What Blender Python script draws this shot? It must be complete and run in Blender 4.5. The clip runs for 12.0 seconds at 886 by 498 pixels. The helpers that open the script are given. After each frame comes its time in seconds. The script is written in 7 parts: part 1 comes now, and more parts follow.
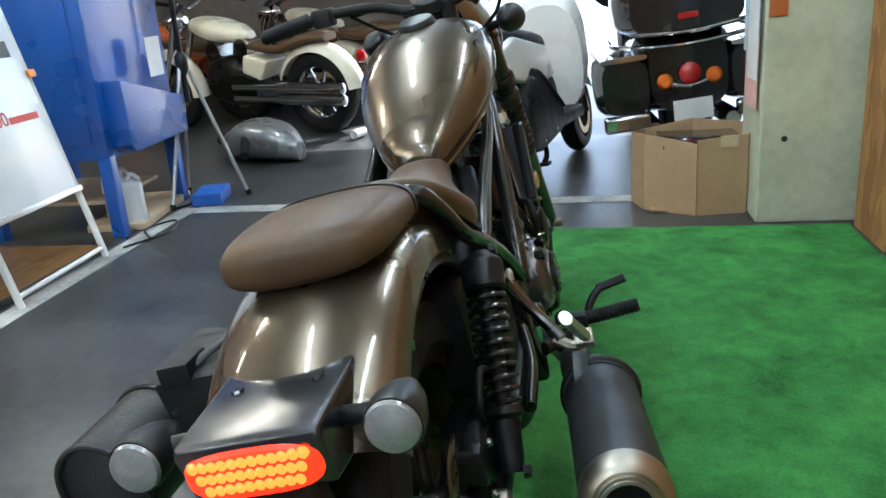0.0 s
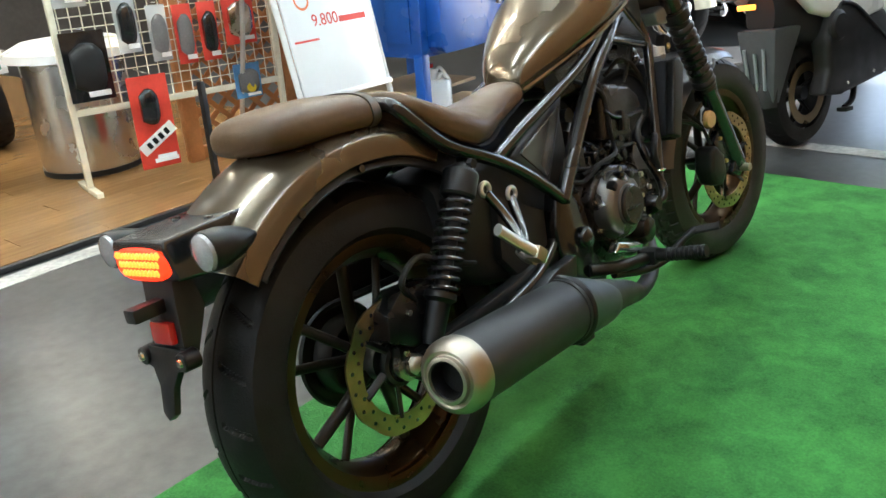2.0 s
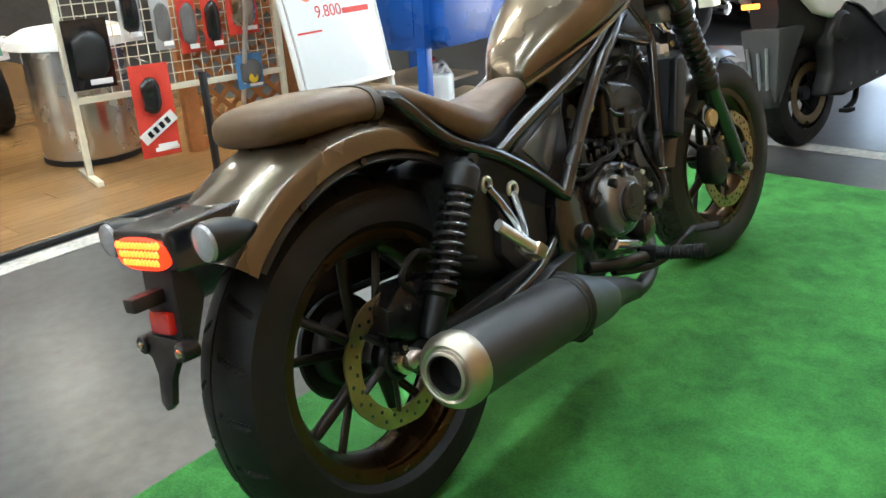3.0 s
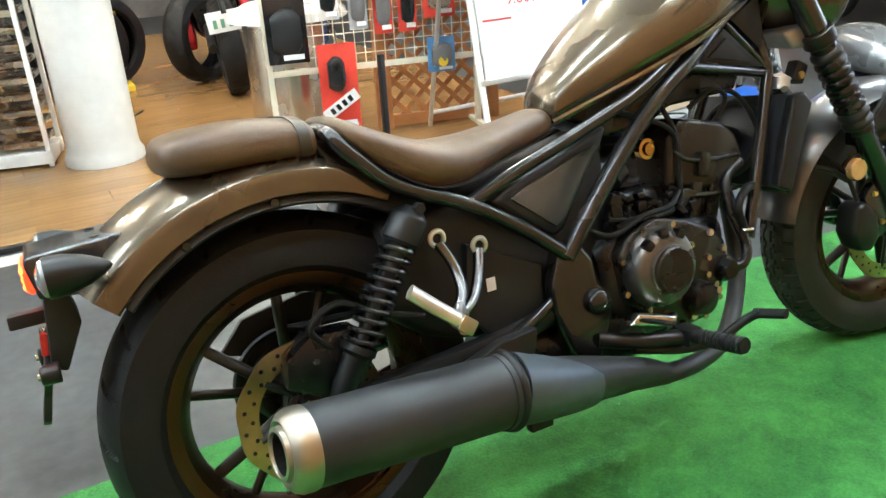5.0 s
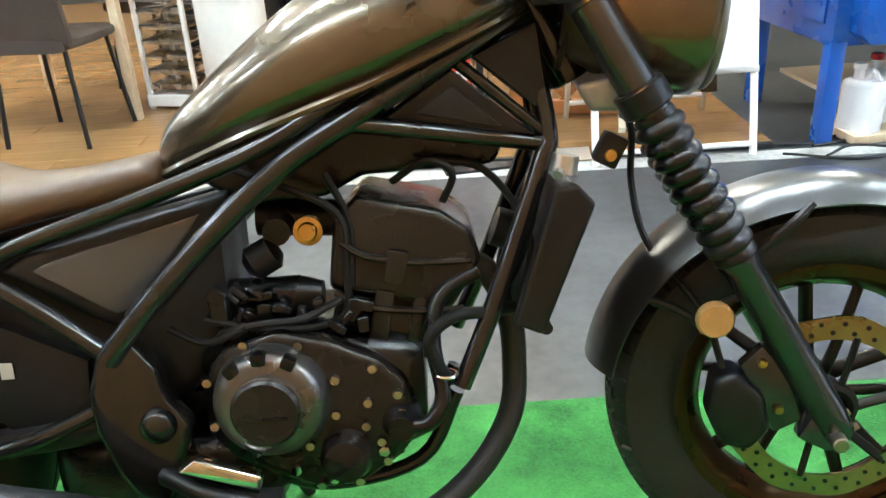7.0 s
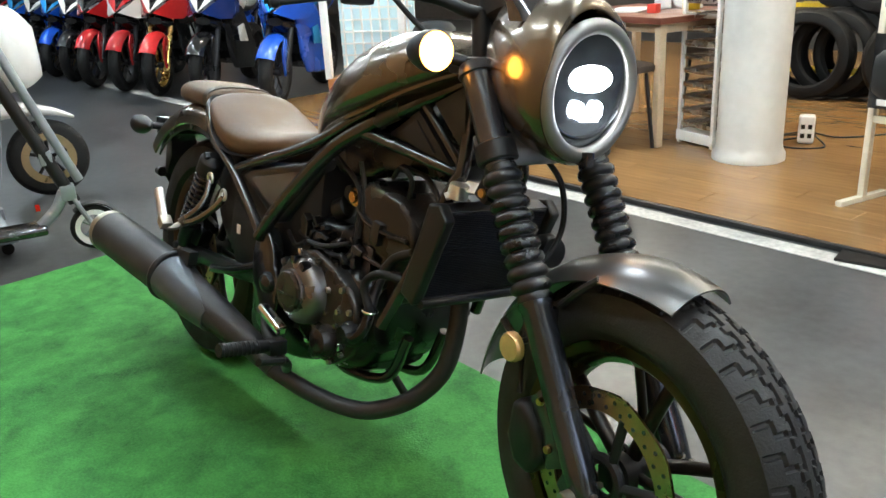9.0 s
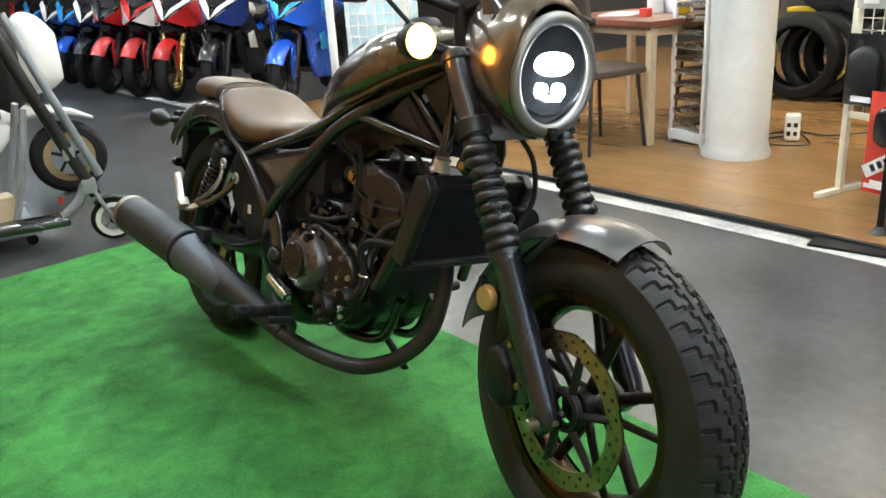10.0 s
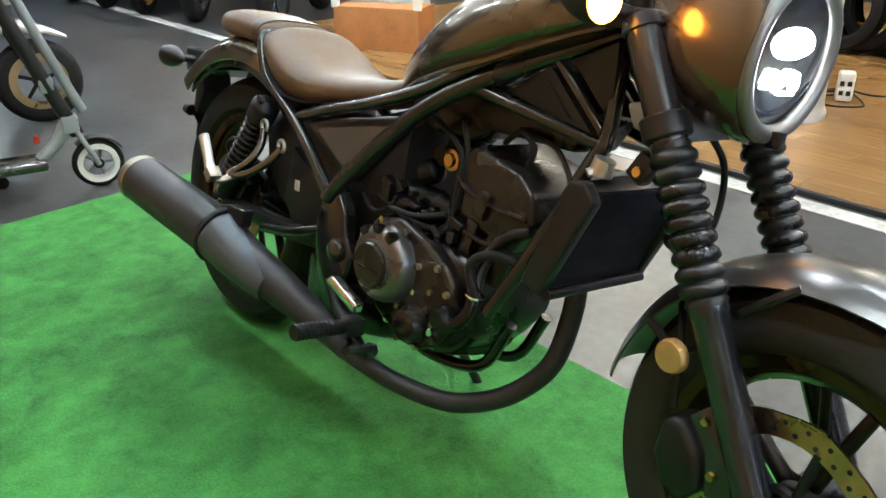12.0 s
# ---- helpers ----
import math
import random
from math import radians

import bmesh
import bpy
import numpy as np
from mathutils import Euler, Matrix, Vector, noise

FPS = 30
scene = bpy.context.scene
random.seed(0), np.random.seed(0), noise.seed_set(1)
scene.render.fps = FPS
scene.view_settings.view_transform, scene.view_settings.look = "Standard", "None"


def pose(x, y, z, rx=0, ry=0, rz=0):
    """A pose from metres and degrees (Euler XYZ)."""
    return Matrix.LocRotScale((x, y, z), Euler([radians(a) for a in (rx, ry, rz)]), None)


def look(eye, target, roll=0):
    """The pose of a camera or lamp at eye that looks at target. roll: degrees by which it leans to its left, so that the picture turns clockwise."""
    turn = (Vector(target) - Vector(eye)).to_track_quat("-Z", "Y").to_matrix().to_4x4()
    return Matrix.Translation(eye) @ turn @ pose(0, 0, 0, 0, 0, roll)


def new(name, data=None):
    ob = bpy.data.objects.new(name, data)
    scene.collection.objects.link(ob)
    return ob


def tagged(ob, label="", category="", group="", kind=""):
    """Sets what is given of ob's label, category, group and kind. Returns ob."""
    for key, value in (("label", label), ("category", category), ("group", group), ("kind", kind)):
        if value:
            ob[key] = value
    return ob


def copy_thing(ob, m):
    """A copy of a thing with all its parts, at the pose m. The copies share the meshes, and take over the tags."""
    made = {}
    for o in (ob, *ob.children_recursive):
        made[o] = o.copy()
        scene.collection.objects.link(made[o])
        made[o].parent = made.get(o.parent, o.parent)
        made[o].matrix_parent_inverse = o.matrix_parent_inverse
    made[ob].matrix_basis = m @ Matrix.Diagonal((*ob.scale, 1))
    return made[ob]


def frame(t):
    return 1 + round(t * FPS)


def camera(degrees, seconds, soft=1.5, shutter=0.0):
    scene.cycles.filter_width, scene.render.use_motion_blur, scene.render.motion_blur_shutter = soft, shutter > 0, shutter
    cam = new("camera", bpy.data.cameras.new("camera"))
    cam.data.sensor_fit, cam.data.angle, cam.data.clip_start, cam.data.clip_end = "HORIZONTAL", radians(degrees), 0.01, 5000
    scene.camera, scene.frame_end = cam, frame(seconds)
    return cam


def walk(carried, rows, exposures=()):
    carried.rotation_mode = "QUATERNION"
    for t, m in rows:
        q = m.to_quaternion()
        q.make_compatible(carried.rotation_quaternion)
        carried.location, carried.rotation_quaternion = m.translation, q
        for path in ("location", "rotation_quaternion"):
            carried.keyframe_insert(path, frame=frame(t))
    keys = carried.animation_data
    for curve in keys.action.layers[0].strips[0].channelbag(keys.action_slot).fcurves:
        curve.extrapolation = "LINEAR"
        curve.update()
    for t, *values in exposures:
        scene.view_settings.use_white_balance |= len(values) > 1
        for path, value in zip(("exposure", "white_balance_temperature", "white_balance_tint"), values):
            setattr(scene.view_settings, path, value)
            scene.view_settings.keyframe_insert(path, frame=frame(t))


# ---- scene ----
cam = camera(57.6, 12.0)
EXPOSURES = [(0.0, 1.45, 5750, 10), (0.6, 1.45, 5750, 10), (1.5, 1.92, 6150, 10), (3.0, 2.08, 6150, 10), (5.0, 2.58, 6150, 10), (5.5, 2.74, 6150, 10), (6.2, 2.70, 6050, 10), (7.0, 2.58, 6000, 10), (9.0, 2.06, 6250, 12), (11.0, 2.08, 6250, 12), (12.0, 2.18, 6250, 12)]
PATH = [
    (0, (-0.978, -0.174, 1.052), (0.892, 0.176, 0.436), -4.3),
    (0.2, (-0.879, -0.289, 1.024), (0.936, 0.258, 0.385), -2.3),
    (0.5, (-0.792, -0.429, 1.051), (0.925, 0.328, 0.36), -1.1),
    (1, (-0.797, -0.73, 1.047), (0.639, 0.471, 0.344), -1.1),
    (1.5, (-0.874, -0.87, 1.063), (0.523, 0.34, 0.301), -3.7),
    (2, (-0.912, -0.902, 1.067), (0.499, 0.302, 0.319), -3.8),
    (2.5, (-0.923, -0.9, 1.068), (0.482, 0.297, 0.298), -3.2),
    (3, (-0.913, -0.9, 1.068), (0.495, 0.299, 0.306), -2.8),
    (3.2, (-0.896, -0.89, 1.063), (0.492, 0.316, 0.276), -1.8),
    (4.8, (-0.425, -1.125, 1.13), (0.463, 0.471, 0.314), -2.4),
    (5, (-0.331, -1.127, 1.121), (0.52, 0.495, 0.318), -3.2),
    (5.5, (-0.051, -1.139, 1.136), (0.602, 0.549, 0.284), -1.3),
    (6, (0.272, -1.12, 1.126), (0.749, 0.647, 0.321), -1.6),
    (6.5, (0.618, -1.088, 1.122), (0.821, 0.722, 0.296), -2.8),
    (7, (0.944, -0.987, 1.092), (0.956, 0.816, 0.228), -3.3),
    (7.2, (1.101, -0.942, 1.104), (0.908, 0.845, 0.227), -4.4),
    (8.8, (2.074, -0.846, 1.103), (0.664, 0.396, 0.418), -2.2),
    (9, (2.191, -0.878, 1.122), (0.738, 0.312, 0.435), -3.2),
    (9.5, (2.323, -0.946, 1.114), (0.818, 0.197, 0.459), -3.2),
    (10, (2.388, -0.983, 1.107), (0.916, 0.195, 0.442), -3.5),
    (10.5, (2.418, -0.998, 1.101), (0.961, 0.207, 0.449), -4.3),
    (11, (2.389, -0.984, 1.103), (0.945, 0.242, 0.461), -4.0),
    (11.5, (2.144, -0.909, 1.099), (0.591, 0.137, 0.394), -3.7),
    (12, (1.839, -0.929, 1.126), (0.485, 0.278, 0.283), -0.1),
]
walk(cam, [(t, look(eye, target, roll)) for t, eye, target, roll in PATH], EXPOSURES)

# ---- light ----
world = bpy.data.worlds.new("sky")
scene.world = world
world.use_nodes = True
wn = world.node_tree.nodes
sky = wn.new("ShaderNodeTexSky")
sky.sky_type = "NISHITA"
sky.sun_disc = False
sky.sun_elevation, sky.sun_rotation = radians(44), radians(117)
world.node_tree.links.new(sky.outputs[0], wn["Background"].inputs[0])
wn["Background"].inputs[1].default_value = 0.15
sun = new("sun", bpy.data.lights.new("sun", "SUN"))
sun.data.energy, sun.data.angle, sun.data.color = 5.0, radians(0.6), (1.0, 0.95, 0.88)
sun.matrix_world = look((16.0, -3.5, 7.56), (9, 0, 0))
LAMP = 33.0

# ---- materials ----
def principled(name):
    m = bpy.data.materials.new(name)
    m.use_nodes = True
    return m, m.node_tree, m.node_tree.nodes["Principled BSDF"]


def surface(name, colour, rough=0.5, metal=0.0, vary=0.15, scale=8.0, bump=0.0, bscale=None, coat=0.0, second=None, rvary=0.12, spec=0.5):
    """Two scales of noise in colour, roughness and relief, in object space."""
    m, nt, b = principled(name)
    N, L = nt.nodes, nt.links
    tc = N.new("ShaderNodeTexCoord")
    n1 = N.new("ShaderNodeTexNoise"); n1.inputs["Scale"].default_value = scale; n1.inputs["Detail"].default_value = 5
    n2 = N.new("ShaderNodeTexNoise"); n2.inputs["Scale"].default_value = scale * 9; n2.inputs["Detail"].default_value = 3
    L.new(tc.outputs["Object"], n1.inputs["Vector"]); L.new(tc.outputs["Object"], n2.inputs["Vector"])
    mixf = N.new("ShaderNodeMath"); mixf.operation = "ADD"
    half = N.new("ShaderNodeMath"); half.operation = "MULTIPLY"; half.inputs[1].default_value = 0.5
    L.new(n2.outputs[0], half.inputs[0]); L.new(n1.outputs[0], mixf.inputs[0]); L.new(half.outputs[0], mixf.inputs[1])
    ramp = N.new("ShaderNodeValToRGB")
    c2 = second or [c * (1 - vary) for c in colour]
    c1 = [min(1, c * (1 + vary)) for c in colour]
    ramp.color_ramp.elements[0].position, ramp.color_ramp.elements[1].position = 0.5, 1.0
    ramp.color_ramp.elements[0].color, ramp.color_ramp.elements[1].color = (*c2, 1), (*c1, 1)
    L.new(mixf.outputs[0], ramp.inputs[0]); L.new(ramp.outputs[0], b.inputs["Base Color"])
    mr = N.new("ShaderNodeMapRange")
    mr.inputs[1].default_value, mr.inputs[2].default_value = 0.35, 0.75
    mr.inputs[3].default_value, mr.inputs[4].default_value = max(0.02, rough - rvary), min(1, rough + rvary)
    L.new(n1.outputs[0], mr.inputs[0]); L.new(mr.outputs[0], b.inputs["Roughness"])
    b.inputs["Metallic"].default_value = metal
    b.inputs["Coat Weight"].default_value = coat
    b.inputs["Coat Roughness"].default_value = 0.05
    b.inputs["Specular IOR Level"].default_value = spec
    if bump:
        n3 = N.new("ShaderNodeTexNoise"); n3.inputs["Scale"].default_value = bscale or scale * 20; n3.inputs["Detail"].default_value = 4
        L.new(tc.outputs["Object"], n3.inputs["Vector"])
        bp = N.new("ShaderNodeBump"); bp.inputs["Strength"].default_value = bump; bp.inputs["Distance"].default_value = 0.004
        L.new(n3.outputs[0], bp.inputs["Height"]); L.new(bp.outputs[0], b.inputs["Normal"])
    return m


def glowing(name, colour, strength):
    m, nt, b = principled(name)
    b.inputs["Base Color"].default_value = (*[min(1, c) for c in colour], 1)
    b.inputs["Emission Color"].default_value = (*colour, 1)
    b.inputs["Emission Strength"].default_value = strength
    b.inputs["Roughness"].default_value = 0.3
    return m


def clear(name, colour=(1, 1, 1), rough=0.02, alpha=0.25):
    m, nt, b = principled(name)
    b.inputs["Base Color"].default_value = (*colour, 1)
    b.inputs["Roughness"].default_value = rough
    b.inputs["Alpha"].default_value = alpha
    return m


PAINT = surface("bronze_paint", (0.125, 0.096, 0.062), 0.27, 0.78, 0.05, 3, coat=0.9, rvary=0.03)
PAINT.node_tree.nodes["Principled BSDF"].inputs["Coat Roughness"].default_value = 0.06
FRAME = surface("frame_black_gloss", (0.0085, 0.008, 0.0075), 0.24, 0.0, 0.2, 6, coat=0.5, rvary=0.06)
SATIN = surface("satin_black", (0.009, 0.009, 0.0095), 0.42, 0.0, 0.2, 9, bump=0.05, spec=0.4)
PLASTIC = surface("black_plastic", (0.011, 0.011, 0.0115), 0.5, 0.0, 0.25, 12, bump=0.15, bscale=400, spec=0.4)
RUBBER = surface("tyre_rubber", (0.0085, 0.0083, 0.0082), 0.58, 0.0, 0.3, 14, bump=0.2, bscale=260, spec=0.26)
DUSTY = surface("dusty_tyre_rubber", (0.022, 0.0215, 0.021), 0.55, 0.0, 0.3, 14, bump=0.2, bscale=260, spec=0.35)
BOOT = surface("boot_rubber", (0.0075, 0.0075, 0.008), 0.30, 0.0, 0.2, 12, bump=0.1, bscale=300)
RIM = surface("bronze_rim", (0.062, 0.036, 0.015), 0.30, 0.85, 0.1, 9, rvary=0.05)
ENGINE = surface("engine_case", (0.022, 0.0185, 0.0155), 0.28, 0.3, 0.15, 9, bump=0.12, bscale=300)
ENGINE_BLACK = surface("engine_black", (0.006, 0.0056, 0.0055), 0.30, 0.1, 0.2, 9, bump=0.15, bscale=300)
MUFFLER = surface("muffler_black", (0.02, 0.02, 0.0205), 0.52, 0.0, 0.12, 7, bump=0.06, bscale=500)
COVERMETAL = surface("smoked_cover_metal", (0.11, 0.111, 0.11), 0.20, 0.45, 0.02, 6, rvary=0.0)
SPOKE = surface("dark_bronze_spoke", (0.014, 0.010, 0.007), 0.34, 0.3, 0.15, 9)
SHIELD = surface("heat_shield_grey", (0.09, 0.105, 0.12), 0.5, 0.5, 0.12, 7)
STEEL = surface("brushed_steel", (0.52, 0.48, 0.42), 0.27, 1.0, 0.12, 10, rvary=0.08)
NICKEL = surface("satin_nickel", (0.46, 0.41, 0.33), 0.42, 1.0, 0.1, 8, rvary=0.06)
CHROME = surface("chrome", (0.75, 0.75, 0.75), 0.08, 1.0, 0.05, 8, rvary=0.04)
ALLOY = surface("alloy_cast", (0.62, 0.6, 0.56), 0.4, 0.9, 0.1, 14)
DISC = surface("disc_steel", (0.42, 0.31, 0.17), 0.38, 1.0, 0.12, 12)
GOLD = surface("gold_anodised", (0.62, 0.40, 0.13), 0.3, 1.0, 0.1, 14)
CLUTCH = surface("clutch_cover_grey", (0.17, 0.16, 0.15), 0.30, 0.85, 0.12, 9)
FORKLOW = surface("fork_lower_black", (0.016, 0.0175, 0.021), 0.24, 0.0, 0.12, 8, spec=0.9, rvary=0.05)
FENDER = surface("front_fender_dark", (0.13, 0.128, 0.124), 0.30, 0.92, 0.03, 5, rvary=0.02)
LEATHER = surface("brown_leather", (0.096, 0.054, 0.025), 0.47, 0.0, 0.22, 9, bump=0.16, bscale=420, spec=0.42)
CANVAS = surface("black_bag_vinyl", (0.02, 0.02, 0.02), 0.5, 0.0, 0.3, 12, bump=0.3, bscale=200)
RADIATOR = surface("radiator_black", (0.022, 0.024, 0.03), 0.5, 0.3, 0.2, 20)
RED_LENS = surface("red_reflector", (0.45, 0.012, 0.008), 0.15, 0.0, 0.1, 30, coat=0.6)
CLEAR_LENS = surface("smoky_lens", (0.3, 0.3, 0.31), 0.12, 0.2, 0.2, 40, coat=0.8)
AMBER_LIT = glowing("amber_lamp", (1.0, 0.30, 0.03), 1.0)
AMBER_HOT = glowing("amber_lamp_core", (1.0, 0.36, 0.045), 6.0)
TAIL_RED = glowing("tail_lamp_red", (1.0, 0.025, 0.004), 0.75)
TAIL_LED = glowing("tail_lamp_led", (1.0, 0.07, 0.006), 2.6)
HEAD_LIT = glowing("headlamp_lit", (0.9, 0.97, 1.0), 8.0)
LENS_DARK = surface("headlamp_inner", (0.16, 0.175, 0.195), 0.16, 0.85, 0.3, 26, coat=1.0)
VISOR = surface("smoked_visor", (0.012, 0.012, 0.014), 0.06, 0.0, 0.05, 5, coat=1.0)

ASPHALT = surface("painted_asphalt", (0.064, 0.066, 0.067), 0.33, 0.0, 0.3, 2.6, bump=0.05, bscale=150, second=(0.023, 0.0235, 0.025), rvary=0.02)
PAVING = surface("pale_paving", (0.55, 0.55, 0.54), 0.8, 0.0, 0.08, 1.5, bump=0.2, bscale=20)
LINE = surface("worn_white_line", (0.5, 0.49, 0.46), 0.6, 0.0, 0.25, 5, second=(0.2, 0.2, 0.19))
EDGE = surface("black_edge_strip", (0.012, 0.012, 0.012), 0.5, 0.0, 0.2, 9)
CONCRETE = surface("painted_concrete", (0.50, 0.50, 0.37), 0.7, 0.0, 0.12, 3, bump=0.3, bscale=60, second=(0.38, 0.38, 0.28))
WALL = surface("wall_plaster", (0.55, 0.53, 0.5), 0.8, 0.0, 0.1, 2, bump=0.1)
DARKWALL = surface("dark_wall_panel", (0.09, 0.075, 0.065), 0.7, 0.0, 0.3, 2)
CEIL = surface("ceiling_board", (0.42, 0.42, 0.42), 0.85, 0.0, 0.06, 2)
WHITE = surface("white_enamel", (0.78, 0.77, 0.74), 0.35, 0.0, 0.05, 3, coat=0.2)
COLUMN = surface("aged_column_paint", (0.56, 0.545, 0.51), 0.4, 0.0, 0.10, 2.2, coat=0.15)
DARKGREY = surface("dark_grey_plastic", (0.055, 0.058, 0.062), 0.45, 0.0, 0.15, 8)
LEATHER_STRAP = surface("dark_leather_strap", (0.036, 0.025, 0.016), 0.45, 0.0, 0.2, 9, bump=0.1, bscale=420)
WHITE_PLASTIC = surface("white_plastic", (0.78, 0.78, 0.77), 0.35, 0.0, 0.04, 5)
BLUE = surface("blue_steel_paint", (0.012, 0.085, 0.38), 0.35, 0.0, 0.12, 3, coat=0.3)
CARD = surface("cardboard", (0.42, 0.28, 0.15), 0.8, 0.0, 0.1, 5, bump=0.1, bscale=40)
PINE = surface("pale_pine", (0.55, 0.42, 0.27), 0.55, 0.0, 0.15, 6)
LATTICE = surface("orange_lattice_wood", (0.38, 0.15, 0.045), 0.55, 0.0, 0.2, 9, bump=0.2)
GREYPAINT = surface("grey_steel_paint", (0.27, 0.29, 0.31), 0.4, 0.3, 0.1, 6)
BLACK = surface("black_gloss", (0.012, 0.012, 0.013), 0.2, 0.0, 0.15, 6, coat=0.4)
CREAM = surface("cream_paint", (0.72, 0.67, 0.52), 0.3, 0.0, 0.05, 4, coat=0.8)
RED = surface("red_paint", (0.5, 0.018, 0.02), 0.25, 0.0, 0.08, 4, coat=0.8)
RACEBLUE = surface("bright_blue_paint", (0.015, 0.10, 0.6), 0.25, 0.2, 0.08, 4, coat=0.8)
NAVY = surface("navy_paint", (0.012, 0.03, 0.14), 0.25, 0.2, 0.1, 4, coat=0.8)
PAPER = surface("printed_paper", (0.75, 0.74, 0.72), 0.6, 0.0, 0.06, 9)
REDPRINT = surface("red_print", (0.62, 0.05, 0.03), 0.45, 0.0, 0.15, 7)
BLUEPRINT = surface("blue_print", (0.08, 0.22, 0.42), 0.45, 0.0, 0.2, 12)
GREENPRINT = surface("green_print", (0.12, 0.32, 0.2), 0.5, 0.0, 0.15, 12)
YELLOW = surface("yellow_paint", (0.6, 0.42, 0.02), 0.4, 0.0, 0.1, 6)
BROWNTOP = surface("red_brown_tabletop", (0.16, 0.045, 0.025), 0.4, 0.0, 0.2, 6)
TUBE = glowing("tube_light", (0.85, 0.98, 1.0), LAMP)
TUBE_DIM = glowing("tube_light_dim", (0.85, 0.98, 1.0), LAMP * 0.6)
TUBE_WARM = glowing("tube_light_warm", (1.0, 0.93, 0.74), LAMP * 1.08)
BAG = clear("clear_packaging", (0.9, 0.9, 0.9), 0.08, 0.3)
BROWNCLOTH = surface("dark_brown_upholstery", (0.05, 0.036, 0.028), 0.6, 0.0, 0.25, 10, bump=0.2)
DRUM = surface("brushed_drum_steel", (0.62, 0.60, 0.56), 0.27, 0.95, 0.04, 5, rvary=0.05)
LAMP_RIM = surface("lamp_rim_satin", (0.24, 0.23, 0.215), 0.42, 0.8, 0.08, 9, rvary=0.05)
GREYCLOTH = surface("grey_upholstery", (0.13, 0.12, 0.115), 0.75, 0.0, 0.2, 12, bump=0.2)


def turf():
    m, nt, b = principled("green_turf")
    N, L = nt.nodes, nt.links
    tc = N.new("ShaderNodeTexCoord")
    a = N.new("ShaderNodeTexNoise"); a.inputs["Scale"].default_value = 4.0; a.inputs["Detail"].default_value = 8; a.inputs["Roughness"].default_value = 0.72
    f = N.new("ShaderNodeTexNoise"); f.inputs["Scale"].default_value = 170; f.inputs["Detail"].default_value = 3
    for n in (a, f): L.new(tc.outputs["Object"], n.inputs["Vector"])
    r = N.new("ShaderNodeValToRGB")
    r.color_ramp.elements[0].position, r.color_ramp.elements[1].position = 0.56, 0.94
    r.color_ramp.elements[0].color, r.color_ramp.elements[1].color = (0.017, 0.096, 0.020, 1), (0.074, 0.315, 0.066, 1)
    mx = N.new("ShaderNodeMath"); mx.operation = "MULTIPLY_ADD"; mx.inputs[1].default_value = 0.30; 
    L.new(f.outputs[0], mx.inputs[0]); 
    sc = N.new("ShaderNodeMath"); sc.operation = "MULTIPLY"; sc.inputs[1].default_value = 0.68
    L.new(a.outputs[0], sc.inputs[0]); L.new(sc.outputs[0], mx.inputs[2])
    g = N.new("ShaderNodeTexNoise"); g.inputs["Scale"].default_value = 9.0; g.inputs["Detail"].default_value = 5; g.inputs["Distortion"].default_value = 0.8
    L.new(tc.outputs["Object"], g.inputs["Vector"])
    gm = N.new("ShaderNodeMath"); gm.operation = "MULTIPLY_ADD"; gm.inputs[1].default_value = 0.42
    L.new(g.outputs[0], gm.inputs[0]); L.new(mx.outputs[0], gm.inputs[2])
    isl = N.new("ShaderNodeNewGeometry")
    im = N.new("ShaderNodeMath"); im.operation = "MULTIPLY_ADD"; im.inputs[1].default_value = 0.06
    L.new(isl.outputs["Random Per Island"], im.inputs[0]); L.new(gm.outputs[0], im.inputs[2])
    L.new(im.outputs[0], r.inputs[0]); L.new(r.outputs[0], b.inputs["Base Color"])
    b.inputs["Roughness"].default_value = 0.8
    b.inputs["Specular IOR Level"].default_value = 0.22
    bp = N.new("ShaderNodeBump"); bp.inputs["Strength"].default_value = 0.35; bp.inputs["Distance"].default_value = 0.006
    L.new(f.outputs[0], bp.inputs["Height"]); L.new(bp.outputs[0], b.inputs["Normal"])
    return m


def planks_wood():
    m, nt, b = principled("honey_wood_floor")
    N, L = nt.nodes, nt.links
    tc = N.new("ShaderNodeTexCoord")
    mp = N.new("ShaderNodeMapping"); mp.inputs["Scale"].default_value = (1.2, 14, 14)
    L.new(tc.outputs["Object"], mp.inputs["Vector"])
    n = N.new("ShaderNodeTexNoise"); n.inputs["Scale"].default_value = 3; n.inputs["Detail"].default_value = 6
    L.new(mp.outputs[0], n.inputs["Vector"])
    oi = N.new("ShaderNodeObjectInfo")
    ad = N.new("ShaderNodeMath"); ad.operation = "MULTIPLY_ADD"; ad.inputs[1].default_value = 0.16
    L.new(oi.outputs["Random"], ad.inputs[0]); L.new(n.outputs[0], ad.inputs[2])
    r = N.new("ShaderNodeValToRGB")
    r.color_ramp.elements[0].position, r.color_ramp.elements[1].position = 0.35, 1.0
    r.color_ramp.elements[0].color, r.color_ramp.elements[1].color = (0.205, 0.106, 0.038, 1), (0.335, 0.187, 0.072, 1)
    L.new(ad.outputs[0], r.inputs[0]); L.new(r.outputs[0], b.inputs["Base Color"])
    b.inputs["Roughness"].default_value = 0.24
    return m


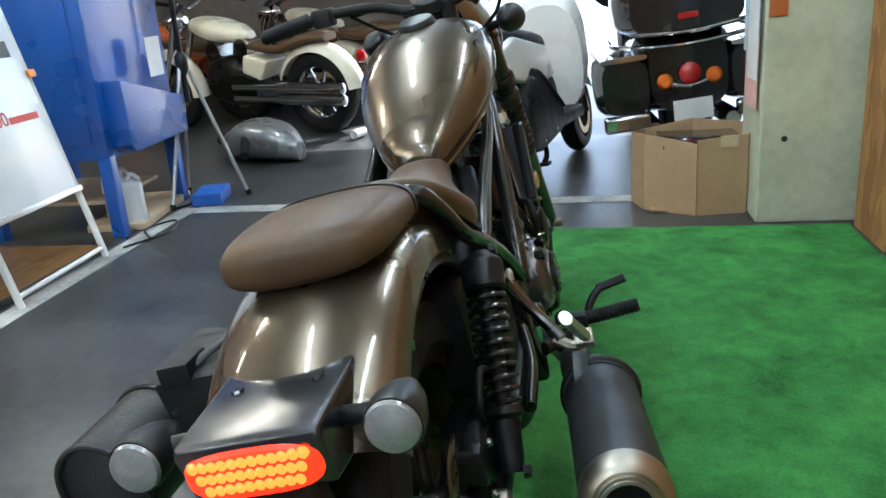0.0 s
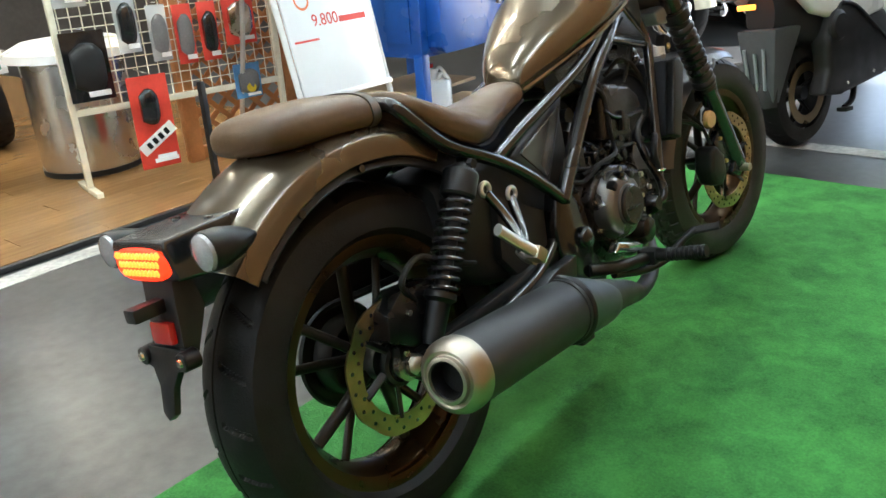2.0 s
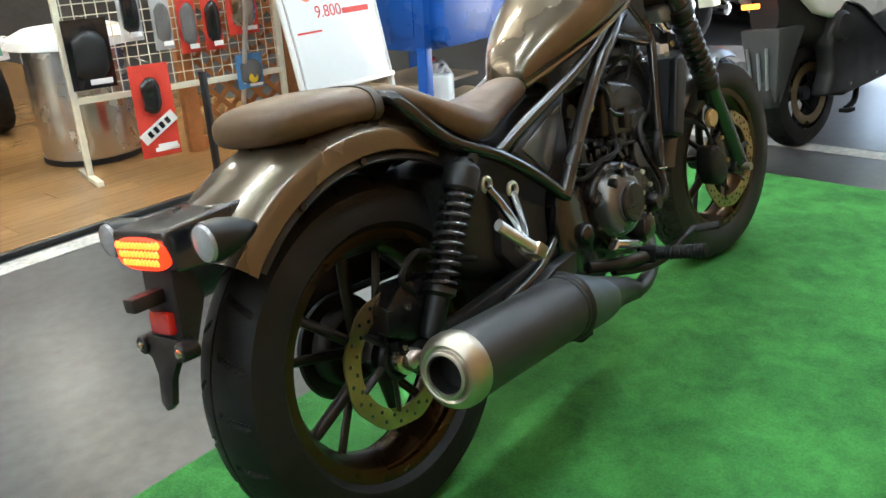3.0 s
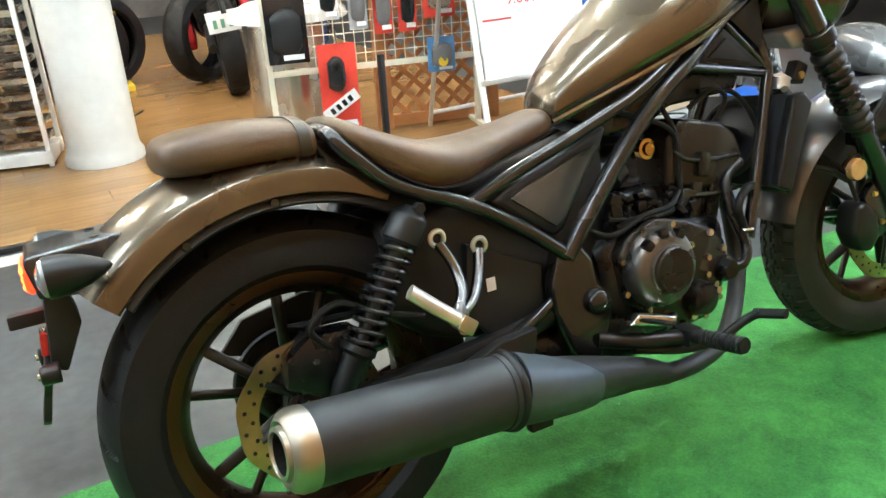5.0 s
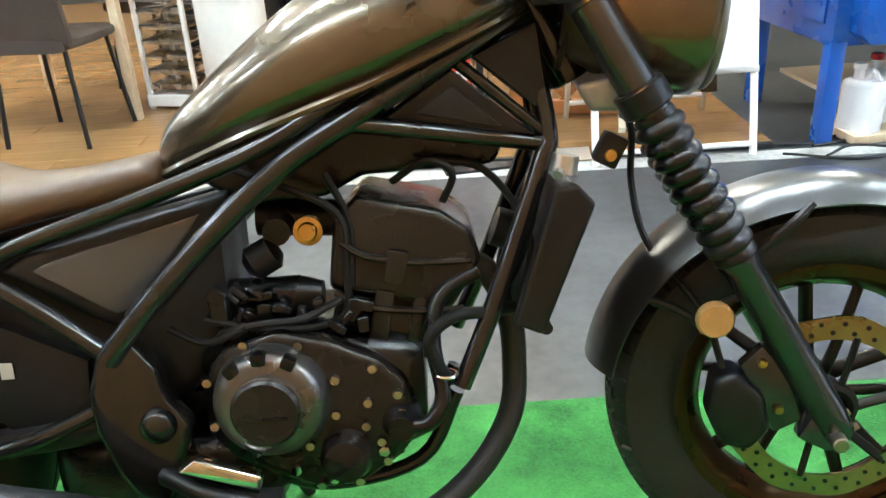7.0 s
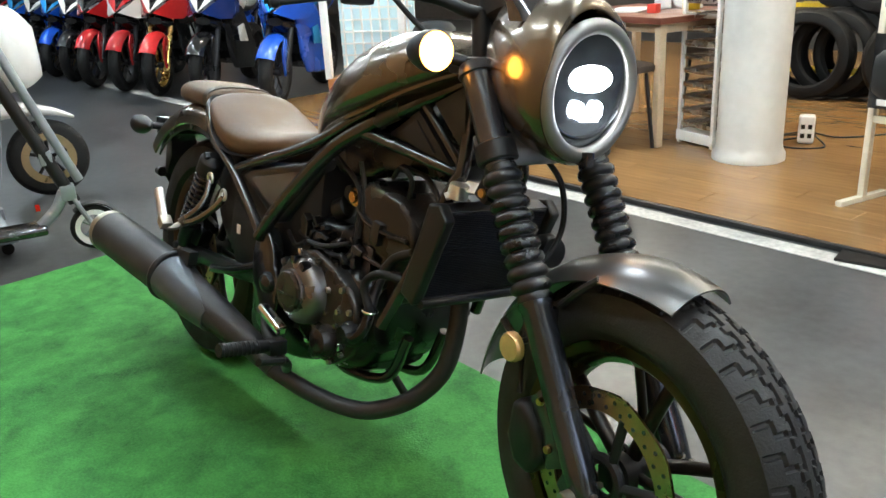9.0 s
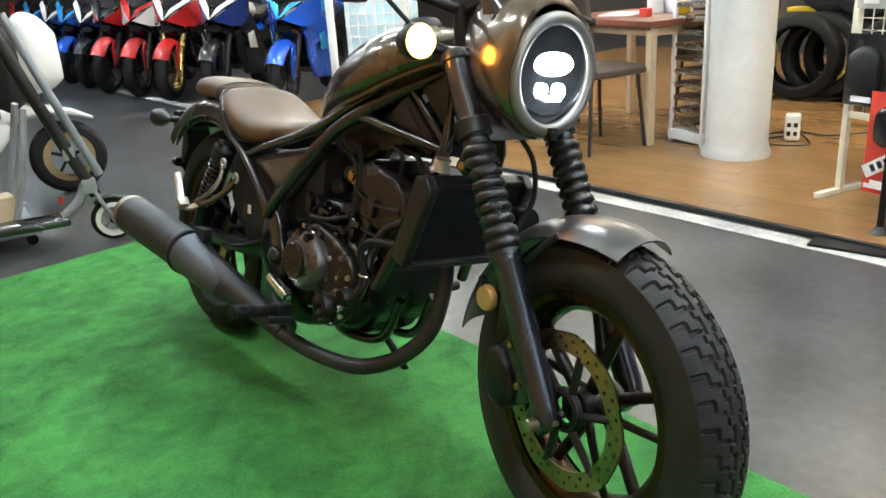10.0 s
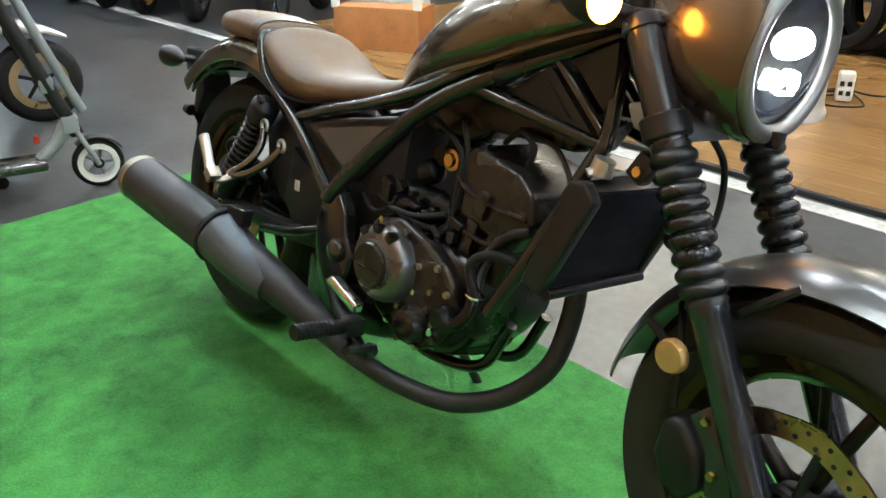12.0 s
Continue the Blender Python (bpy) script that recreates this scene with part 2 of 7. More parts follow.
def osb_board():
    m, nt, b = principled("osb_board")
    N, L = nt.nodes, nt.links
    tc = N.new("ShaderNodeTexCoord")
    v = N.new("ShaderNodeTexVoronoi"); v.inputs["Scale"].default_value = 22
    mp = N.new("ShaderNodeMapping"); mp.inputs["Scale"].default_value = (1, 1, 0.35)
    L.new(tc.outputs["Object"], mp.inputs["Vector"]); L.new(mp.outputs[0], v.inputs["Vector"])
    r = N.new("ShaderNodeValToRGB")
    r.color_ramp.elements[0].color, r.color_ramp.elements[1].color = (0.23, 0.095, 0.028, 1), (0.42, 0.21, 0.065, 1)
    sep = N.new("ShaderNodeSeparateColor")
    L.new(v.outputs["Color"], sep.inputs[0]); L.new(sep.outputs[0], r.inputs[0]); L.new(r.outputs[0], b.inputs["Base Color"])
    b.inputs["Roughness"].default_value = 0.65
    return m


TURF, WOODFLOOR, OSB = turf(), planks_wood(), osb_board()

# ---- shape helpers ----
def part(name, bm, material, parent, label="", smooth=True, sharp=40, kind=""):
    me = bpy.data.meshes.new(name)
    bm.normal_update()
    bm.to_mesh(me)
    bm.free()
    me.materials.append(material)
    if smooth:
        me.shade_smooth()
        me.set_sharp_from_angle(angle=radians(sharp))
    ob = new(name, me)
    if parent is not None:
        ob.parent = parent
    return tagged(ob, label, kind=kind)


def empty(name, m=None):
    ob = new(name)
    ob.empty_display_size = 0.1
    if m is not None:
        ob.matrix_basis = m
    return ob


def ring_faces(bm, rings, closed=True, caps=True):
    for a, b in zip(rings, rings[1:]):
        n = len(a)
        for i in range(n if closed else n - 1):
            j = (i + 1) % n
            bm.faces.new((a[i], a[j], b[j], b[i]))
    if caps and closed:
        bm.faces.new(tuple(reversed(rings[0])))
        bm.faces.new(tuple(rings[-1]))


def smooth_path(pts, per=6):
    pts = [Vector(p) for p in pts]
    if len(pts) < 3:
        return pts
    out = []
    ext = [pts[0] * 2 - pts[1], *pts, pts[-1] * 2 - pts[-2]]
    for i in range(1, len(ext) - 2):
        p0, p1, p2, p3 = ext[i - 1:i + 3]
        for k in range(per):
            t = k / per
            out.append(0.5 * (2 * p1 + (p2 - p0) * t + (2 * p0 - 5 * p1 + 4 * p2 - p3) * t * t + (3 * p1 - p0 - 3 * p2 + p3) * t ** 3))
    return out + [pts[-1]]


def tube(pts, r, seg=12, per=6, bm=None, flat=1.0, rend=None):
    """A tube along a smooth line; r may be a number, or one for each end."""
    bm = bm or bmesh.new()
    line = smooth_path(pts, per)
    side, rings = None, []
    for i, p in enumerate(line):
        d = (line[min(i + 1, len(line) - 1)] - line[max(i - 1, 0)]).normalized()
        if side is None:
            side = d.orthogonal().normalized()
        side = (side - d * side.dot(d)).normalized()
        up = d.cross(side)
        k = i / max(1, len(line) - 1)
        rr = r if rend is None else r + (rend - r) * k
        rings.append([bm.verts.new(p + rr * (math.cos(a) * side + flat * math.sin(a) * up)) for a in (2 * math.pi * j / seg for j in range(seg))])
    ring_faces(bm, rings)
    return bm


def cyl(p0, p1, r0, r1=None, seg=20, bm=None, bevel=0.0):
    bm = bm or bmesh.new()
    p0, p1 = Vector(p0), Vector(p1)
    r1 = r0 if r1 is None else r1
    d = (p1 - p0)
    ln = d.length
    d = d / ln
    s = d.orthogonal().normalized()
    u = d.cross(s)
    prof = [(0, r0), (ln, r1)] if not bevel else [(0, r0 - bevel), (bevel, r0), (ln - bevel, r1), (ln, r1 - bevel)]
    rings = [[bm.verts.new(p0 + d * h + r * (math.cos(a) * s + math.sin(a) * u)) for a in (2 * math.pi * j / seg for j in range(seg))] for h, r in prof]
    ring_faces(bm, rings)
    return bm


def lathe(p0, p1, prof, seg=32, bm=None, close=True):
    """Turn a profile of (share of the way from p0 to p1, radius) about that line."""
    bm = bm or bmesh.new()
    p0, p1 = Vector(p0), Vector(p1)
    d = (p1 - p0).normalized()
    s = d.orthogonal().normalized()
    u = d.cross(s)
    rings = [[bm.verts.new(p0.lerp(p1, h) + max(r, 1e-4) * (math.cos(a) * s + math.sin(a) * u)) for a in (2 * math.pi * j / seg for j in range(seg))] for h, r in prof]
    ring_faces(bm, rings, caps=close)
    return bm


def torus(centre, axis, R, r, seg=40, sub=12, bm=None, squash=1.0):
    bm = bm or bmesh.new()
    c, d = Vector(centre), Vector(axis).normalized()
    s = d.orthogonal().normalized()
    u = d.cross(s)
    rings = []
    for i in range(seg):
        a = 2 * math.pi * i / seg
        o = math.cos(a) * s + math.sin(a) * u
        rings.append([bm.verts.new(c + o * (R + r * math.cos(b)) + d * (r * squash * math.sin(b))) for b in (2 * math.pi * j / sub for j in range(sub))])
    ring_faces(bm, rings + [rings[0]], caps=False)
    return bm


def box(cx, cy, cz, sx, sy, sz, bevel=0.004, m=None, bm=None, seg=2):
    bm = bm or bmesh.new()
    t = bmesh.new()
    bmesh.ops.create_cube(t, size=1.0, matrix=Matrix.Diagonal((sx, sy, sz, 1)))
    if bevel:
        bmesh.ops.bevel(t, geom=t.edges[:], offset=min(bevel, 0.45 * min(sx, sy, sz)), segments=seg, affect="EDGES", profile=0.6)
    bmesh.ops.transform(t, matrix=Matrix.Translation((cx, cy, cz)) @ (m or Matrix()), verts=t.verts)
    return merge(bm, t)


def merge(bm, t):
    me = bpy.data.meshes.new("tmp")
    t.to_mesh(me)
    t.free()
    bm.from_mesh(me)
    bpy.data.meshes.remove(me)
    return bm


def prism(poly, y0, y1, bevel=0.004, bm=None, seg=2):
    """A plate: an outline in x and z, from y0 to y1, with rounded edges."""
    t = bmesh.new()
    a = [t.verts.new((x, y0, z)) for x, z in poly]
    b = [t.verts.new((x, y1, z)) for x, z in poly]
    n = len(poly)
    for i in range(n):
        t.faces.new((a[i], a[(i + 1) % n], b[(i + 1) % n], b[i]))
    t.faces.new(list(reversed(a)))
    t.faces.new(b)
    bmesh.ops.recalc_face_normals(t, faces=t.faces)
    if bevel:
        bmesh.ops.bevel(t, geom=t.edges[:], offset=bevel, segments=seg, affect="EDGES", profile=0.6, clamp_overlap=True)
    return merge(bm or bmesh.new(), t)


def loft(secs, n=28, bm=None, per=4):
    """Sections (x, y, z, half width, height up, height down, power) along x, with smooth steps between them."""
    bm = bm or bmesh.new()
    arr = [Vector(s) for s in secs]
    fine = []
    ext = [arr[0], *arr, arr[-1]]
    for i in range(1, len(ext) - 2):
        p0, p1, p2, p3 = ext[i - 1:i + 3]
        for k in range(per):
            t = k / per
            fine.append(0.5 * (2 * p1 + (p2 - p0) * t + (2 * p0 - 5 * p1 + 4 * p2 - p3) * t * t + (3 * p1 - p0 - 3 * p2 + p3) * t ** 3))
    fine.append(arr[-1])
    rings = []
    for x, y, z, hw, up, dn, pw in fine:
        ring = []
        for j in range(n):
            a = 2 * math.pi * j / n
            c, s = math.cos(a), math.sin(a)
            yy = max(hw, 0.001) * math.copysign(abs(c) ** (2 / pw), c)
            h = max(up if s > 0 else dn, 0.001)
            ring.append(bm.verts.new((x, y + yy, z + h * math.copysign(abs(s) ** (2 / pw), s))))
        rings.append(ring)
    ring_faces(bm, rings)
    return bm


def arch(cx, cz, prof, a0, a1, steps=40, thick=0.004, bm=None, taper=None):
    """A mudguard: a cross-section of (y, radius) swept round (cx, cz) from a0 to a1 degrees, with thickness."""
    bm = bm or bmesh.new()
    full = prof + [(y * (1 - thick / 0.12), r - thick) for y, r in reversed(prof)]
    rings = []
    for i in range(steps + 1):
        k = i / steps
        a = radians(a0 + (a1 - a0) * k)
        w, dr = taper(k) if taper else (1.0, 0.0)
        rings.append([bm.verts.new((cx + (r + dr) * math.cos(a), y * w, cz + (r + dr) * math.sin(a))) for y, r in full])
    ring_faces(bm, rings)
    return bm


def turned(bm, m):
    bmesh.ops.transform(bm, matrix=m, verts=bm.verts)
    return bm


def flipped(bm):
    """The same shape on the other side of the bike."""
    bmesh.ops.transform(bm, matrix=Matrix.Diagonal((1, -1, 1, 1)), verts=bm.verts)
    bmesh.ops.reverse_faces(bm, faces=bm.faces)
    return bm


def bolts(places, r=0.006, axis=(0, -1, 0), h=0.005, seg=8):
    bm = bmesh.new()
    for p in places:
        cyl(p, Vector(p) + Vector(axis) * h, r, r * 0.85, seg, bm)
    return bm


def tyre_mesh(R, w, tread, steps=736, across=52, bead=0.205):
    """A tyre about the y axis at the origin, with its tread grooves cut in."""
    prof = []
    for j in range(across + 1):
        v = -1 + 2 * j / across
        prof.append((v, "t"))
    verts, faces = [], []
    side = [(0.93, 0.040), (1.0, 0.062), (0.97, 0.085), (0.80, R - bead - 0.004), (0.70, R - bead)]
    cols = [(-s, d, 0) for s, d in reversed(side)] + [(v, None, 1) for v, _ in prof] + [(s, d, 0) for s, d in side]
    nc = len(cols)
    for i in range(steps):
        a = 2 * math.pi * i / steps
        for v, d, t in cols:
            if t:
                vv = v * 0.9
                r = R - 0.034 * abs(vv) ** 2.3
                if tread(a, v):
                    r -= 0.0055
                y = vv * w
            else:
                r, y = R - d, v * w
            verts.append((r * math.cos(a), y, r * math.sin(a)))
    for i in range(steps):
        k = (i + 1) % steps
        for j in range(nc - 1):
            faces.append((i * nc + j, i * nc + j + 1, k * nc + j + 1, k * nc + j))
    me = bpy.data.meshes.new("tyre")
    me.from_pydata(verts, [], faces)
    me.update()
    me.shade_smooth()
    me.set_sharp_from_angle(angle=radians(30))
    return me


def tread_front(a, v):
    """Stepped zigzag grooves on both sides of the middle, with hooks towards the shoulder."""
    turn = a * 46 / (2 * math.pi) + (0.5 if v > 0 else 0)
    k, av = turn % 1, abs(v)
    step = max(-1.0, min(1.0, 6 * (abs(2 * k - 1) - 0.5)))
    if abs(av - 0.20 - 0.075 * step) < 0.036 or (abs(k - 0.25) < 0.07 or abs(k - 0.75) < 0.07) and abs(av - 0.20) < 0.10:
        return True
    if 0.34 < av < 0.60 and abs(k - 0.30) < 0.085:
        return True
    if abs(av - 0.60) < 0.032 and 0.24 < k < 0.78:
        return True
    return 0.60 < av < 0.93 and abs(k - 0.74) < 0.085


def tread_rear(a, v):
    kk = (a * 22 / (2 * math.pi) + (0.5 if v > 0 else 0)) % 1
    av = abs(v)
    return av < 0.02 or (0.2 < av < 0.85 and abs(kk - 0.2 - 0.4 * av) < 0.05)


def plain_tread(a, v):
    kk = (a * 20 / (2 * math.pi) + (0.5 if v > 0 else 0)) % 1
    return 0.1 < abs(v) < 0.8 and abs(kk - 0.3 - 0.4 * abs(v)) < 0.07

# ---- structure ----
def slab(name, x0, y0, z0, x1, y1, z1, material, label, category, bevel=0.0, parent=None, kind="structure"):
    ob = part(name, box((x0 + x1) / 2, (y0 + y1) / 2, (z0 + z1) / 2, x1 - x0, y1 - y0, z1 - z0, bevel), material, parent, label, smooth=False, kind=kind)
    return tagged(ob, category=category)


slab("floor", -16, -6, -0.2, 8.6, 9, 0.0, ASPHALT, "dark grey painted asphalt floor of the shop", "floor")
slab("ground", 8.6, -60, -0.25, 120, 60, -0.03, PAVING, "pale sunlit paving outside the open front", "ground")
mat_bm = bmesh.new()
corners = [(-1.06, -1.24), (2.43, -1.24), (2.45, 0.475), (-1.215, 0.455)]
low = [mat_bm.verts.new((x, y, 0.001)) for x, y in corners]
top = [mat_bm.verts.new((x, y, 0.009)) for x, y in corners]
mat_bm.faces.new(top)
mat_bm.faces.new(list(reversed(low)))
for i in range(4):
    mat_bm.faces.new((low[i], low[(i + 1) % 4], top[(i + 1) % 4], top[i]))
bmesh.ops.subdivide_edges(mat_bm, edges=mat_bm.edges[:], cuts=6, use_grid_fill=True)
tagged(part("turf_mat", mat_bm, TURF, None, "bright green artificial turf mat under the motorcycle", smooth=False), category="mat")
slab("floor_line_1", -16, 1.905, 0.0005, 3.0, 2.005, 0.003, LINE, "worn white painted line along the wooden floor", "floor line")
slab("floor_line_2", 2.90, -6, 0.0005, 3.02, 1.9, 0.003, LINE, "worn white painted line across the asphalt", "floor line")
slab("edge_strip", -1.9, 2.035, 0.0, 2.3, 2.062, 0.022, EDGE, "black rubber edge strip of the wooden floor", "edge strip", 0.004)
slab("wood_base", -4.0, 2.062, 0.0005, 2.3, 7.4, 0.012, WOODFLOOR, "base under the honey coloured floor planks", "floor")
slab("ceiling", -16, -6, 2.9, 7.2, 9, 3.05, CEIL, "pale ceiling over the showroom", "ceiling")
slab("wall_right", -16, -6.2, 0, 7.2, -6, 2.9, WALL, "plain plaster wall", "wall")
slab("wall_back", -16.2, -6, 0, -16, 9, 2.9, DARKWALL, "dark wall at the far end", "wall")
slab("wall_left", -16, 9, 0, 7.2, 9.2, 2.9, DARKWALL, "dark panelled wall", "wall")
slab("wall_front_1", 7.2, 0.85, 0, 7.4, 9.2, 2.9, DARKWALL, "dark wall beside the open front", "wall")
slab("wall_front_2", 7.2, -6.2, 0, 7.4, -2.6, 2.9, WALL, "plain wall beside the open front", "wall")
slab("osb_wall", -1.7, -1.34, 0, 2.43, -1.262, 2.9, OSB, "orange brown strand board partition wall", "wall")
post = slab("concrete_post", 2.495, -1.30, 0, 2.86, -0.885, 2.9, CONCRETE, "pale green painted concrete post with stains", "post", 0.012)
part("orange_band", box(2.4915, -0.935, 1.06, 0.007, 0.07, 0.42, 0.001), surface("orange_band_paint", (0.48, 0.13, 0.03), 0.5), post, "orange painted band")
part("stain", bolts([(2.4945, -0.985, 0.36)], 0.013, (-1, 0, 0), 0.003, 12), EDGE, post, "dark chipped hole")
plank_mesh = {}
k = 0
for r in range(36):
    y = 2.064 + r * 0.145
    if y > 7.2:
        break
    x0 = -4.0
    while x0 < 2.3 and k < 290:
        ln = min(0.91 if x0 > -4.0 else 0.91 - (r % 3) * 0.3, 2.3 - x0)
        key = round(ln, 3)
        if key not in plank_mesh:
            t = box(0, 0, 0, ln - 0.0012, 0.1442, 0.01, 0.0005, seg=1)
            me = bpy.data.meshes.new("plank"); t.to_mesh(me); t.free(); me.materials.append(WOODFLOOR)
            plank_mesh[key] = me
        ob = new("plank", plank_mesh[key])
        ob.parent = bpy.data.objects["wood_base"]
        ob.location = (x0 + ln / 2, y + 0.0715, 0.0175)
        x0 += ln
        k += 1


def ceiling_light(x, y, ln, along_x, material=TUBE):
    e = empty("ceiling_light", pose(x, y, 2.82, 0, 0, 0 if along_x else 90))
    tagged(e, "white batten ceiling light with a lit tube", "ceiling light", "ceiling lights")
    part("housing", box(0, 0, 0.05, ln, 0.09, 0.05, 0.006), WHITE, e)
    part("tube", tube([(-ln / 2 + 0.03, 0, 0), (0, 0, 0), (ln / 2 - 0.03, 0, 0)], 0.028, 8, 1), material, e, "lit white tube")
    return e


for x in (-7.5, -5.0, -2.5, -0.4, 1.7, 3.9):
    ceiling_light(x, -0.62, 1.25, True, TUBE_DIM)
    ceiling_light(x, 1.05, 1.25, True)
for x, y in ((-6.5, 3.6), (-4.0, 3.6), (-1.6, 3.4), (0.2, 4.6), (1.4, 3.1), (3.4, 3.2), (-2.2, 5.6), (1.6, 5.6)):
    ceiling_light(x, y, 1.25, False, TUBE_WARM)

# ---- the bronze motorcycle ----
LEAN = 0.20
bike = empty("motorcycle", Matrix.Translation((0.83, 0.0016, 0.008)) @ Matrix.Rotation(radians(-0.3), 4, "Z") @ Matrix.Translation((-0.83, 0, 0)) @ Matrix.Rotation(-LEAN, 4, "X"))
tagged(bike, "bronze brown bobber motorcycle with brown leather seats leaning on its stand", "motorcycle")

# front parts are turned a little to the right about the steering axis
HEAD = Vector((1.11, 0, 0.86))
TURNED = Matrix.Translation(HEAD) @ Matrix.Rotation(radians(-7.5), 4, Vector((-math.sin(radians(28.3)), 0, math.cos(radians(28.3))))) @ Matrix.Translation(-HEAD)
RAKE = Matrix.Translation((1.487, 0, 0.31)) @ Matrix.Rotation(radians(-1.42), 4, "Y") @ Matrix.Translation((-1.487, 0, -0.31))
STEER = Matrix.Translation((0.011, 0, -0.012)) @ TURNED @ RAKE
WSTEER = Matrix.Translation((0.018, 0.002, -0.006)) @ TURNED


def wheel(name, cx, cz, R, w, rim_r, tread, nspoke, turn, label, spin=0.0):
    hub = part(name, lathe((cx, -0.05, cz), (cx, 0.05, cz), [(0, 0.018), (0, 0.034), (0.2, 0.036), (0.35, 0.026), (0.65, 0.026), (0.8, 0.036), (1, 0.034), (1, 0.018)], 24), SATIN, bike, label)
    m = Matrix.Translation((cx, 0, cz)) @ Matrix.Rotation(spin, 4, "Y")
    me = tyre_mesh(R, w, tread, bead=rim_r + 0.001)
    me.materials.append(DUSTY if name == "front_wheel" else RUBBER)
    ty = new("tyre", me)
    ty.parent = hub
    ty.matrix_basis = turn @ m
    # rim: a channel with raised lips
    rw = w * 0.80
    prof = [(-rw, rim_r), (-rw, rim_r + 0.012), (-rw + 0.007, rim_r + 0.013), (-rw + 0.012, rim_r - 0.004), (-rw * 0.6, rim_r - 0.012), (-rw * 0.3, rim_r - 0.024), (rw * 0.3, rim_r - 0.024), (rw * 0.6, rim_r - 0.012), (rw - 0.012, rim_r - 0.004), (rw - 0.007, rim_r + 0.013), (rw, rim_r + 0.012), (rw, rim_r)]
    bm = bmesh.new()
    full = prof + [(y * 0.94, r - 0.014) for y, r in reversed(prof)]
    rings = []
    for i in range(72):
        a = 2 * math.pi * i / 72
        rings.append([bm.verts.new((cx + r * math.cos(a), y, cz + r * math.sin(a))) for y, r in full])
    ring_faces(bm, rings + [rings[0]], caps=False)
    bmesh.ops.recalc_face_normals(bm, faces=bm.faces)
    part("rim", turned(bm, turn), RIM, hub, "dark bronze cast rim")
    sp = bmesh.new()
    for s in (-1, 1):
        tube([(0.03, s * 0.03, 0), (0.10, s * 0.026, 0), (rim_r - 0.02, s * 0.012, 0)], 0.009, 8, 3, sp, 1.5, 0.0075)
        break
    me = bpy.data.meshes.new("spoke"); sp.to_mesh(me); sp.free(); me.materials.append(SPOKE); me.shade_smooth()
    for i in range(nspoke):
        ob = new("spoke", me)
        ob.parent = hub
        tilt = 0.16 if i % 2 else -0.16
        ob.matrix_basis = turn @ m @ Matrix.Rotation(2 * math.pi * i / nspoke + tilt * 0.6, 4, "Y") @ Matrix.Scale(-1 if i % 2 else 1, 4, (0, 1, 0)) @ Matrix.Translation((0, 0.012, 0))
    if turn != Matrix():
        for o in (hub,):
            o.data.transform(turn)
    return hub


def brake_disc(parent, cx, cz, y, r0, r1, turn, nh=20):
    bm = bmesh.new()
    ri, ro, n = [], [], 72
    th = 0.0045
    rings = []
    for i in range(n):
        a = 2 * math.pi * i / n
        o = r1 + 0.002 * math.cos(a * 9)
        rings.append([bm.verts.new((cx + r * math.cos(a), y + d, cz + r * math.sin(a))) for r, d in ((r0, 0), (o, 0), (o, th), (r0, th))])
    ring_faces(bm, rings + [rings[0]], caps=False)
    bmesh.ops.recalc_face_normals(bm, faces=bm.faces)
    d = part("brake_disc", turned(bm, turn), DISC, parent, "bronze toned drilled steel brake disc", sharp=30)
    holes = bmesh.new()
    for i in range(nh * 2):
        a = 2 * math.pi * (i + 0.3) / (nh * 2)
        r = r0 + (r1 - r0) * (0.3 if i % 2 else 0.68)
        cyl((cx + r * math.cos(a), y - 0.0008, cz + r * math.sin(a)), (cx + r * math.cos(a), y + th + 0.0008, cz + r * math.sin(a)), 0.0038, None, 8, holes)
    part("disc_hole", turned(holes, turn), BLACK, parent, "drilled holes", kind="stuff")
    car = torus((cx, y + 0.006, cz), (0, 1, 0), 0.034, 0.010, 28, 8)
    part("disc_carrier", turned(car, turn), SATIN, parent)
    for i in range(6):
        a = 2 * math.pi * i / 6
        car = tube([(cx + 0.03 * math.cos(a), y + 0.006, cz + 0.03 * math.sin(a)), (cx + (r0 + 0.006) * math.cos(a + 0.25), y + 0.003, cz + (r0 + 0.006) * math.sin(a + 0.25))], 0.008, 8, 1, None, 0.6)
        part("carrier_arm", turned(car, turn), SATIN, parent)
    return d


I4 = Matrix()
rear = wheel("rear_wheel", -0.009, 0.325, 0.328, 0.077, 0.226, tread_rear, 10, I4, "rear wheel with wide black tyre and dark bronze rim", 0.2)
brake_disc(rear, -0.009, 0.325, -0.088, 0.092, 0.128, I4)
part("axle_nut", lathe((-0.009, -0.095, 0.325), (-0.009, -0.142, 0.325), [(0, 0.030), (0.35, 0.030), (0.38, 0.021), (0.8, 0.021), (0.92, 0.017), (1.0, 0.005)], 16), STEEL, rear, "polished steel axle nut")
front = wheel("front_wheel", 1.502, 0.321, 0.321, 0.064, 0.214, tread_front, 10, WSTEER, "front wheel with chunky zigzag tread tyre", 0.1)
brake_disc(front, 1.502, 0.321, -0.078, 0.113, 0.149, WSTEER, 26)
part("axle_bolt", turned(cyl((1.502, -0.10, 0.309), (1.502, -0.150, 0.309), 0.014, 0.012, 14, bevel=0.002), STEER), NICKEL, front, "brassy steel axle bolt")

# rear mudguard and tail
def crown(hw, rc, rs, n=18, p=2.6):
    return [(hw * (-1 + 2 * j / n), rs + (rc - rs) * (1 - abs(-1 + 2 * j / n) ** p)) for j in range(n + 1)]


def fend_taper(k):
    return (0.93 + 0.07 * min(1, k * 4), 0.0)


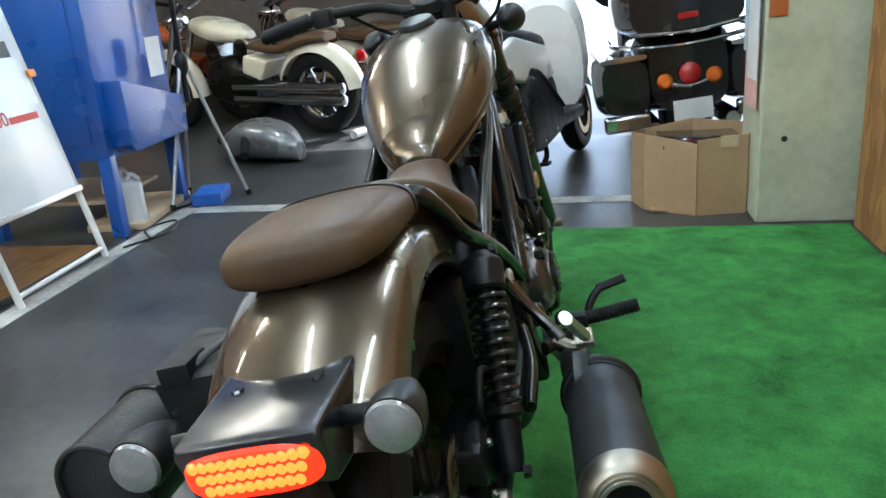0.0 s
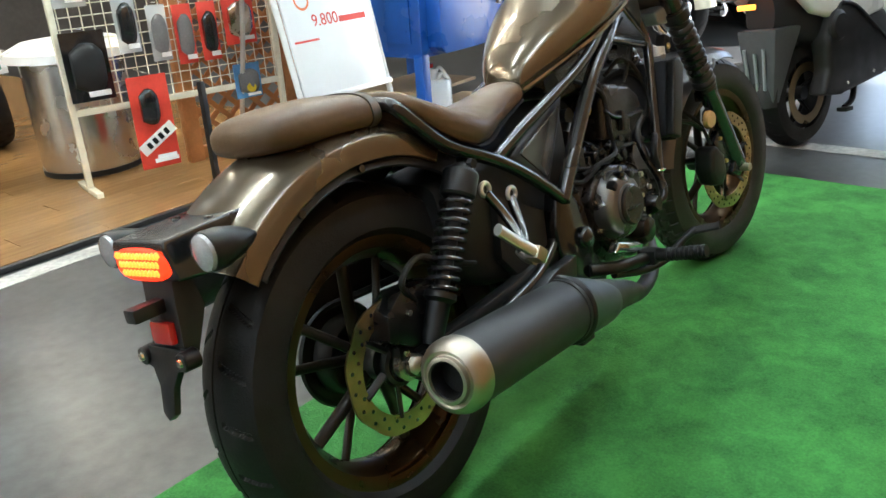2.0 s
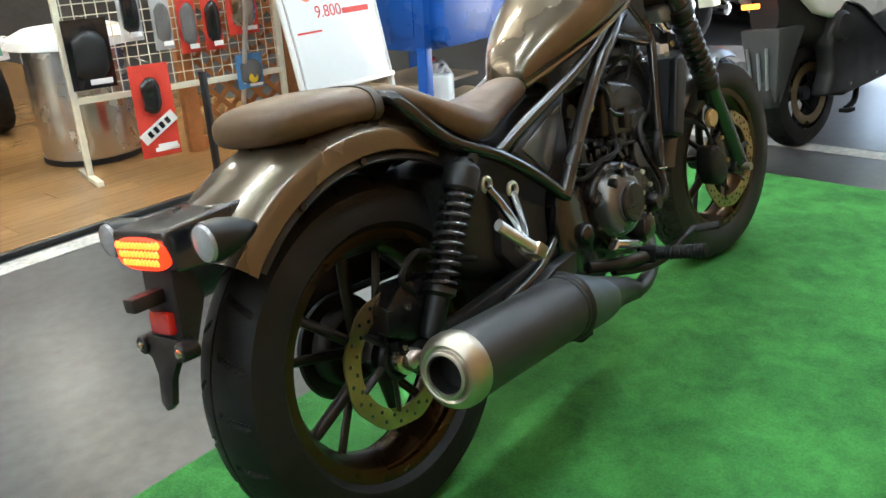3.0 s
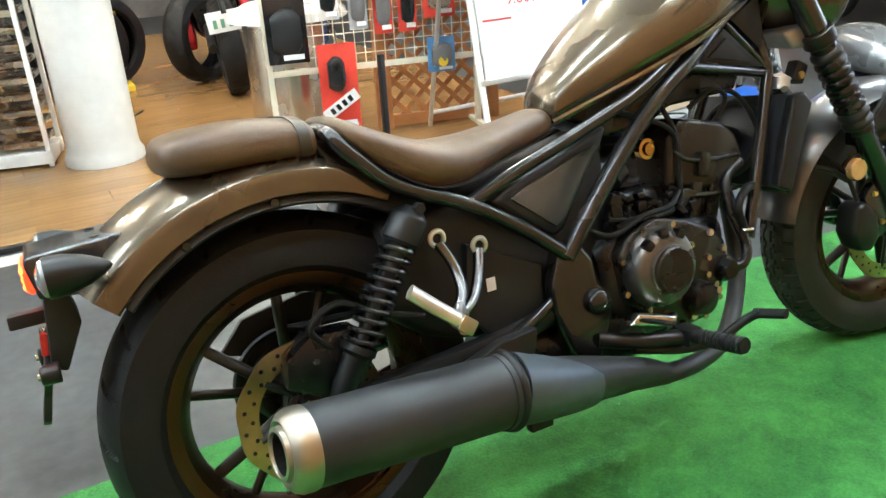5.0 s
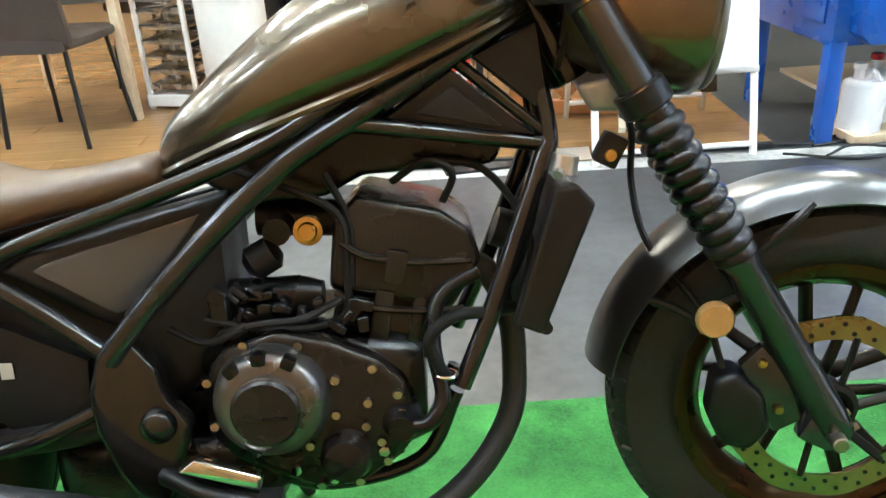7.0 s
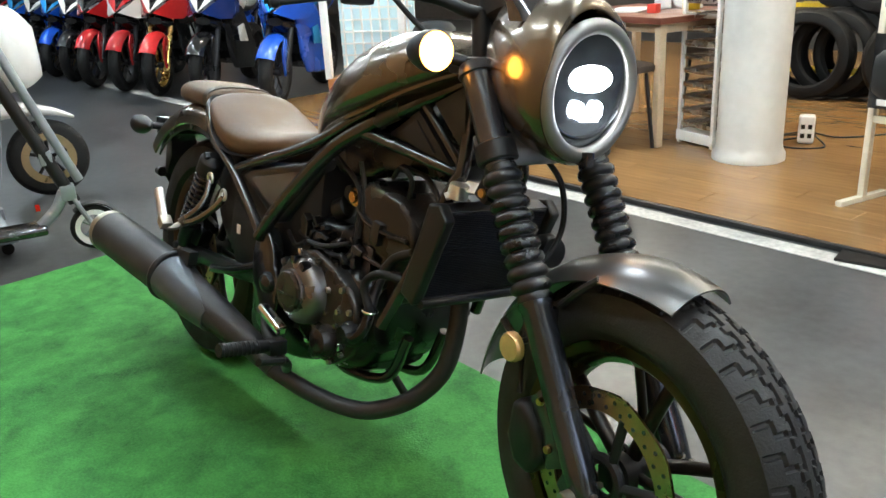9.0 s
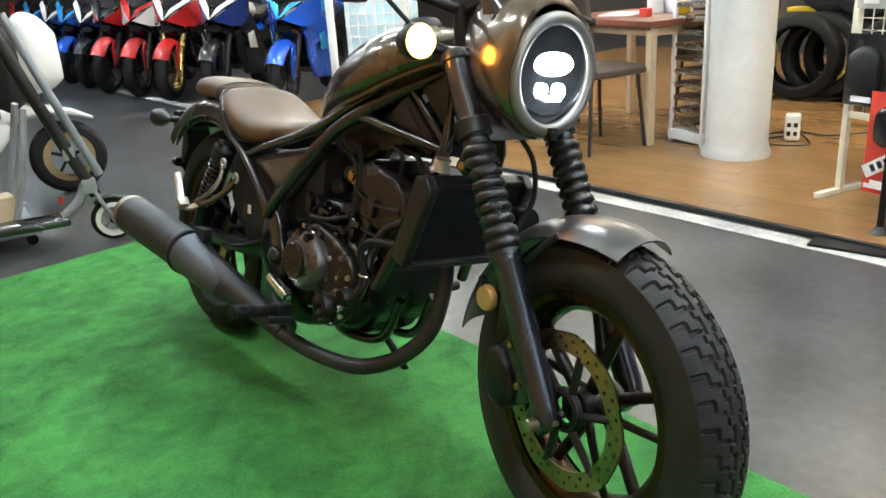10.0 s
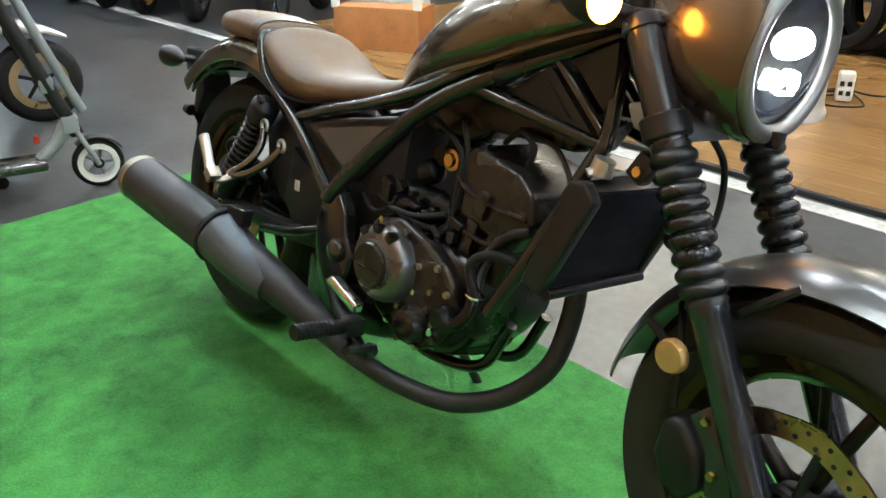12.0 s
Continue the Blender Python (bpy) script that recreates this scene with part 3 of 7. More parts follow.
def shoulder(hw, rc, rs, re, n=14):
    """A crowned top that turns at a crease into a nearly upright flank."""
    top = [(hw * 0.95 * (-1 + 2 * j / n), rs + (rc - rs) * (1 - abs(-1 + 2 * j / n) ** 2.3)) for j in range(n + 1)]
    return [(-hw, re), (-hw * 0.995, re + (rs - re) * 0.5), (-hw * 0.975, rs - 0.004)] + top + [(hw * 0.975, rs - 0.004), (hw * 0.995, re + (rs - re) * 0.5), (hw, re)]


fender = part("rear_fender", arch(0.0, 0.330, shoulder(0.117, 0.437, 0.401, 0.362), 61, 138, 56, 0.004, None, fend_taper), PAINT, bike, "bronze metallic rear mudguard")
part("fender_skirt", arch(0.0, 0.330, crown(0.111, 0.432, 0.346, 18, 3.4), 50, 136, 48, 0.004), PLASTIC, fender, "black plastic inner skirt")
for a in (92, 116):
    part("fender_bolt", bolts([(0.353 * math.cos(radians(a)), -0.110, 0.330 + 0.353 * math.sin(radians(a)))], 0.008), FRAME, fender, "small black bolt")
tail = part("tail_bracket", prism([(-0.215, 0.684), (-0.368, 0.676), (-0.372, 0.664), (-0.362, 0.612), (-0.30, 0.606), (-0.225, 0.636)], -0.076, 0.076, 0.008, seg=3), FORKLOW, bike, "satin black tail bracket")
for s in (-1, 1):
    part("bolt", bolts([(-0.272, s * 0.046, 0.6805)], 0.008, (0, 0, 1), 0.003), BLACK, tail)
lamp = part("tail_lamp", loft([(-0.362, 0, 0.642, 0.070, 0.024, 0.026, 3.0), (-0.370, 0, 0.642, 0.071, 0.025, 0.027, 3.0), (-0.3755, 0, 0.642, 0.064, 0.021, 0.023, 3.0)], 28), TAIL_RED, bike, "lit red tail lamp")
led = bmesh.new()
for j in range(3):
    for i in range(12 - j):
        cy, cz = (i - (11 - j) / 2) * 0.0104, 0.655 - j * 0.0128
        lathe((-0.3735, cy, cz), (-0.3790, cy, cz), [(0, 0.0064), (0.45, 0.0056), (0.8, 0.0032), (1, 0.0006)], 10, led)
part("led", led, TAIL_LED, lamp, "glowing orange red diodes", kind="stuff")
plate = part("plate_holder", prism([(-0.33, 0.640), (-0.358, 0.620), (-0.372, 0.50), (-0.35, 0.49), (-0.315, 0.56)], -0.044, 0.044, 0.006), PLASTIC, bike, "black plastic number plate holder")
part("plate_light", box(-0.386, 0.0, 0.575, 0.055, 0.030, 0.022, 0.004), PLASTIC, plate)
part("red_reflector", box(-0.373, -0.004, 0.535, 0.012, 0.056, 0.034, 0.004, Matrix.Rotation(radians(7), 4, "Y")), RED_LENS, plate, "red rear reflector")
yb = prism([(-0.068, 0.500), (-0.050, 0.512), (0.050, 0.512), (0.068, 0.500), (0.060, 0.484), (0.036, 0.478), (0.020, 0.452), (0.017, 0.412), (0.0, 0.400), (-0.017, 0.412), (-0.020, 0.452), (-0.036, 0.478), (-0.060, 0.484)], -0.006, 0.006, 0.003)
yb.transform(Matrix.Translation((-0.376, 0, 0.497)) @ Matrix.Rotation(radians(14), 4, "Y") @ Matrix.Rotation(radians(90), 4, "Z") @ Matrix.Translation((0, 0, -0.497)))
for s in (-1, 1):
    cyl((-0.360, s * 0.055, 0.497), (-0.388, s * 0.055, 0.497), 0.016, 0.015, 14, yb, 0.002)
part("plate_bracket", yb, SATIN, plate, "forked black bracket")
for s in (-1, 1):
    part("plate_bolt", bolts([(-0.388, s * 0.055, 0.497)], 0.007, (-1, 0, 0), 0.004), STEEL, plate)


def indicator(x, y, z, face, lens, parent, stalk, lit=False, turn=I4, r=0.030):
    d = Vector((face, 0, 0))
    b = lathe((x + face * 0.012, y, z), (x - face * 0.075, y, z), [(0, r * 0.97), (0.06, r), (0.3, r * 0.97), (0.6, r * 0.74), (0.85, r * 0.4), (0.97, r * 0.16), (1, 0.001)], 24)
    body = part("indicator", turned(b, turn), SATIN, parent, "bullet shaped black turn signal")
    part("stalk", turned(tube([(x - face * 0.02, y, z), stalk], 0.011, 10, 1), turn), SATIN, body)
    part("lens", turned(lathe((x + face * 0.010, y, z), (x + face * 0.024, y, z), [(0, r * 0.95), (0.5, r * 0.85), (1, r * 0.3)], 24), turn), lens, body, "lit amber lens" if lit else "clear lens")
    return body


for s in (-1, 1):
    indicator(-0.335, s * 0.137, 0.652, -1, CLEAR_LENS, tail, (-0.30, s * 0.05, 0.648))
    indicator(1.145, s * 0.182, 0.975, 1, AMBER_HOT, bike, (1.150, s * 0.10, 0.955), True, STEER, 0.036)

# seats
pseat = part("passenger_seat", loft([(-0.165, 0, 0.772, 0.035, 0.012, 0.012, 2.2), (-0.15, 0, 0.770, 0.085, 0.034, 0.026, 2.6), (-0.10, 0, 0.768, 0.107, 0.044, 0.030, 2.8), (-0.02, 0, 0.768, 0.110, 0.045, 0.030, 2.8), (0.05, 0, 0.764, 0.107, 0.040, 0.030, 2.8), (0.075, 0, 0.762, 0.100, 0.036, 0.028, 2.6), (0.09, 0, 0.76, 0.05, 0.02, 0.018, 2.2)], 32), LEATHER, bike, "padded brown leather passenger seat")
part("strap", loft([(0.046, 0, 0.764, 0.1105, 0.0435, 0.033, 2.8), (0.066, 0, 0.763, 0.1075, 0.0415, 0.032, 2.8)], 32, None, 2), LEATHER_STRAP, pseat, "dark strap")
rings_s = [(0.112, 0, 0.772, 0.07, 0.016, 0.014, 2.2), (0.128, 0, 0.760, 0.122, 0.034, 0.03, 2.4), (0.18, 0, 0.728, 0.142, 0.040, 0.055, 2.6), (0.25, 0, 0.694, 0.146, 0.044, 0.062, 2.6), (0.32, 0, 0.678, 0.132, 0.042, 0.046, 2.5), (0.40, 0, 0.684, 0.098, 0.036, 0.034, 2.4), (0.48, 0, 0.696, 0.072, 0.034, 0.030, 2.4), (0.545, 0, 0.708, 0.060, 0.032, 0.022, 2.4), (0.562, 0, 0.711, 0.04, 0.018, 0.012, 2.2)]
seat = part("rider_seat", loft(rings_s, 36), LEATHER, bike, "scooped brown leather rider seat")
part("seat_piping", loft([(x, y, z - dn * 0.62, hw + 0.0015, 0.004, 0.004, p) for x, y, z, hw, up, dn, p in rings_s[1:-1]], 20), PLASTIC, seat, "dark lower seat edge")

# tank
tank_secs = [(0.554, 0, 0.727, 0.028, 0.02, 0.02, 2.2), (0.567, 0, 0.737, 0.055, 0.04, 0.035, 2.4), (0.612, 0, 0.767, 0.086, 0.055, 0.05, 2.5), (0.692, 0, 0.804, 0.125, 0.082, 0.058, 2.4), (0.782, 0, 0.837, 0.149, 0.112, 0.06, 2.3), (0.872, 0, 0.864, 0.156, 0.118, 0.054, 2.3), (0.96, 0, 0.894, 0.149, 0.095, 0.045, 2.4), (1.036, 0, 0.917, 0.122, 0.06, 0.032, 2.4), (1.074, 0, 0.927, 0.085, 0.03, 0.02, 2.2), (1.083, 0, 0.928, 0.047, 0.012, 0.01, 2.2)]
tank = part("fuel_tank", loft(tank_secs, 48, None, 8), PAINT, bike, "bronze metallic teardrop fuel tank")
lip = bmesh.new()
for s in (-1, 1):
    tube([(x - 0.002, s * hw * 0.86, z - dn * 0.72) for x, _, z, hw, up, dn, pw in tank_secs[1:-1]], 0.0075, 8, 6, lip, 1.0)
part("tank_seam", lip, PAINT, tank, "rolled lower seam")
part("filler_cap", lathe((0.89, 0, 0.977), (0.883, 0, 1.004), [(0, 0.045), (0.5, 0.044), (0.8, 0.038), (1, 0.01)], 28), SATIN, tank, "black filler cap")

# frame
fr = {"seat_rail": [(0.10, -0.075, 0.772), (0.10, -0.105, 0.764), (0.13, -0.122, 0.725), (0.185, -0.133, 0.672), (0.31, -0.140, 0.612), (0.40, -0.146, 0.554), (0.490, -0.150, 0.482)],
      "upper_rail": [(0.315, -0.133, 0.614), (0.42, -0.13, 0.650), (0.56, -0.126, 0.692), (0.70, -0.126, 0.742), (0.80, -0.120, 0.792), (0.92, -0.095, 0.858), (1.06, -0.045, 0.925)],
      "main_tube": [(0.486, -0.152, 0.478), (0.556, -0.148, 0.556), (0.66, -0.138, 0.655), (0.75, -0.130, 0.728), (0.84, -0.120, 0.780), (0.95, -0.090, 0.840), (1.08, -0.040, 0.905)],
      "lower_strut": [(0.83, -0.122, 0.772), (0.87, -0.115, 0.768), (1.10, -0.078, 0.728)],
      "brace": [(0.985, -0.082, 0.842), (1.108, -0.078, 0.735)],
      "down_tube": [(1.085, -0.055, 0.86), (1.103, -0.078, 0.745), (1.090, -0.088, 0.70), (1.02, -0.112, 0.52), (0.966, -0.130, 0.400)]}
fr_r = {"seat_rail": 0.0135, "upper_rail": 0.0125, "main_tube": 0.017, "lower_strut": 0.0115, "brace": 0.009, "down_tube": 0.0135}
frame_part = part("bike_frame", cyl((1.075, 0, 0.95), (1.15, 0, 0.81), 0.034, 0.034, 24, bevel=0.003), FRAME, bike, "glossy black tubular frame")
for n, pts in fr.items():
    part(n, tube(pts, fr_r[n], 14), FRAME, frame_part)
    part(n, flipped(tube(pts, fr_r[n], 14)), FRAME, frame_part)
part("loop", tube([(0.10, -0.075, 0.772), (0.095, -0.04, 0.776), (0.095, 0.04, 0.776), (0.10, 0.075, 0.772)], 0.0135, 12), FRAME, frame_part)
for s in (1, -1):
    f = (lambda b: b) if s == 1 else flipped
    tri = f(prism([(0.885, 0.776), (0.975, 0.834), (1.085, 0.742)], -0.092, -0.074, 0.004))
    part("frame_panel", tri, SATIN, frame_part, "black triangular infill panel")
    tri2 = f(prism([(0.92, 0.780), (0.975, 0.815), (1.04, 0.757)], -0.097, -0.085, 0.004))
    part("panel_boss", tri2, PLASTIC, frame_part)
    tri3 = f(prism([(1.005, 0.850), (1.09, 0.89), (1.105, 0.765)], -0.080, -0.062, 0.004))
    part("frame_panel", tri3, SATIN, frame_part)
    splay = Matrix.Translation((0.51, -0.112, 0)) @ Matrix.Rotation(radians(10), 4, "Z") @ Matrix.Translation((-0.51, 0.126, 0))
    side = f(turned(prism([(0.352, 0.606), (0.39, 0.625), (0.665, 0.690), (0.640, 0.650), (0.520, 0.517), (0.490, 0.508)], -0.126, -0.085, 0.012, seg=3), splay))
    cover = part("side_cover", side, SATIN, bike, "black triangular side cover")
    ins = f(turned(prism([(0.395, 0.603), (0.41, 0.612), (0.622, 0.662), (0.608, 0.640), (0.517, 0.538), (0.495, 0.530)], -0.1295, -0.12, 0.004, seg=2), splay))
    part("cover_panel", ins, COVERMETAL, cover, "smoked satin metal panel")
    piv = f(prism([(0.475, 0.50), (0.515, 0.505), (0.548, 0.46), (0.555, 0.415), (0.585, 0.375), (0.575, 0.33), (0.555, 0.285), (0.535, 0.235), (0.505, 0.245), (0.475, 0.30), (0.452, 0.37), (0.450, 0.43)], -0.152, -0.112, 0.012, seg=3))
    pp = part("pivot_plate", piv, FRAME, frame_part, "cast swingarm pivot plate")
    part("pivot_cap", f(lathe((0.543, -0.15, 0.378), (0.543, -0.172, 0.378), [(0, 0.026), (0.5, 0.025), (0.8, 0.02), (1, 0.004)], 20)), FRAME, pp)
part("swingarm", merge(tube([(0.54, -0.115, 0.378), (0.30, -0.115, 0.345), (0.0, -0.112, 0.324)], 0.021, 12, 4, None, 1.4), tube([(0.54, 0.115, 0.378), (0.30, 0.115, 0.345), (0.0, 0.112, 0.324)], 0.021, 12, 4, None, 1.4)), SATIN, bike, "black swingarm")
part("lower_rail", tube([(0.24, -0.150, 0.335), (0.36, -0.150, 0.362), (0.475, -0.128, 0.405)], 0.012, 12), FRAME, frame_part)
inner = loft([(0.16, 0, 0.53, 0.10, 0.08, 0.10, 5), (0.25, 0, 0.52, 0.11, 0.10, 0.15, 6), (0.42, 0, 0.50, 0.105, 0.13, 0.16, 6), (0.56, 0, 0.50, 0.09, 0.16, 0.12, 6), (0.64, 0, 0.58, 0.08, 0.10, 0.10, 5)], 28)
part("air_box", inner, PLASTIC, bike, "black plastic air box")
part("battery_cover", prism([(0.30, 0.545), (0.45, 0.47), (0.44, 0.38), (0.33, 0.36), (0.28, 0.42)], -0.128, -0.10, 0.008), PLASTIC, bike)
part("label_tag", box(0.336, -0.1305, 0.462, 0.018, 0.002, 0.024, 0.0005), PAPER, bike, "small white sticker")

# shocks
HANGER = surface("dark_polished_steel", (0.16, 0.155, 0.15), 0.25, 1.0, 0.1, 10)
for s in (1, -1):
    f = (lambda b: b) if s == 1 else flipped
    a, b = Vector((0.205, -0.143, 0.632)), Vector((0.022, -0.143, 0.352))
    d = b - a
    sh = part("shock", f(cyl(a + d * 0.12, b, 0.016, 0.013, 16)), SATIN, bike, "black rear shock absorber")
    part("spring_cup", f(lathe(a, a + d * 0.19, [(0, 0.014), (0.12, 0.022), (0.22, 0.031), (0.30, 0.0335), (0.92, 0.0335), (1, 0.029)], 24)), SATIN, sh)
    coil = []
    dd, uu = d.normalized(), Vector((0, 1, 0))
    ww = dd.cross(uu)
    for i in range(10 * 14 + 1):
        ang = 2 * math.pi * i / 14
        coil.append(a + d * (0.19 + 0.53 * i / (10 * 14)) + 0.0275 * (math.cos(ang) * uu + math.sin(ang) * ww))
    part("spring", f(tube(coil, 0.0046, 8, 1)), BLACK, sh, "glossy black coil spring")
    part("shock_lower", f(lathe(a + d * 0.72, b, [(0, 0.030), (0.12, 0.031), (0.2, 0.022), (0.8, 0.02), (1, 0.016)], 20)), SATIN, sh)
    for q in ((0.205, -0.16, 0.632), (0.022, -0.16, 0.352)):
        part("mount_bolt", f(bolts([q], 0.011, (0, -1, 0), 0.01, 6)), SATIN, sh)
    # passenger peg brackets
    br = part("peg_hanger", f(tube([(0.229, -0.164, 0.568), (0.243, -0.178, 0.532), (0.240, -0.204, 0.494), (0.212, -0.234, 0.460)], 0.0095, 10, 6)), HANGER, bike, "dark polished bent tube passenger peg hanger")
    part("hanger_stay", f(tube([(0.304, -0.160, 0.538), (0.287, -0.180, 0.506), (0.256, -0.209, 0.473), (0.220, -0.228, 0.458)], 0.0095, 10, 6)), HANGER, br)
    for q in ((0.229, -0.163, 0.576), (0.306, -0.162, 0.546)):
        part("hanger_eye", f(torus(q, (0, 1, 0), 0.0125, 0.0045, 20, 8)), ALLOY, br)
    pg = part("passenger_peg", f(tube([(0.126, -0.258, 0.530), (0.158, -0.264, 0.500), (0.194, -0.272, 0.468)], 0.013, 10, 3, None, 0.75)), ALLOY, bike, "folded alloy passenger foot peg")
    part("peg_end", f(box(0.203, -0.270, 0.459, 0.030, 0.03, 0.026, 0.004, Matrix.Rotation(radians(40), 4, "Y"))), NICKEL, pg)
    part("peg_clevis", f(tube([(0.217, -0.222, 0.461), (0.210, -0.246, 0.447), (0.205, -0.264, 0.447)], 0.009, 8, 3)), NICKEL, pg)

# engine
eng = part("engine", loft([(0.58, 0, 0.40, 0.10, 0.07, 0.10, 4), (0.62, 0, 0.40, 0.125, 0.095, 0.14, 4), (0.74, 0, 0.39, 0.13, 0.11, 0.15, 4), (0.84, 0, 0.38, 0.125, 0.105, 0.12, 4), (0.90, 0, 0.40, 0.11, 0.07, 0.07, 4)], 32), ENGINE_BLACK, bike, "dark bronze single cylinder engine")
cylm = prism([(0.762, 0.455), (0.915, 0.425), (0.962, 0.575), (0.796, 0.605)], -0.084, 0.084, 0.012, seg=3)
part("cylinder", cylm, ENGINE, eng)
headm = prism([(0.772, 0.545), (0.945, 0.505), (0.990, 0.575), (0.975, 0.622), (0.935, 0.652), (0.822, 0.678), (0.786, 0.645)], -0.098, 0.098, 0.014, seg=3)
part("cylinder_head", headm, ENGINE, eng, "dark bronze cylinder head")
rib = bmesh.new()
for zc, w in ((0.60, 0.165), (0.53, 0.13)):
    tube([(0.785 + (zc - 0.55) * 0.2, -0.100, zc + 0.014), (0.82 + (zc - 0.55) * 0.2, -0.102, zc - 0.008), (0.89 + (zc - 0.55) * 0.2, -0.102, zc - 0.02), (0.965 + (zc - 0.55) * 0.2, -0.099, zc - 0.022)], 0.0055, 8, 4, rib)
box(0.870, -0.098, 0.575, 0.03, 0.022, 0.05, 0.005, Matrix.Rotation(radians(12), 4, "Y"), rib)
box(0.845, -0.092, 0.505, 0.028, 0.022, 0.075, 0.005, Matrix.Rotation(radians(12), 4, "Y"), rib)
box(0.895, -0.090, 0.495, 0.02, 0.016, 0.07, 0.005, Matrix.Rotation(radians(12), 4, "Y"), rib)
part("head_rib", rib, ENGINE, eng, "cast ribs and bosses")
case = prism([(0.60, 0.45), (0.63, 0.485), (0.70, 0.505), (0.775, 0.485), (0.84, 0.455), (0.875, 0.42), (0.885, 0.36), (0.85, 0.30), (0.80, 0.265), (0.74, 0.262), (0.66, 0.30), (0.61, 0.36)], -0.145, -0.105, 0.014, seg=3)
part("crankcase_cover", case, ENGINE, eng, "bronze grey crankcase cover")
cc = Vector((0.688, -0.13, 0.409))
part("clutch_cover", lathe(cc, cc + Vector((0, -0.062, 0)), [(0, 0.082), (0.35, 0.081), (0.6, 0.077), (0.78, 0.070), (0.86, 0.060), (0.88, 0.050), (0.96, 0.049), (1.0, 0.044)], 40), CLUTCH, eng, "round grey metal clutch cover")
for a in (62, 95, 128):
    part("cover_lug", box(cc.x + 0.071 * math.cos(radians(a)), cc.y - 0.045, cc.z + 0.071 * math.sin(radians(a)), 0.018, 0.022, 0.020, 0.005, Matrix.Rotation(-radians(a), 4, "Y")), ENGINE_BLACK, eng)
part("cover_disc", lathe(cc + Vector((0, -0.060, 0)), cc + Vector((0, -0.070, 0)), [(0, 0.047), (0.6, 0.047), (1, 0.043)], 40), ENGINE, eng, "flat round emblem disc")
part("cover_bar", box(cc.x, cc.y - 0.0705, cc.z - 0.006, 0.06, 0.003, 0.004, 0.001), ENGINE_BLACK, eng, "plain raised bar")
part("oil_cover", lathe((0.785, -0.14, 0.318), (0.785, -0.178, 0.318), [(0, 0.038), (0.5, 0.037), (0.7, 0.033), (0.9, 0.03), (1, 0.02)], 28), ENGINE, eng)
bl = [(cc.x + 0.092 * math.cos(radians(a)), -0.146, cc.z + 0.086 * math.sin(radians(a))) for a in (15, 62, 110, 160, 205, 250, 300, 340)]
bl += [(0.83, -0.146, 0.445), (0.862, -0.146, 0.405), (0.868, -0.146, 0.352), (0.842, -0.146, 0.305), (0.80, -0.146, 0.275), (0.745, -0.146, 0.272), (0.815, -0.146, 0.36), (0.835, -0.146, 0.335), (0.82, -0.146, 0.395)]
for p in bl:
    part("case_bolt", bolts([p], 0.0075, (0, -1, 0), 0.007, 8), STEEL, eng, "bright steel bolt")
# Chrome fittings added to give the glints low on the engine case.
for p in ((0.765, -0.144, 0.284), (0.838, -0.144, 0.322), (0.712, -0.144, 0.300), (0.866, -0.144, 0.378)):
    part("drain_fitting", bolts([p], 0.0095, (0, -1, 0), 0.012, 6), CHROME, eng, "added chrome fitting for a glint")
part("water_pump", merge(lathe((0.865, -0.12, 0.36), (0.865, -0.168, 0.36), [(0, 0.030), (0.6, 0.028), (1, 0.018)], 20), tube([(0.87, -0.155, 0.36), (0.905, -0.16, 0.365), (0.925, -0.15, 0.40), (0.915, -0.125, 0.47), (0.93, -0.10, 0.53), (0.985, -0.09, 0.56)], 0.0115, 12, 6)), ENGINE_BLACK, eng, "black coolant pump and hose")
part("coolant_hose", tube([(0.93, -0.145, 0.425), (0.91, -0.15, 0.48), (0.945, -0.14, 0.51), (1.0, -0.11, 0.505), (1.04, -0.08, 0.50)], 0.009, 12, 6), RUBBER, eng, "thick rubber hose")
part("hose_clip", torus((0.93, -0.146, 0.43), (0.1, 0, 1), 0.0155, 0.003, 20, 6), CHROME, eng)
part("catalyser_box", loft([(0.345, -0.02, 0.285, 0.07, 0.05, 0.05, 4), (0.40, -0.02, 0.27, 0.10, 0.07, 0.07, 5), (0.58, -0.02, 0.265, 0.105, 0.075, 0.065, 5), (0.68, -0.02, 0.275, 0.09, 0.05, 0.05, 4)], 24), ENGINE_BLACK, eng, "black exhaust box under the frame")
part("sump", loft([(0.62, 0, 0.28, 0.07, 0.03, 0.04, 3), (0.74, 0, 0.26, 0.085, 0.03, 0.045, 3), (0.86, 0, 0.29, 0.07, 0.03, 0.03, 3)], 20), ENGINE_BLACK, eng)
thr = bmesh.new()
cyl((0.66, 0.02, 0.635), (0.79, 0.02, 0.625), 0.030, 0.028, 20, thr)
lathe((0.652, -0.06, 0.575), (0.70, -0.05, 0.60), [(0, 0.012), (0.2, 0.026), (0.8, 0.026), (1, 0.012)], 16, thr)
cyl((0.70, -0.06, 0.625), (0.70, 0.06, 0.625), 0.02, 0.02, 14, thr)
part("throttle_body", thr, SATIN, eng)
part("brass_knob", lathe((0.748, -0.060, 0.628), (0.748, -0.085, 0.628), [(0, 0.02), (0.7, 0.021), (0.75, 0.014), (1, 0.012)], 20), GOLD, eng, "brass coloured throttle wheel")
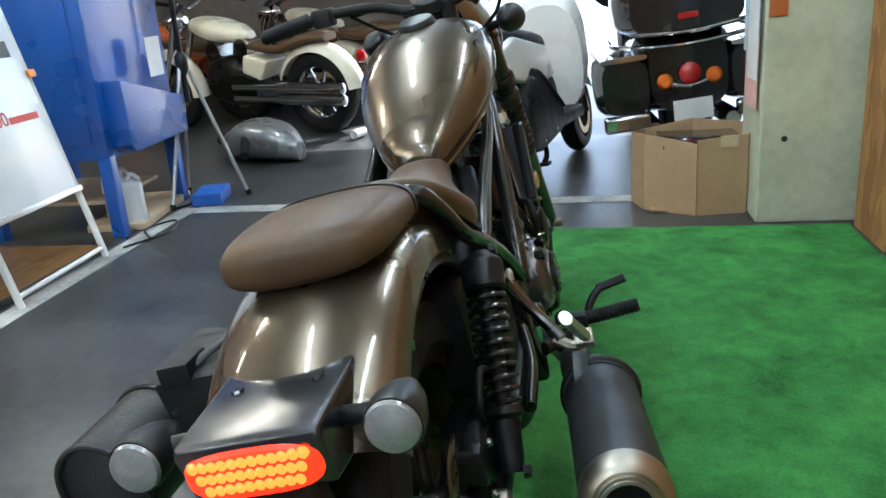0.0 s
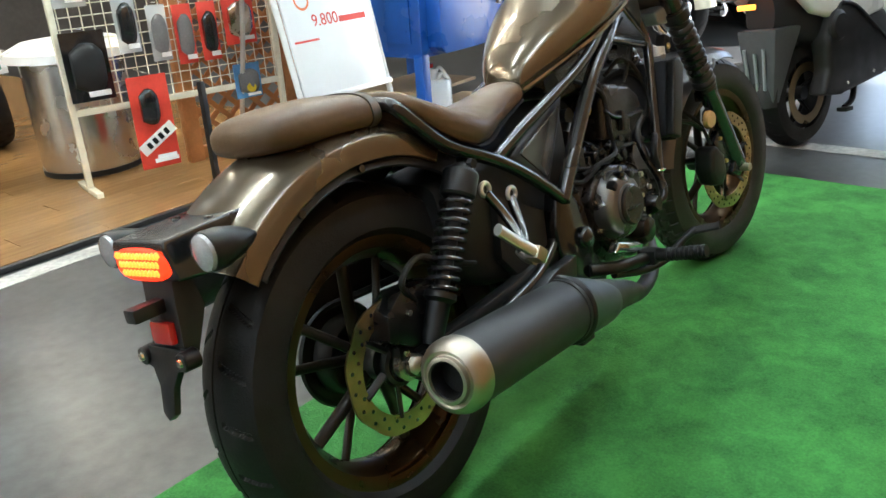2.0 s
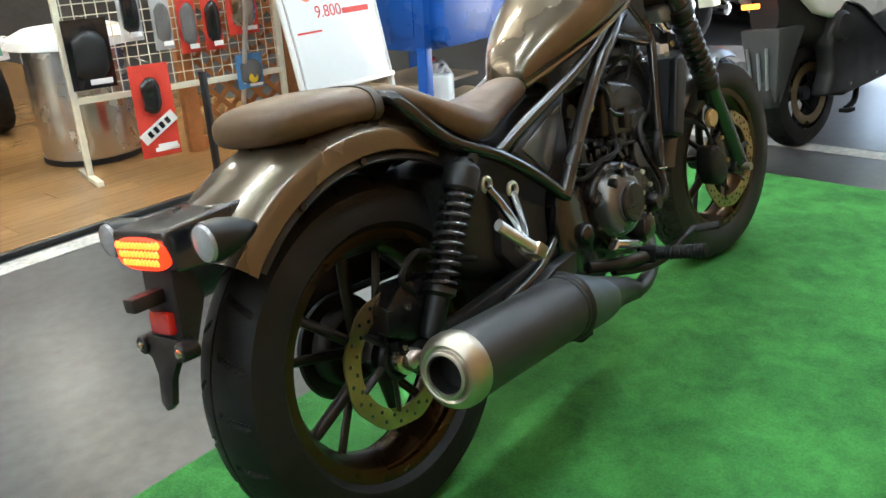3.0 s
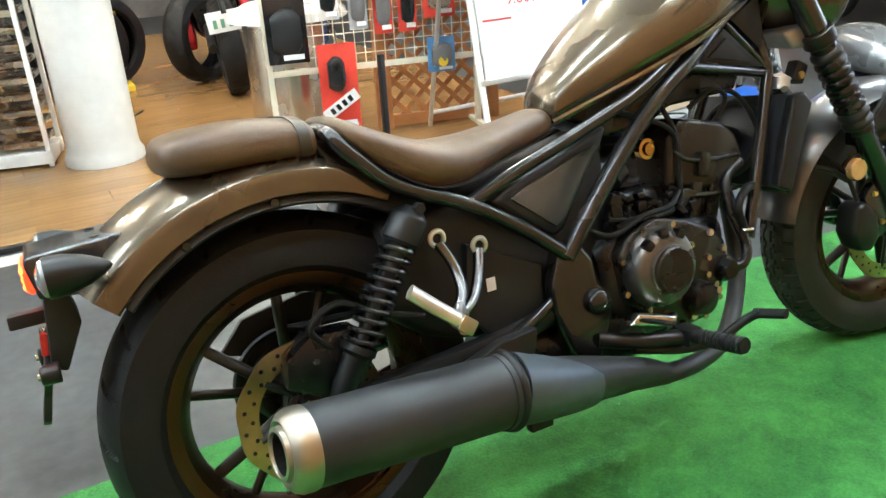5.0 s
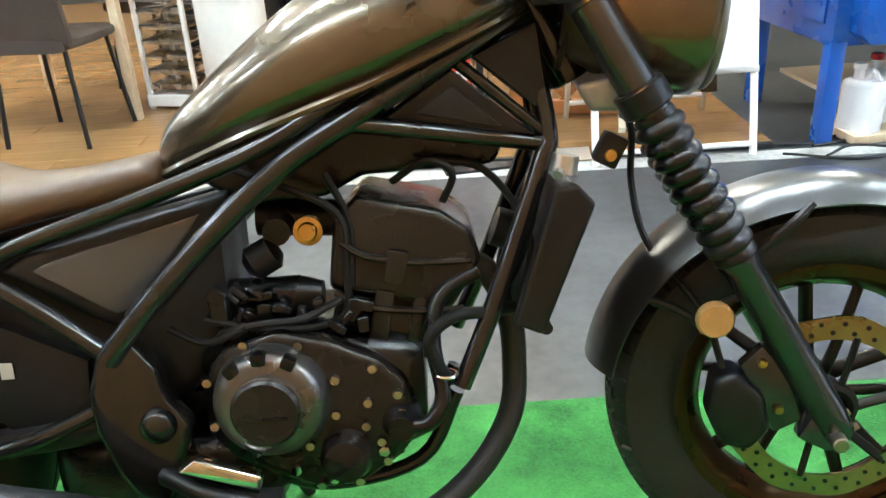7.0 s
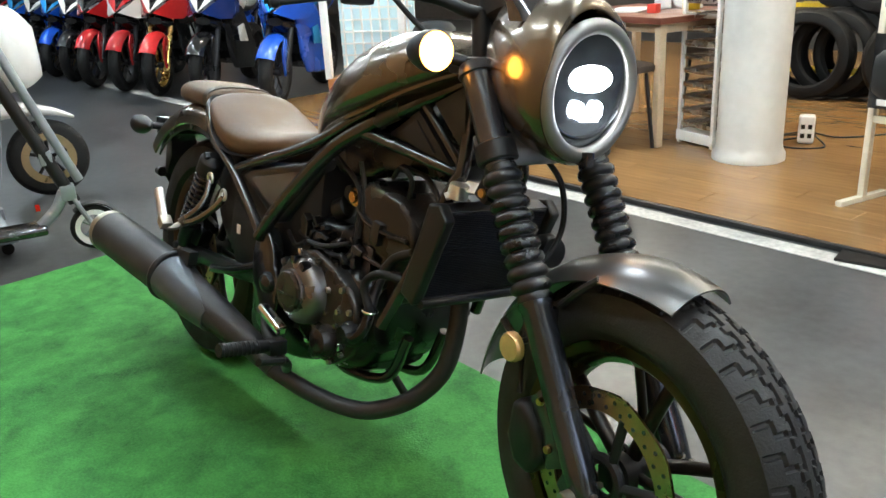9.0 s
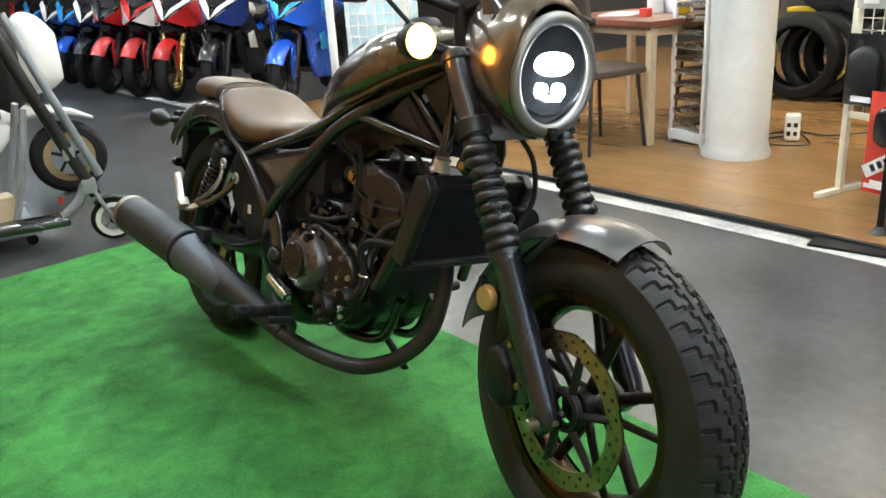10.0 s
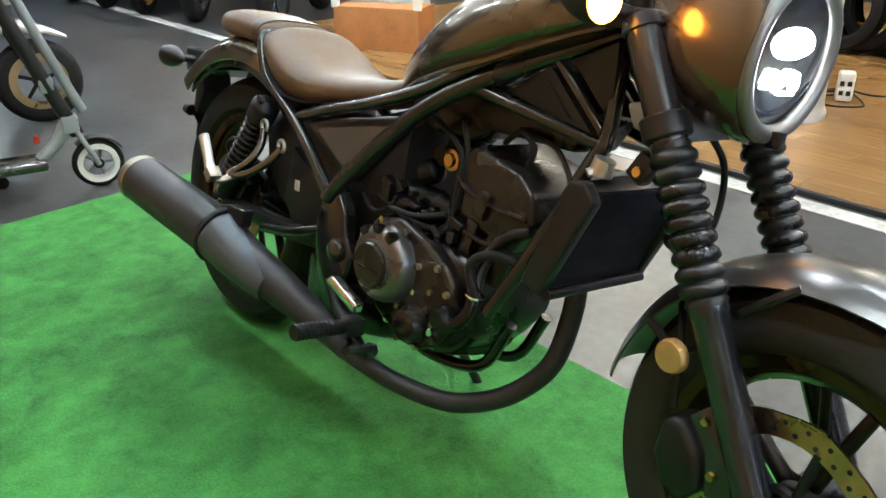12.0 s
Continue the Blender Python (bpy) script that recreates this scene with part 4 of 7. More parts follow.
for pts in ([(0.66, -0.09, 0.72), (0.79, -0.10, 0.66), (0.80, -0.10, 0.58), (0.79, -0.11, 0.51), (0.70, -0.12, 0.50), (0.60, -0.12, 0.52)], [(0.87, -0.07, 0.69), (0.92, -0.09, 0.72), (0.955, -0.09, 0.70), (0.94, -0.08, 0.66)], [(0.62, -0.12, 0.50), (0.68, -0.14, 0.515), (0.74, -0.14, 0.52), (0.79, -0.11, 0.535)], [(0.78, -0.09, 0.71), (0.81, -0.095, 0.64), (0.805, -0.10, 0.55)], [(0.55, -0.12, 0.51), (0.60, -0.13, 0.49), (0.66, -0.14, 0.51)], [(0.90, -0.07, 0.72), (1.0, -0.075, 0.70), (1.06, -0.08, 0.60), (1.04, -0.09, 0.50)]):
    part("cable", tube(pts, 0.0055, 8, 6), RUBBER, eng)
clutter = bmesh.new()
rr = random.Random(8)
for i in range(26):
    x, z = 0.60 + 0.22 * rr.random(), 0.485 + 0.07 * rr.random()
    box(x, -0.10 - 0.02 * rr.random(), z, 0.012 + 0.025 * rr.random(), 0.02, 0.008 + 0.02 * rr.random(), 0.002, Matrix.Rotation(rr.random() * 3, 4, "Y"), clutter, 1)
part("linkage", clutter, ENGINE_BLACK, eng, "small brackets and linkages above the crankcase", kind="stuff")
part("starter", lathe((0.60, -0.06, 0.53), (0.76, -0.06, 0.53), [(0, 0.02), (0.1, 0.03), (0.8, 0.03), (1, 0.02)], 18), ENGINE_BLACK, eng)
part("airbox", prism([(0.60, 0.775), (0.585, 0.715), (0.66, 0.665), (0.775, 0.672), (0.83, 0.700), (1.015, 0.705), (1.050, 0.770)], -0.062, 0.062, 0.012, seg=3), ENGINE_BLACK, eng, "black air cleaner housing under the tank")
part("coil_box", box(0.90, 0.0, 0.712, 0.075, 0.08, 0.026, 0.008), ENGINE_BLACK, eng)

eng.location = (0.014, 0.002, -0.004)

# radiator
rad = part("radiator", prism([(1.030, 0.490), (1.058, 0.482), (1.122, 0.668), (1.090, 0.680)], -0.130, 0.130, 0.004), RADIATOR, bike, "black radiator with side shrouds")
fin = bmesh.new()
for i in range(46):
    k = i / 45
    x, z = 1.062 + k * 0.060, 0.492 + k * 0.172
    box(x, 0, z, 0.006, 0.24, 0.0012, 0, None, fin)
part("cooling_fin", fin, RADIATOR, rad, "fine cooling fins", kind="stuff")
for s in (1, -1):
    f = (lambda b: b) if s == 1 else flipped
    part("shroud", f(prism([(1.022, 0.494), (1.062, 0.476), (1.136, 0.655), (1.112, 0.682), (1.082, 0.678)], -0.152, -0.126, 0.007, seg=3)), SATIN, rad, "satin black side shroud")
part("lower_guard", cyl((1.068, -0.135, 0.480), (1.068, 0.135, 0.480), 0.009, 0.009, 12), SATIN, rad)
part("fan", merge(torus((1.045, 0.0, 0.59), (1, 0, -0.35), 0.085, 0.008, 32, 8), cyl((1.01, 0, 0.60), (1.05, 0, 0.585), 0.03, 0.03, 16)), PLASTIC, rad)
part("radiator_rail", box(1.066, 0, 0.486, 0.016, 0.268, 0.010, 0.003), FENDER, rad, "grey lower rail")
part("radiator_cap", merge(lathe((1.10, -0.10, 0.69), (1.105, -0.10, 0.715), [(0, 0.02), (1, 0.018)], 14), tube([(1.09, -0.12, 0.69), (1.11, -0.09, 0.705), (1.10, -0.05, 0.70)], 0.008, 8, 4)), ALLOY, rad, "bright filler neck and clips")
part("paper_tag", box(1.118, -0.085, 0.712, 0.045, 0.03, 0.002, 0, Matrix.Rotation(0.5, 4, "X")), PAPER, rad, "small white and red tag")

rad.location = (0.019, 0, 0)

# exhaust
part("exhaust_pipe", tube([(0.955, 0.02, 0.545), (1.012, 0.015, 0.53), (1.046, 0.005, 0.46), (1.052, -0.005, 0.38), (1.042, -0.022, 0.305), (0.998, -0.052, 0.24), (0.942, -0.085, 0.200), (0.88, -0.115, 0.180), (0.78, -0.150, 0.180), (0.68, -0.182, 0.198), (0.58, -0.205, 0.222)], 0.0195, 16, 8), MUFFLER, bike, "satin black exhaust pipe")
m0, m1 = Vector((-0.126, -0.307, 0.373)), Vector((0.260, -0.269, 0.329))
md = (m1 - m0).normalized()
muf = part("muffler", lathe(m0 + (m1 - m0) * 0.09, m1, [(0, 0.053), (0.005, 0.0592), (0.5, 0.0598), (0.94, 0.0602), (0.94, 0.0626), (1.0, 0.0626)], 48), MUFFLER, bike, "satin black cylindrical muffler")
part("end_cap", lathe(m0 + (m1 - m0) * 0.11, m0, [(0, 0.0602), (0.15, 0.0612), (0.45, 0.0607), (0.66, 0.0570), (0.80, 0.0505), (0.86, 0.046), (0.84, 0.042), (0.80, 0.040), (0.82, 0.0385), (0.98, 0.0375), (1.0, 0.0355), (1.0, 0.032), (0.90, 0.031), (0.5, 0.030)], 48, None, False), NICKEL, muf, "brushed nickel end cap")
mo = m0 + (m1 - m0) * 0.085
# Bore and end disc are near black, standing in for the shade inside.
part("outlet", cyl(mo, mo + (m1 - m0) * 0.02, 0.0315, 0.0315, 28), RUBBER, muf, "dark disc for the shade in the outlet")
part("outlet_bore", lathe(m0 + (m1 - m0) * 0.012, mo + (m1 - m0) * 0.004, [(0, 0.0308), (0, 0.0292), (1, 0.0292)], 32, None, False), RUBBER, muf, "outlet bore coloured dark for its shade")
part("collar", torus(m1 - md * 0.004, md, 0.0605, 0.008, 48, 10), SATIN, muf)
part("exhaust_chamber", tube([m1 - md * 0.01, (0.335, -0.256, 0.305), (0.43, -0.234, 0.279), (0.52, -0.213, 0.252), (0.60, -0.196, 0.228), (0.66, -0.188, 0.204)], 0.058, 32, 6, None, 1.0, 0.022), MUFFLER, muf, "black tapering exhaust chamber")
# a shell over the outer half of the chamber, cut on the slant
sh = bmesh.new()
line = smooth_path([m1 + md * 0.002, (0.325, -0.260, 0.308), (0.395, -0.246, 0.286), (0.44, -0.236, 0.272)], 6)
rows_s = []
for i, p in enumerate(line):
    k = i / (len(line) - 1)
    d = (line[min(i + 1, len(line) - 1)] - line[max(i - 1, 0)]).normalized()
    out = (Vector((0, -1, 0)) - d * Vector((0, -1, 0)).dot(d)).normalized()
    up_v = d.cross(out)
    if up_v.z < 0:
        up_v = -up_v
    r = 0.0625 - 0.0195 * k
    a0, a1 = radians(-70), radians(100 - 85 * max(0, k - 0.25))
    ang = [a0 + (a1 - a0) * j / 16 for j in range(17)]
    rows_s.append([sh.verts.new(p + out * (math.cos(a) * r) + up_v * (math.sin(a) * r)) for a in ang] + [sh.verts.new(p + out * (math.cos(a) * (r - 0.004)) + up_v * (math.sin(a) * (r - 0.004))) for a in reversed(ang)])
ring_faces(sh, rows_s)
bmesh.ops.recalc_face_normals(sh, faces=sh.faces)
part("heat_shield", sh, SHIELD, muf, "blue grey heat shield")
part("muffler_clamp", box(0.322, -0.258, 0.250, 0.045, 0.02, 0.030, 0.005), SATIN, muf)
part("muffler_bracket", prism([(0.17, 0.375), (0.27, 0.405), (0.34, 0.41), (0.33, 0.37), (0.26, 0.35), (0.18, 0.352)], -0.262, -0.236, 0.004), SATIN, muf)

# foot controls and stand
pegb = part("foot_peg_bracket", tube([(0.54, -0.15, 0.30), (0.62, -0.19, 0.285), (0.70, -0.215, 0.278)], 0.015, 10, 4), SATIN, bike, "black foot peg bracket")
part("foot_peg", tube([(0.700, -0.215, 0.281), (0.702, -0.28, 0.286), (0.705, -0.352, 0.292)], 0.015, 14, 4), RUBBER, pegb, "ribbed rubber foot peg")
rib = bmesh.new()
for i in range(9):
    torus((0.7005 + 0.0004 * i, -0.262 - 0.0105 * i, 0.2845 + 0.0008 * i), (0, 1, 0), 0.0135, 0.0035, 16, 6, rib)
part("peg_rib", rib, RUBBER, pegb, "raised ribs", kind="stuff")
part("heel_plate", prism([(0.575, 0.330), (0.60, 0.348), (0.69, 0.318), (0.685, 0.296)], -0.205, -0.180, 0.006, seg=3), CHROME, pegb, "bright steel heel plate")
part("peg_joint", box(0.70, -0.215, 0.28, 0.035, 0.045, 0.035, 0.006), SATIN, pegb)
ped = part("brake_pedal", tube([(0.60, -0.175, 0.27), (0.70, -0.195, 0.245), (0.765, -0.222, 0.250), (0.812, -0.248, 0.282), (0.832, -0.275, 0.303)], 0.0095, 10, 5), SATIN, bike, "black brake pedal")
part("pedal_tread", tube([(0.828, -0.262, 0.298), (0.838, -0.330, 0.309)], 0.011, 8, 1, None, 0.7), RUBBER, ped)
part("left_foot_peg", flipped(tube([(0.54, -0.15, 0.30), (0.70, -0.215, 0.281), (0.705, -0.352, 0.292)], 0.014, 12, 4)), RUBBER, bike)
sst = part("side_stand", tube([(0.60, 0.11, 0.22), (0.64, 0.16, 0.14), (0.68, 0.245, 0.0)], 0.011, 10, 4), SATIN, bike, "black side stand")
part("stand_foot", box(0.69, 0.252, -0.045, 0.07, 0.05, 0.012, 0.004, Matrix.Rotation(LEAN, 4, "X")), SATIN, sst)
for s in (1, -1):
    part("swing_guard", tube([(0.66, s * 0.05, 0.245), (0.76, s * 0.06, 0.222), (0.90, s * 0.05, 0.25), (0.96, s * 0.05, 0.36)], 0.012, 10, 5), FRAME, frame_part)
part("rear_caliper", merge(prism([(-0.055, 0.385), (-0.045, 0.435), (0.0, 0.462), (0.08, 0.455), (0.105, 0.40), (0.07, 0.35), (0.0, 0.355)], -0.125, -0.07, 0.008), box(0.02, -0.10, 0.352, 0.10, 0.03, 0.03, 0.006)), ENGINE_BLACK, rear, "black rear brake caliper")
part("caliper_pipe", tube([(0.03, -0.12, 0.43), (0.0, -0.128, 0.475), (0.05, -0.13, 0.505), (0.12, -0.13, 0.47), (0.20, -0.125, 0.44)], 0.006, 8, 6), RUBBER, rear)
for q in ((0.0, -0.126, 0.42), (0.06, -0.126, 0.42), (-0.02, -0.118, 0.352)):
    part("caliper_bolt", bolts([q], 0.007, (0, -1, 0), 0.006, 6), STEEL, rear)
part("sprocket", merge(merge(torus((0, 0.082, 0.324), (0, 1, 0), 0.098, 0.007, 44, 6), cyl((0, 0.078, 0.324), (0, 0.086, 0.324), 0.098, 0.098, 40)), cyl((0, 0.035, 0.324), (0, 0.080, 0.324), 0.072, 0.078, 32, bevel=0.006)), SATIN, rear, "black rear sprocket")
part("chain", merge(tube([(0.0, 0.085, 0.42), (0.28, 0.085, 0.405), (0.54, 0.085, 0.40)], 0.009, 6, 3, None, 0.7), tube([(0.0, 0.085, 0.228), (0.28, 0.085, 0.30), (0.54, 0.085, 0.345)], 0.009, 6, 3, None, 0.7)), SATIN, bike, "drive chain")
part("chain_guard", prism([(-0.11, 0.40), (-0.06, 0.455), (0.06, 0.475), (0.30, 0.47), (0.42, 0.445), (0.42, 0.395), (0.30, 0.40), (0.02, 0.405), (-0.06, 0.385)], 0.098, 0.112, 0.003), PLASTIC, bike)
bag = part("side_bag", lathe((-0.14, 0.372, 0.515), (0.20, 0.335, 0.535), [(0, 0.02), (0.01, 0.066), (0.02, 0.073), (0.05, 0.075), (0.5, 0.075), (0.96, 0.075), (1, 0.05)], 32), CANVAS, bike, "black cylindrical side bag")
part("bag_rim", torus((-0.138, 0.372, 0.515), (1, -0.1, 0.06), 0.071, 0.005, 40, 8), CANVAS, bag)
part("bag_strap", torus((0.0, 0.357, 0.523), (1, -0.1, 0.06), 0.076, 0.005, 36, 6), CANVAS, bag)
part("buckle_strap", tube([(-0.05, 0.29, 0.57), (-0.04, 0.25, 0.625), (0.02, 0.20, 0.64), (0.08, 0.16, 0.625), (0.10, 0.13, 0.60)], 0.008, 8, 6, None, 0.5), CANVAS, bag)
part("bag_bracket", prism([(-0.06, 0.62), (0.06, 0.64), (0.12, 0.58), (0.10, 0.50), (-0.04, 0.47)], 0.20, 0.30, 0.01), PLASTIC, bag)
part("bag_buckle", box(-0.03, 0.262, 0.625, 0.06, 0.05, 0.035, 0.006), SATIN, bag)

# fork
FD = Vector((0.341, 0.0, -0.626)).normalized()
for s in (-1, 1):
    top = Vector((1.165, s * 0.107, 0.945))
    ft = part("fork_tube", turned(cyl(top, top + FD * 0.20, 0.0265, 0.0265, 24), STEER), FORKLOW, bike, "satin black fork leg")
    part("fork_cap", turned(cyl(top - FD * 0.012, top + FD * 0.01, 0.026, 0.031, 20, bevel=0.002), STEER), SATIN, ft)
    b0, b1 = top + FD * 0.175, top + FD * 0.41
    prof = [(0, 0.027), (0.03, 0.029)]
    nb = 9
    for i in range(nb):
        base = 0.05 + 0.90 * i / nb
        w = 0.90 / nb
        prof += [(base, 0.0275), (base + w * 0.25, 0.0335), (base + w * 0.5, 0.035), (base + w * 0.75, 0.0335), (base + w * 0.95, 0.0275)]
    prof += [(0.97, 0.031), (1.0, 0.030)]
    part("gaiter", turned(lathe(b0, b1, prof, 32), STEER), BOOT, ft, "ribbed black rubber gaiter")
    l0, l1 = top + FD * 0.40, top + FD * 0.735
    part("slider", turned(lathe(l0, l1, [(0, 0.026), (0.01, 0.029), (0.06, 0.029), (0.07, 0.0265), (0.85, 0.026), (0.97, 0.024), (1, 0.018)], 28), STEER), FORKLOW, ft)
    part("axle_lug", turned(box(1.487, s * 0.103, 0.312, 0.055, 0.034, 0.05, 0.010, Matrix.Rotation(radians(28), 4, "Y")), STEER), FORKLOW, ft)
    part("fender_lug", turned(box(1.367, s * 0.085, 0.560, 0.03, 0.03, 0.03, 0.006), STEER), FORKLOW, ft)
    for q in ((1.520, s * 0.095, 0.328), (1.527, s * 0.112, 0.315)):
        part("pinch_bolt", turned(bolts([q], 0.006, (0.88, 0, 0.47), 0.012, 8), STEER), STEEL, ft)
part("lower_clamp", turned(prism([(1.150, 0.832), (1.215, 0.842), (1.262, 0.818), (1.256, 0.790), (1.17, 0.795)], -0.100, 0.100, 0.010, seg=3), STEER), surface("clamp_grey", (0.26, 0.28, 0.31), 0.42, 0.5), bike, "dark grey lower fork clamp")
part("upper_clamp", turned(prism([(1.09, 0.968), (1.18, 0.968), (1.19, 0.940), (1.10, 0.936)], -0.120, 0.120, 0.01), STEER), SATIN, bike, "black upper fork clamp")
for s in (-1, 1):
    cb = Vector((1.165, s * 0.107, 0.945)) + FD * 0.135
    part("clamp_ring", turned(cyl(cb, cb + FD * 0.035, 0.036, 0.036, 24, bevel=0.003), STEER), SATIN, bike)
part("reflector", turned(lathe((1.331, -0.119, 0.499), (1.331, -0.133, 0.499), [(0, 0.0265), (0.7, 0.0265), (1, 0.023)], 28), STEER), surface("amber_reflector", (0.55, 0.33, 0.13), 0.2, 0.4, 0.1, 60, coat=0.5), bike, "round amber reflector")
part("reflector_stay", turned(tube([(1.322, -0.113, 0.499), (1.35, -0.10, 0.515), (1.375, -0.105, 0.525)], 0.006, 8, 3), STEER), SATIN, bike)
cal = part("front_caliper", turned(prism([(1.335, 0.405), (1.365, 0.415), (1.405, 0.375), (1.415, 0.32), (1.385, 0.285), (1.345, 0.295), (1.325, 0.34)], -0.125, -0.062, 0.016, seg=3), STEER), SATIN, bike, "black front brake caliper")
part("caliper_mount", turned(prism([(1.37, 0.42), (1.40, 0.45), (1.44, 0.40), (1.46, 0.33), (1.42, 0.31)], -0.112, -0.09, 0.005), STEER), FORKLOW, cal)
for q in ((1.40, -0.113, 0.425), (1.425, -0.113, 0.35)):
    part("caliper_pin", turned(bolts([q], 0.0075, (0, -1, 0), 0.006, 8), STEER), GOLD, cal)
part("brake_hose", turned(tube([(1.215, 0.02, 0.80), (1.24, 0.045, 0.745), (1.24, 0.05, 0.66), (1.255, -0.02, 0.58), (1.32, -0.09, 0.50), (1.345, -0.115, 0.42)], 0.0055, 8, 8), STEER), RUBBER, cal)
part("horn", turned(lathe((1.13, 0.10, 0.60), (1.17, 0.10, 0.60), [(0, 0.03), (0.5, 0.036), (1, 0.03)], 20), STEER), SATIN, bike, "round black horn")
part("steering_sensor", box(1.186, -0.085, 0.716, 0.035, 0.03, 0.045, 0.006, Matrix.Rotation(radians(28), 4, "Y")), SATIN, bike)
part("sensor_bolt", bolts([(1.184, -0.1005, 0.710)], 0.009, (0, -1, 0), 0.004, 14), GOLD, bike, "copper coloured bolt head")

# front mudguard
ff = part("front_fender", turned(arch(1.502, 0.325, crown(0.082, 0.352, 0.318, 16, 2.4), 71, 168, 40, 0.003, None, lambda k: (0.80 + 0.2 * min(1, k * 5), 0.0)), STEER), FENDER, bike, "dark brushed metal front mudguard")
part("front_stay", turned(tube([(1.40, -0.085, 0.585), (1.44, -0.086, 0.62), (1.47, -0.075, 0.645)], 0.007, 8, 4), STEER), SATIN, ff)
part("rear_stay", turned(tube([(1.33, -0.10, 0.47), (1.29, -0.09, 0.50), (1.25, -0.08, 0.515)], 0.007, 8, 4), STEER), SATIN, ff)

# headlamp cowl
hc = Vector((1.255, 0, 0.932))
cowl = lathe(hc + Vector((-0.11, 0, 0.02)), hc + Vector((0.085, 0, -0.012)), [(0, 0.075), (0.1, 0.093), (0.35, 0.108), (0.6, 0.117), (0.85, 0.120), (0.96, 0.118), (1.0, 0.112), (1.0, 0.104), (0.9, 0.100)], 56, None, False)
for v in cowl.verts:
    if v.co.z > hc.z + 0.03:
        k = (v.co.z - hc.z - 0.03) / 0.09
        v.co.z += 0.028 * k
        v.co.x -= 0.03 * k


def oval(bm):
    for v in bm.verts:
        v.co.y *= 0.93
        v.co.z = hc.z + (v.co.z - hc.z) * 1.07
    return bm


cowl_ob = part("headlamp_cowl", turned(oval(cowl), STEER), PAINT, bike, "bronze bullet shaped headlamp cowl")
lens_bm = lathe(hc + Vector((0.058, 0, -0.008)), hc + Vector((0.080, 0, -0.012)), [(0, 0.096), (0.5, 0.096), (1, 0.090)], 48)
hl = part("headlamp", turned(oval(lens_bm), STEER), LENS_DARK, bike, "round headlamp with lit white diodes")
part("lamp_ring", turned(oval(torus(hc + Vector((0.083, 0, -0.012)), (1, 0, -0.1), 0.0975, 0.0125, 56, 12)), STEER), LAMP_RIM, hl, "satin grey lamp rim")
part("ring_notch", turned(box(hc.x + 0.088, 0, hc.z - 0.122, 0.022, 0.016, 0.024, 0.002), STEER), BLACK, hl)
part("link_bar", turned(box(hc.x + 0.086, 0, hc.z - 0.058, 0.006, 0.040, 0.005, 0.002), STEER), HEAD_LIT, hl, "lit white bar")
px = hc.x + 0.086
prism_bm = loft([(px - 0.006, 0, hc.z + 0.008, 0.049, 0.026, 0.022, 2.3), (px + 0.003, 0, hc.z + 0.008, 0.043, 0.021, 0.017, 2.3)], 28, None, 2)
part("high_beam", turned(prism_bm, STEER), HEAD_LIT, hl, "lit white upper lens")
for s in (-1, 1):
    part("low_beam", turned(loft([(px - 0.006, s * 0.021, hc.z - 0.042, 0.0085, 0.015, 0.015, 2.4), (px + 0.002, s * 0.021, hc.z - 0.042, 0.0065, 0.012, 0.012, 3.0)], 20, None, 2), STEER), HEAD_LIT, hl, "lit white lower lens")
part("lamp_bezel", turned(torus((px - 0.006, 0, hc.z), (1, 0, -0.1), 0.090, 0.003, 48, 8), STEER), BLACK, hl)
vis = bmesh.new()
rings = []
for i in range(9):
    k = i / 8
    z = hc.z + 0.095 + 0.115 * k
    x = hc.x + 0.045 - 0.075 * k ** 1.2
    w = 0.098 - 0.018 * k
    row = []
    for j in range(17):
        a = radians(-80 + 10 * j)
        row.append((x - 0.075 + 0.075 * math.cos(a) * (1 - 0.25 * k), w * math.sin(a), z))
    rings.append([vis.verts.new(p) for p in row] + [vis.verts.new((p[0] - 0.004, p[1] * 0.97, p[2])) for p in reversed(row)])
ring_faces(vis, rings)
bmesh.ops.recalc_face_normals(vis, faces=vis.faces)
part("visor", turned(vis, STEER), VISOR, cowl_ob, "smoked black fly screen")
# handlebar
bar = part("handlebar", turned(tube([(0.93, -0.395, 1.055), (0.985, -0.26, 1.075), (1.06, -0.14, 1.07), (1.09, -0.06, 1.045), (1.09, 0.06, 1.045), (1.06, 0.14, 1.07), (0.985, 0.26, 1.075), (0.93, 0.395, 1.055)], 0.0125, 14, 6), STEER), SATIN, bike, "wide black handlebar")
for s in (-1, 1):
    f = (lambda b: b) if s == -1 else flipped
    part("grip", turned(f(tube([(0.932, -0.390, 1.056), (0.955, -0.33, 1.066), (0.975, -0.275, 1.074)], 0.0175, 16, 4)), STEER), RUBBER, bar, "black rubber grip")
    part("switch_box", turned(f(box(0.992, -0.245, 1.072, 0.045, 0.05, 0.045, 0.008)), STEER), PLASTIC, bar)
    part("lever", turned(f(tube([(1.01, -0.235, 1.07), (1.04, -0.28, 1.065), (1.02, -0.34, 1.055), (1.0, -0.40, 1.045)], 0.0065, 10, 6)), STEER), SATIN, bar)
    part("lever_ball", turned(f(lathe((1.003, -0.395, 1.046), (0.997, -0.412, 1.043), [(0, 0.004), (0.2, 0.009), (0.5, 0.011), (0.8, 0.009), (1, 0.002)], 14)), STEER), SATIN, bar)
    part("riser", turned(f(tube([(1.10, -0.045, 0.95), (1.095, -0.045, 1.0), (1.09, -0.045, 1.048)], 0.018, 12, 3)), STEER), SATIN, bar)
part("meter", turned(lathe((1.12, 0, 1.03), (1.10, 0, 1.075), [(0, 0.03), (0.3, 0.048), (0.9, 0.050), (1, 0.044)], 30), STEER), PLASTIC, bike, "round black meter")
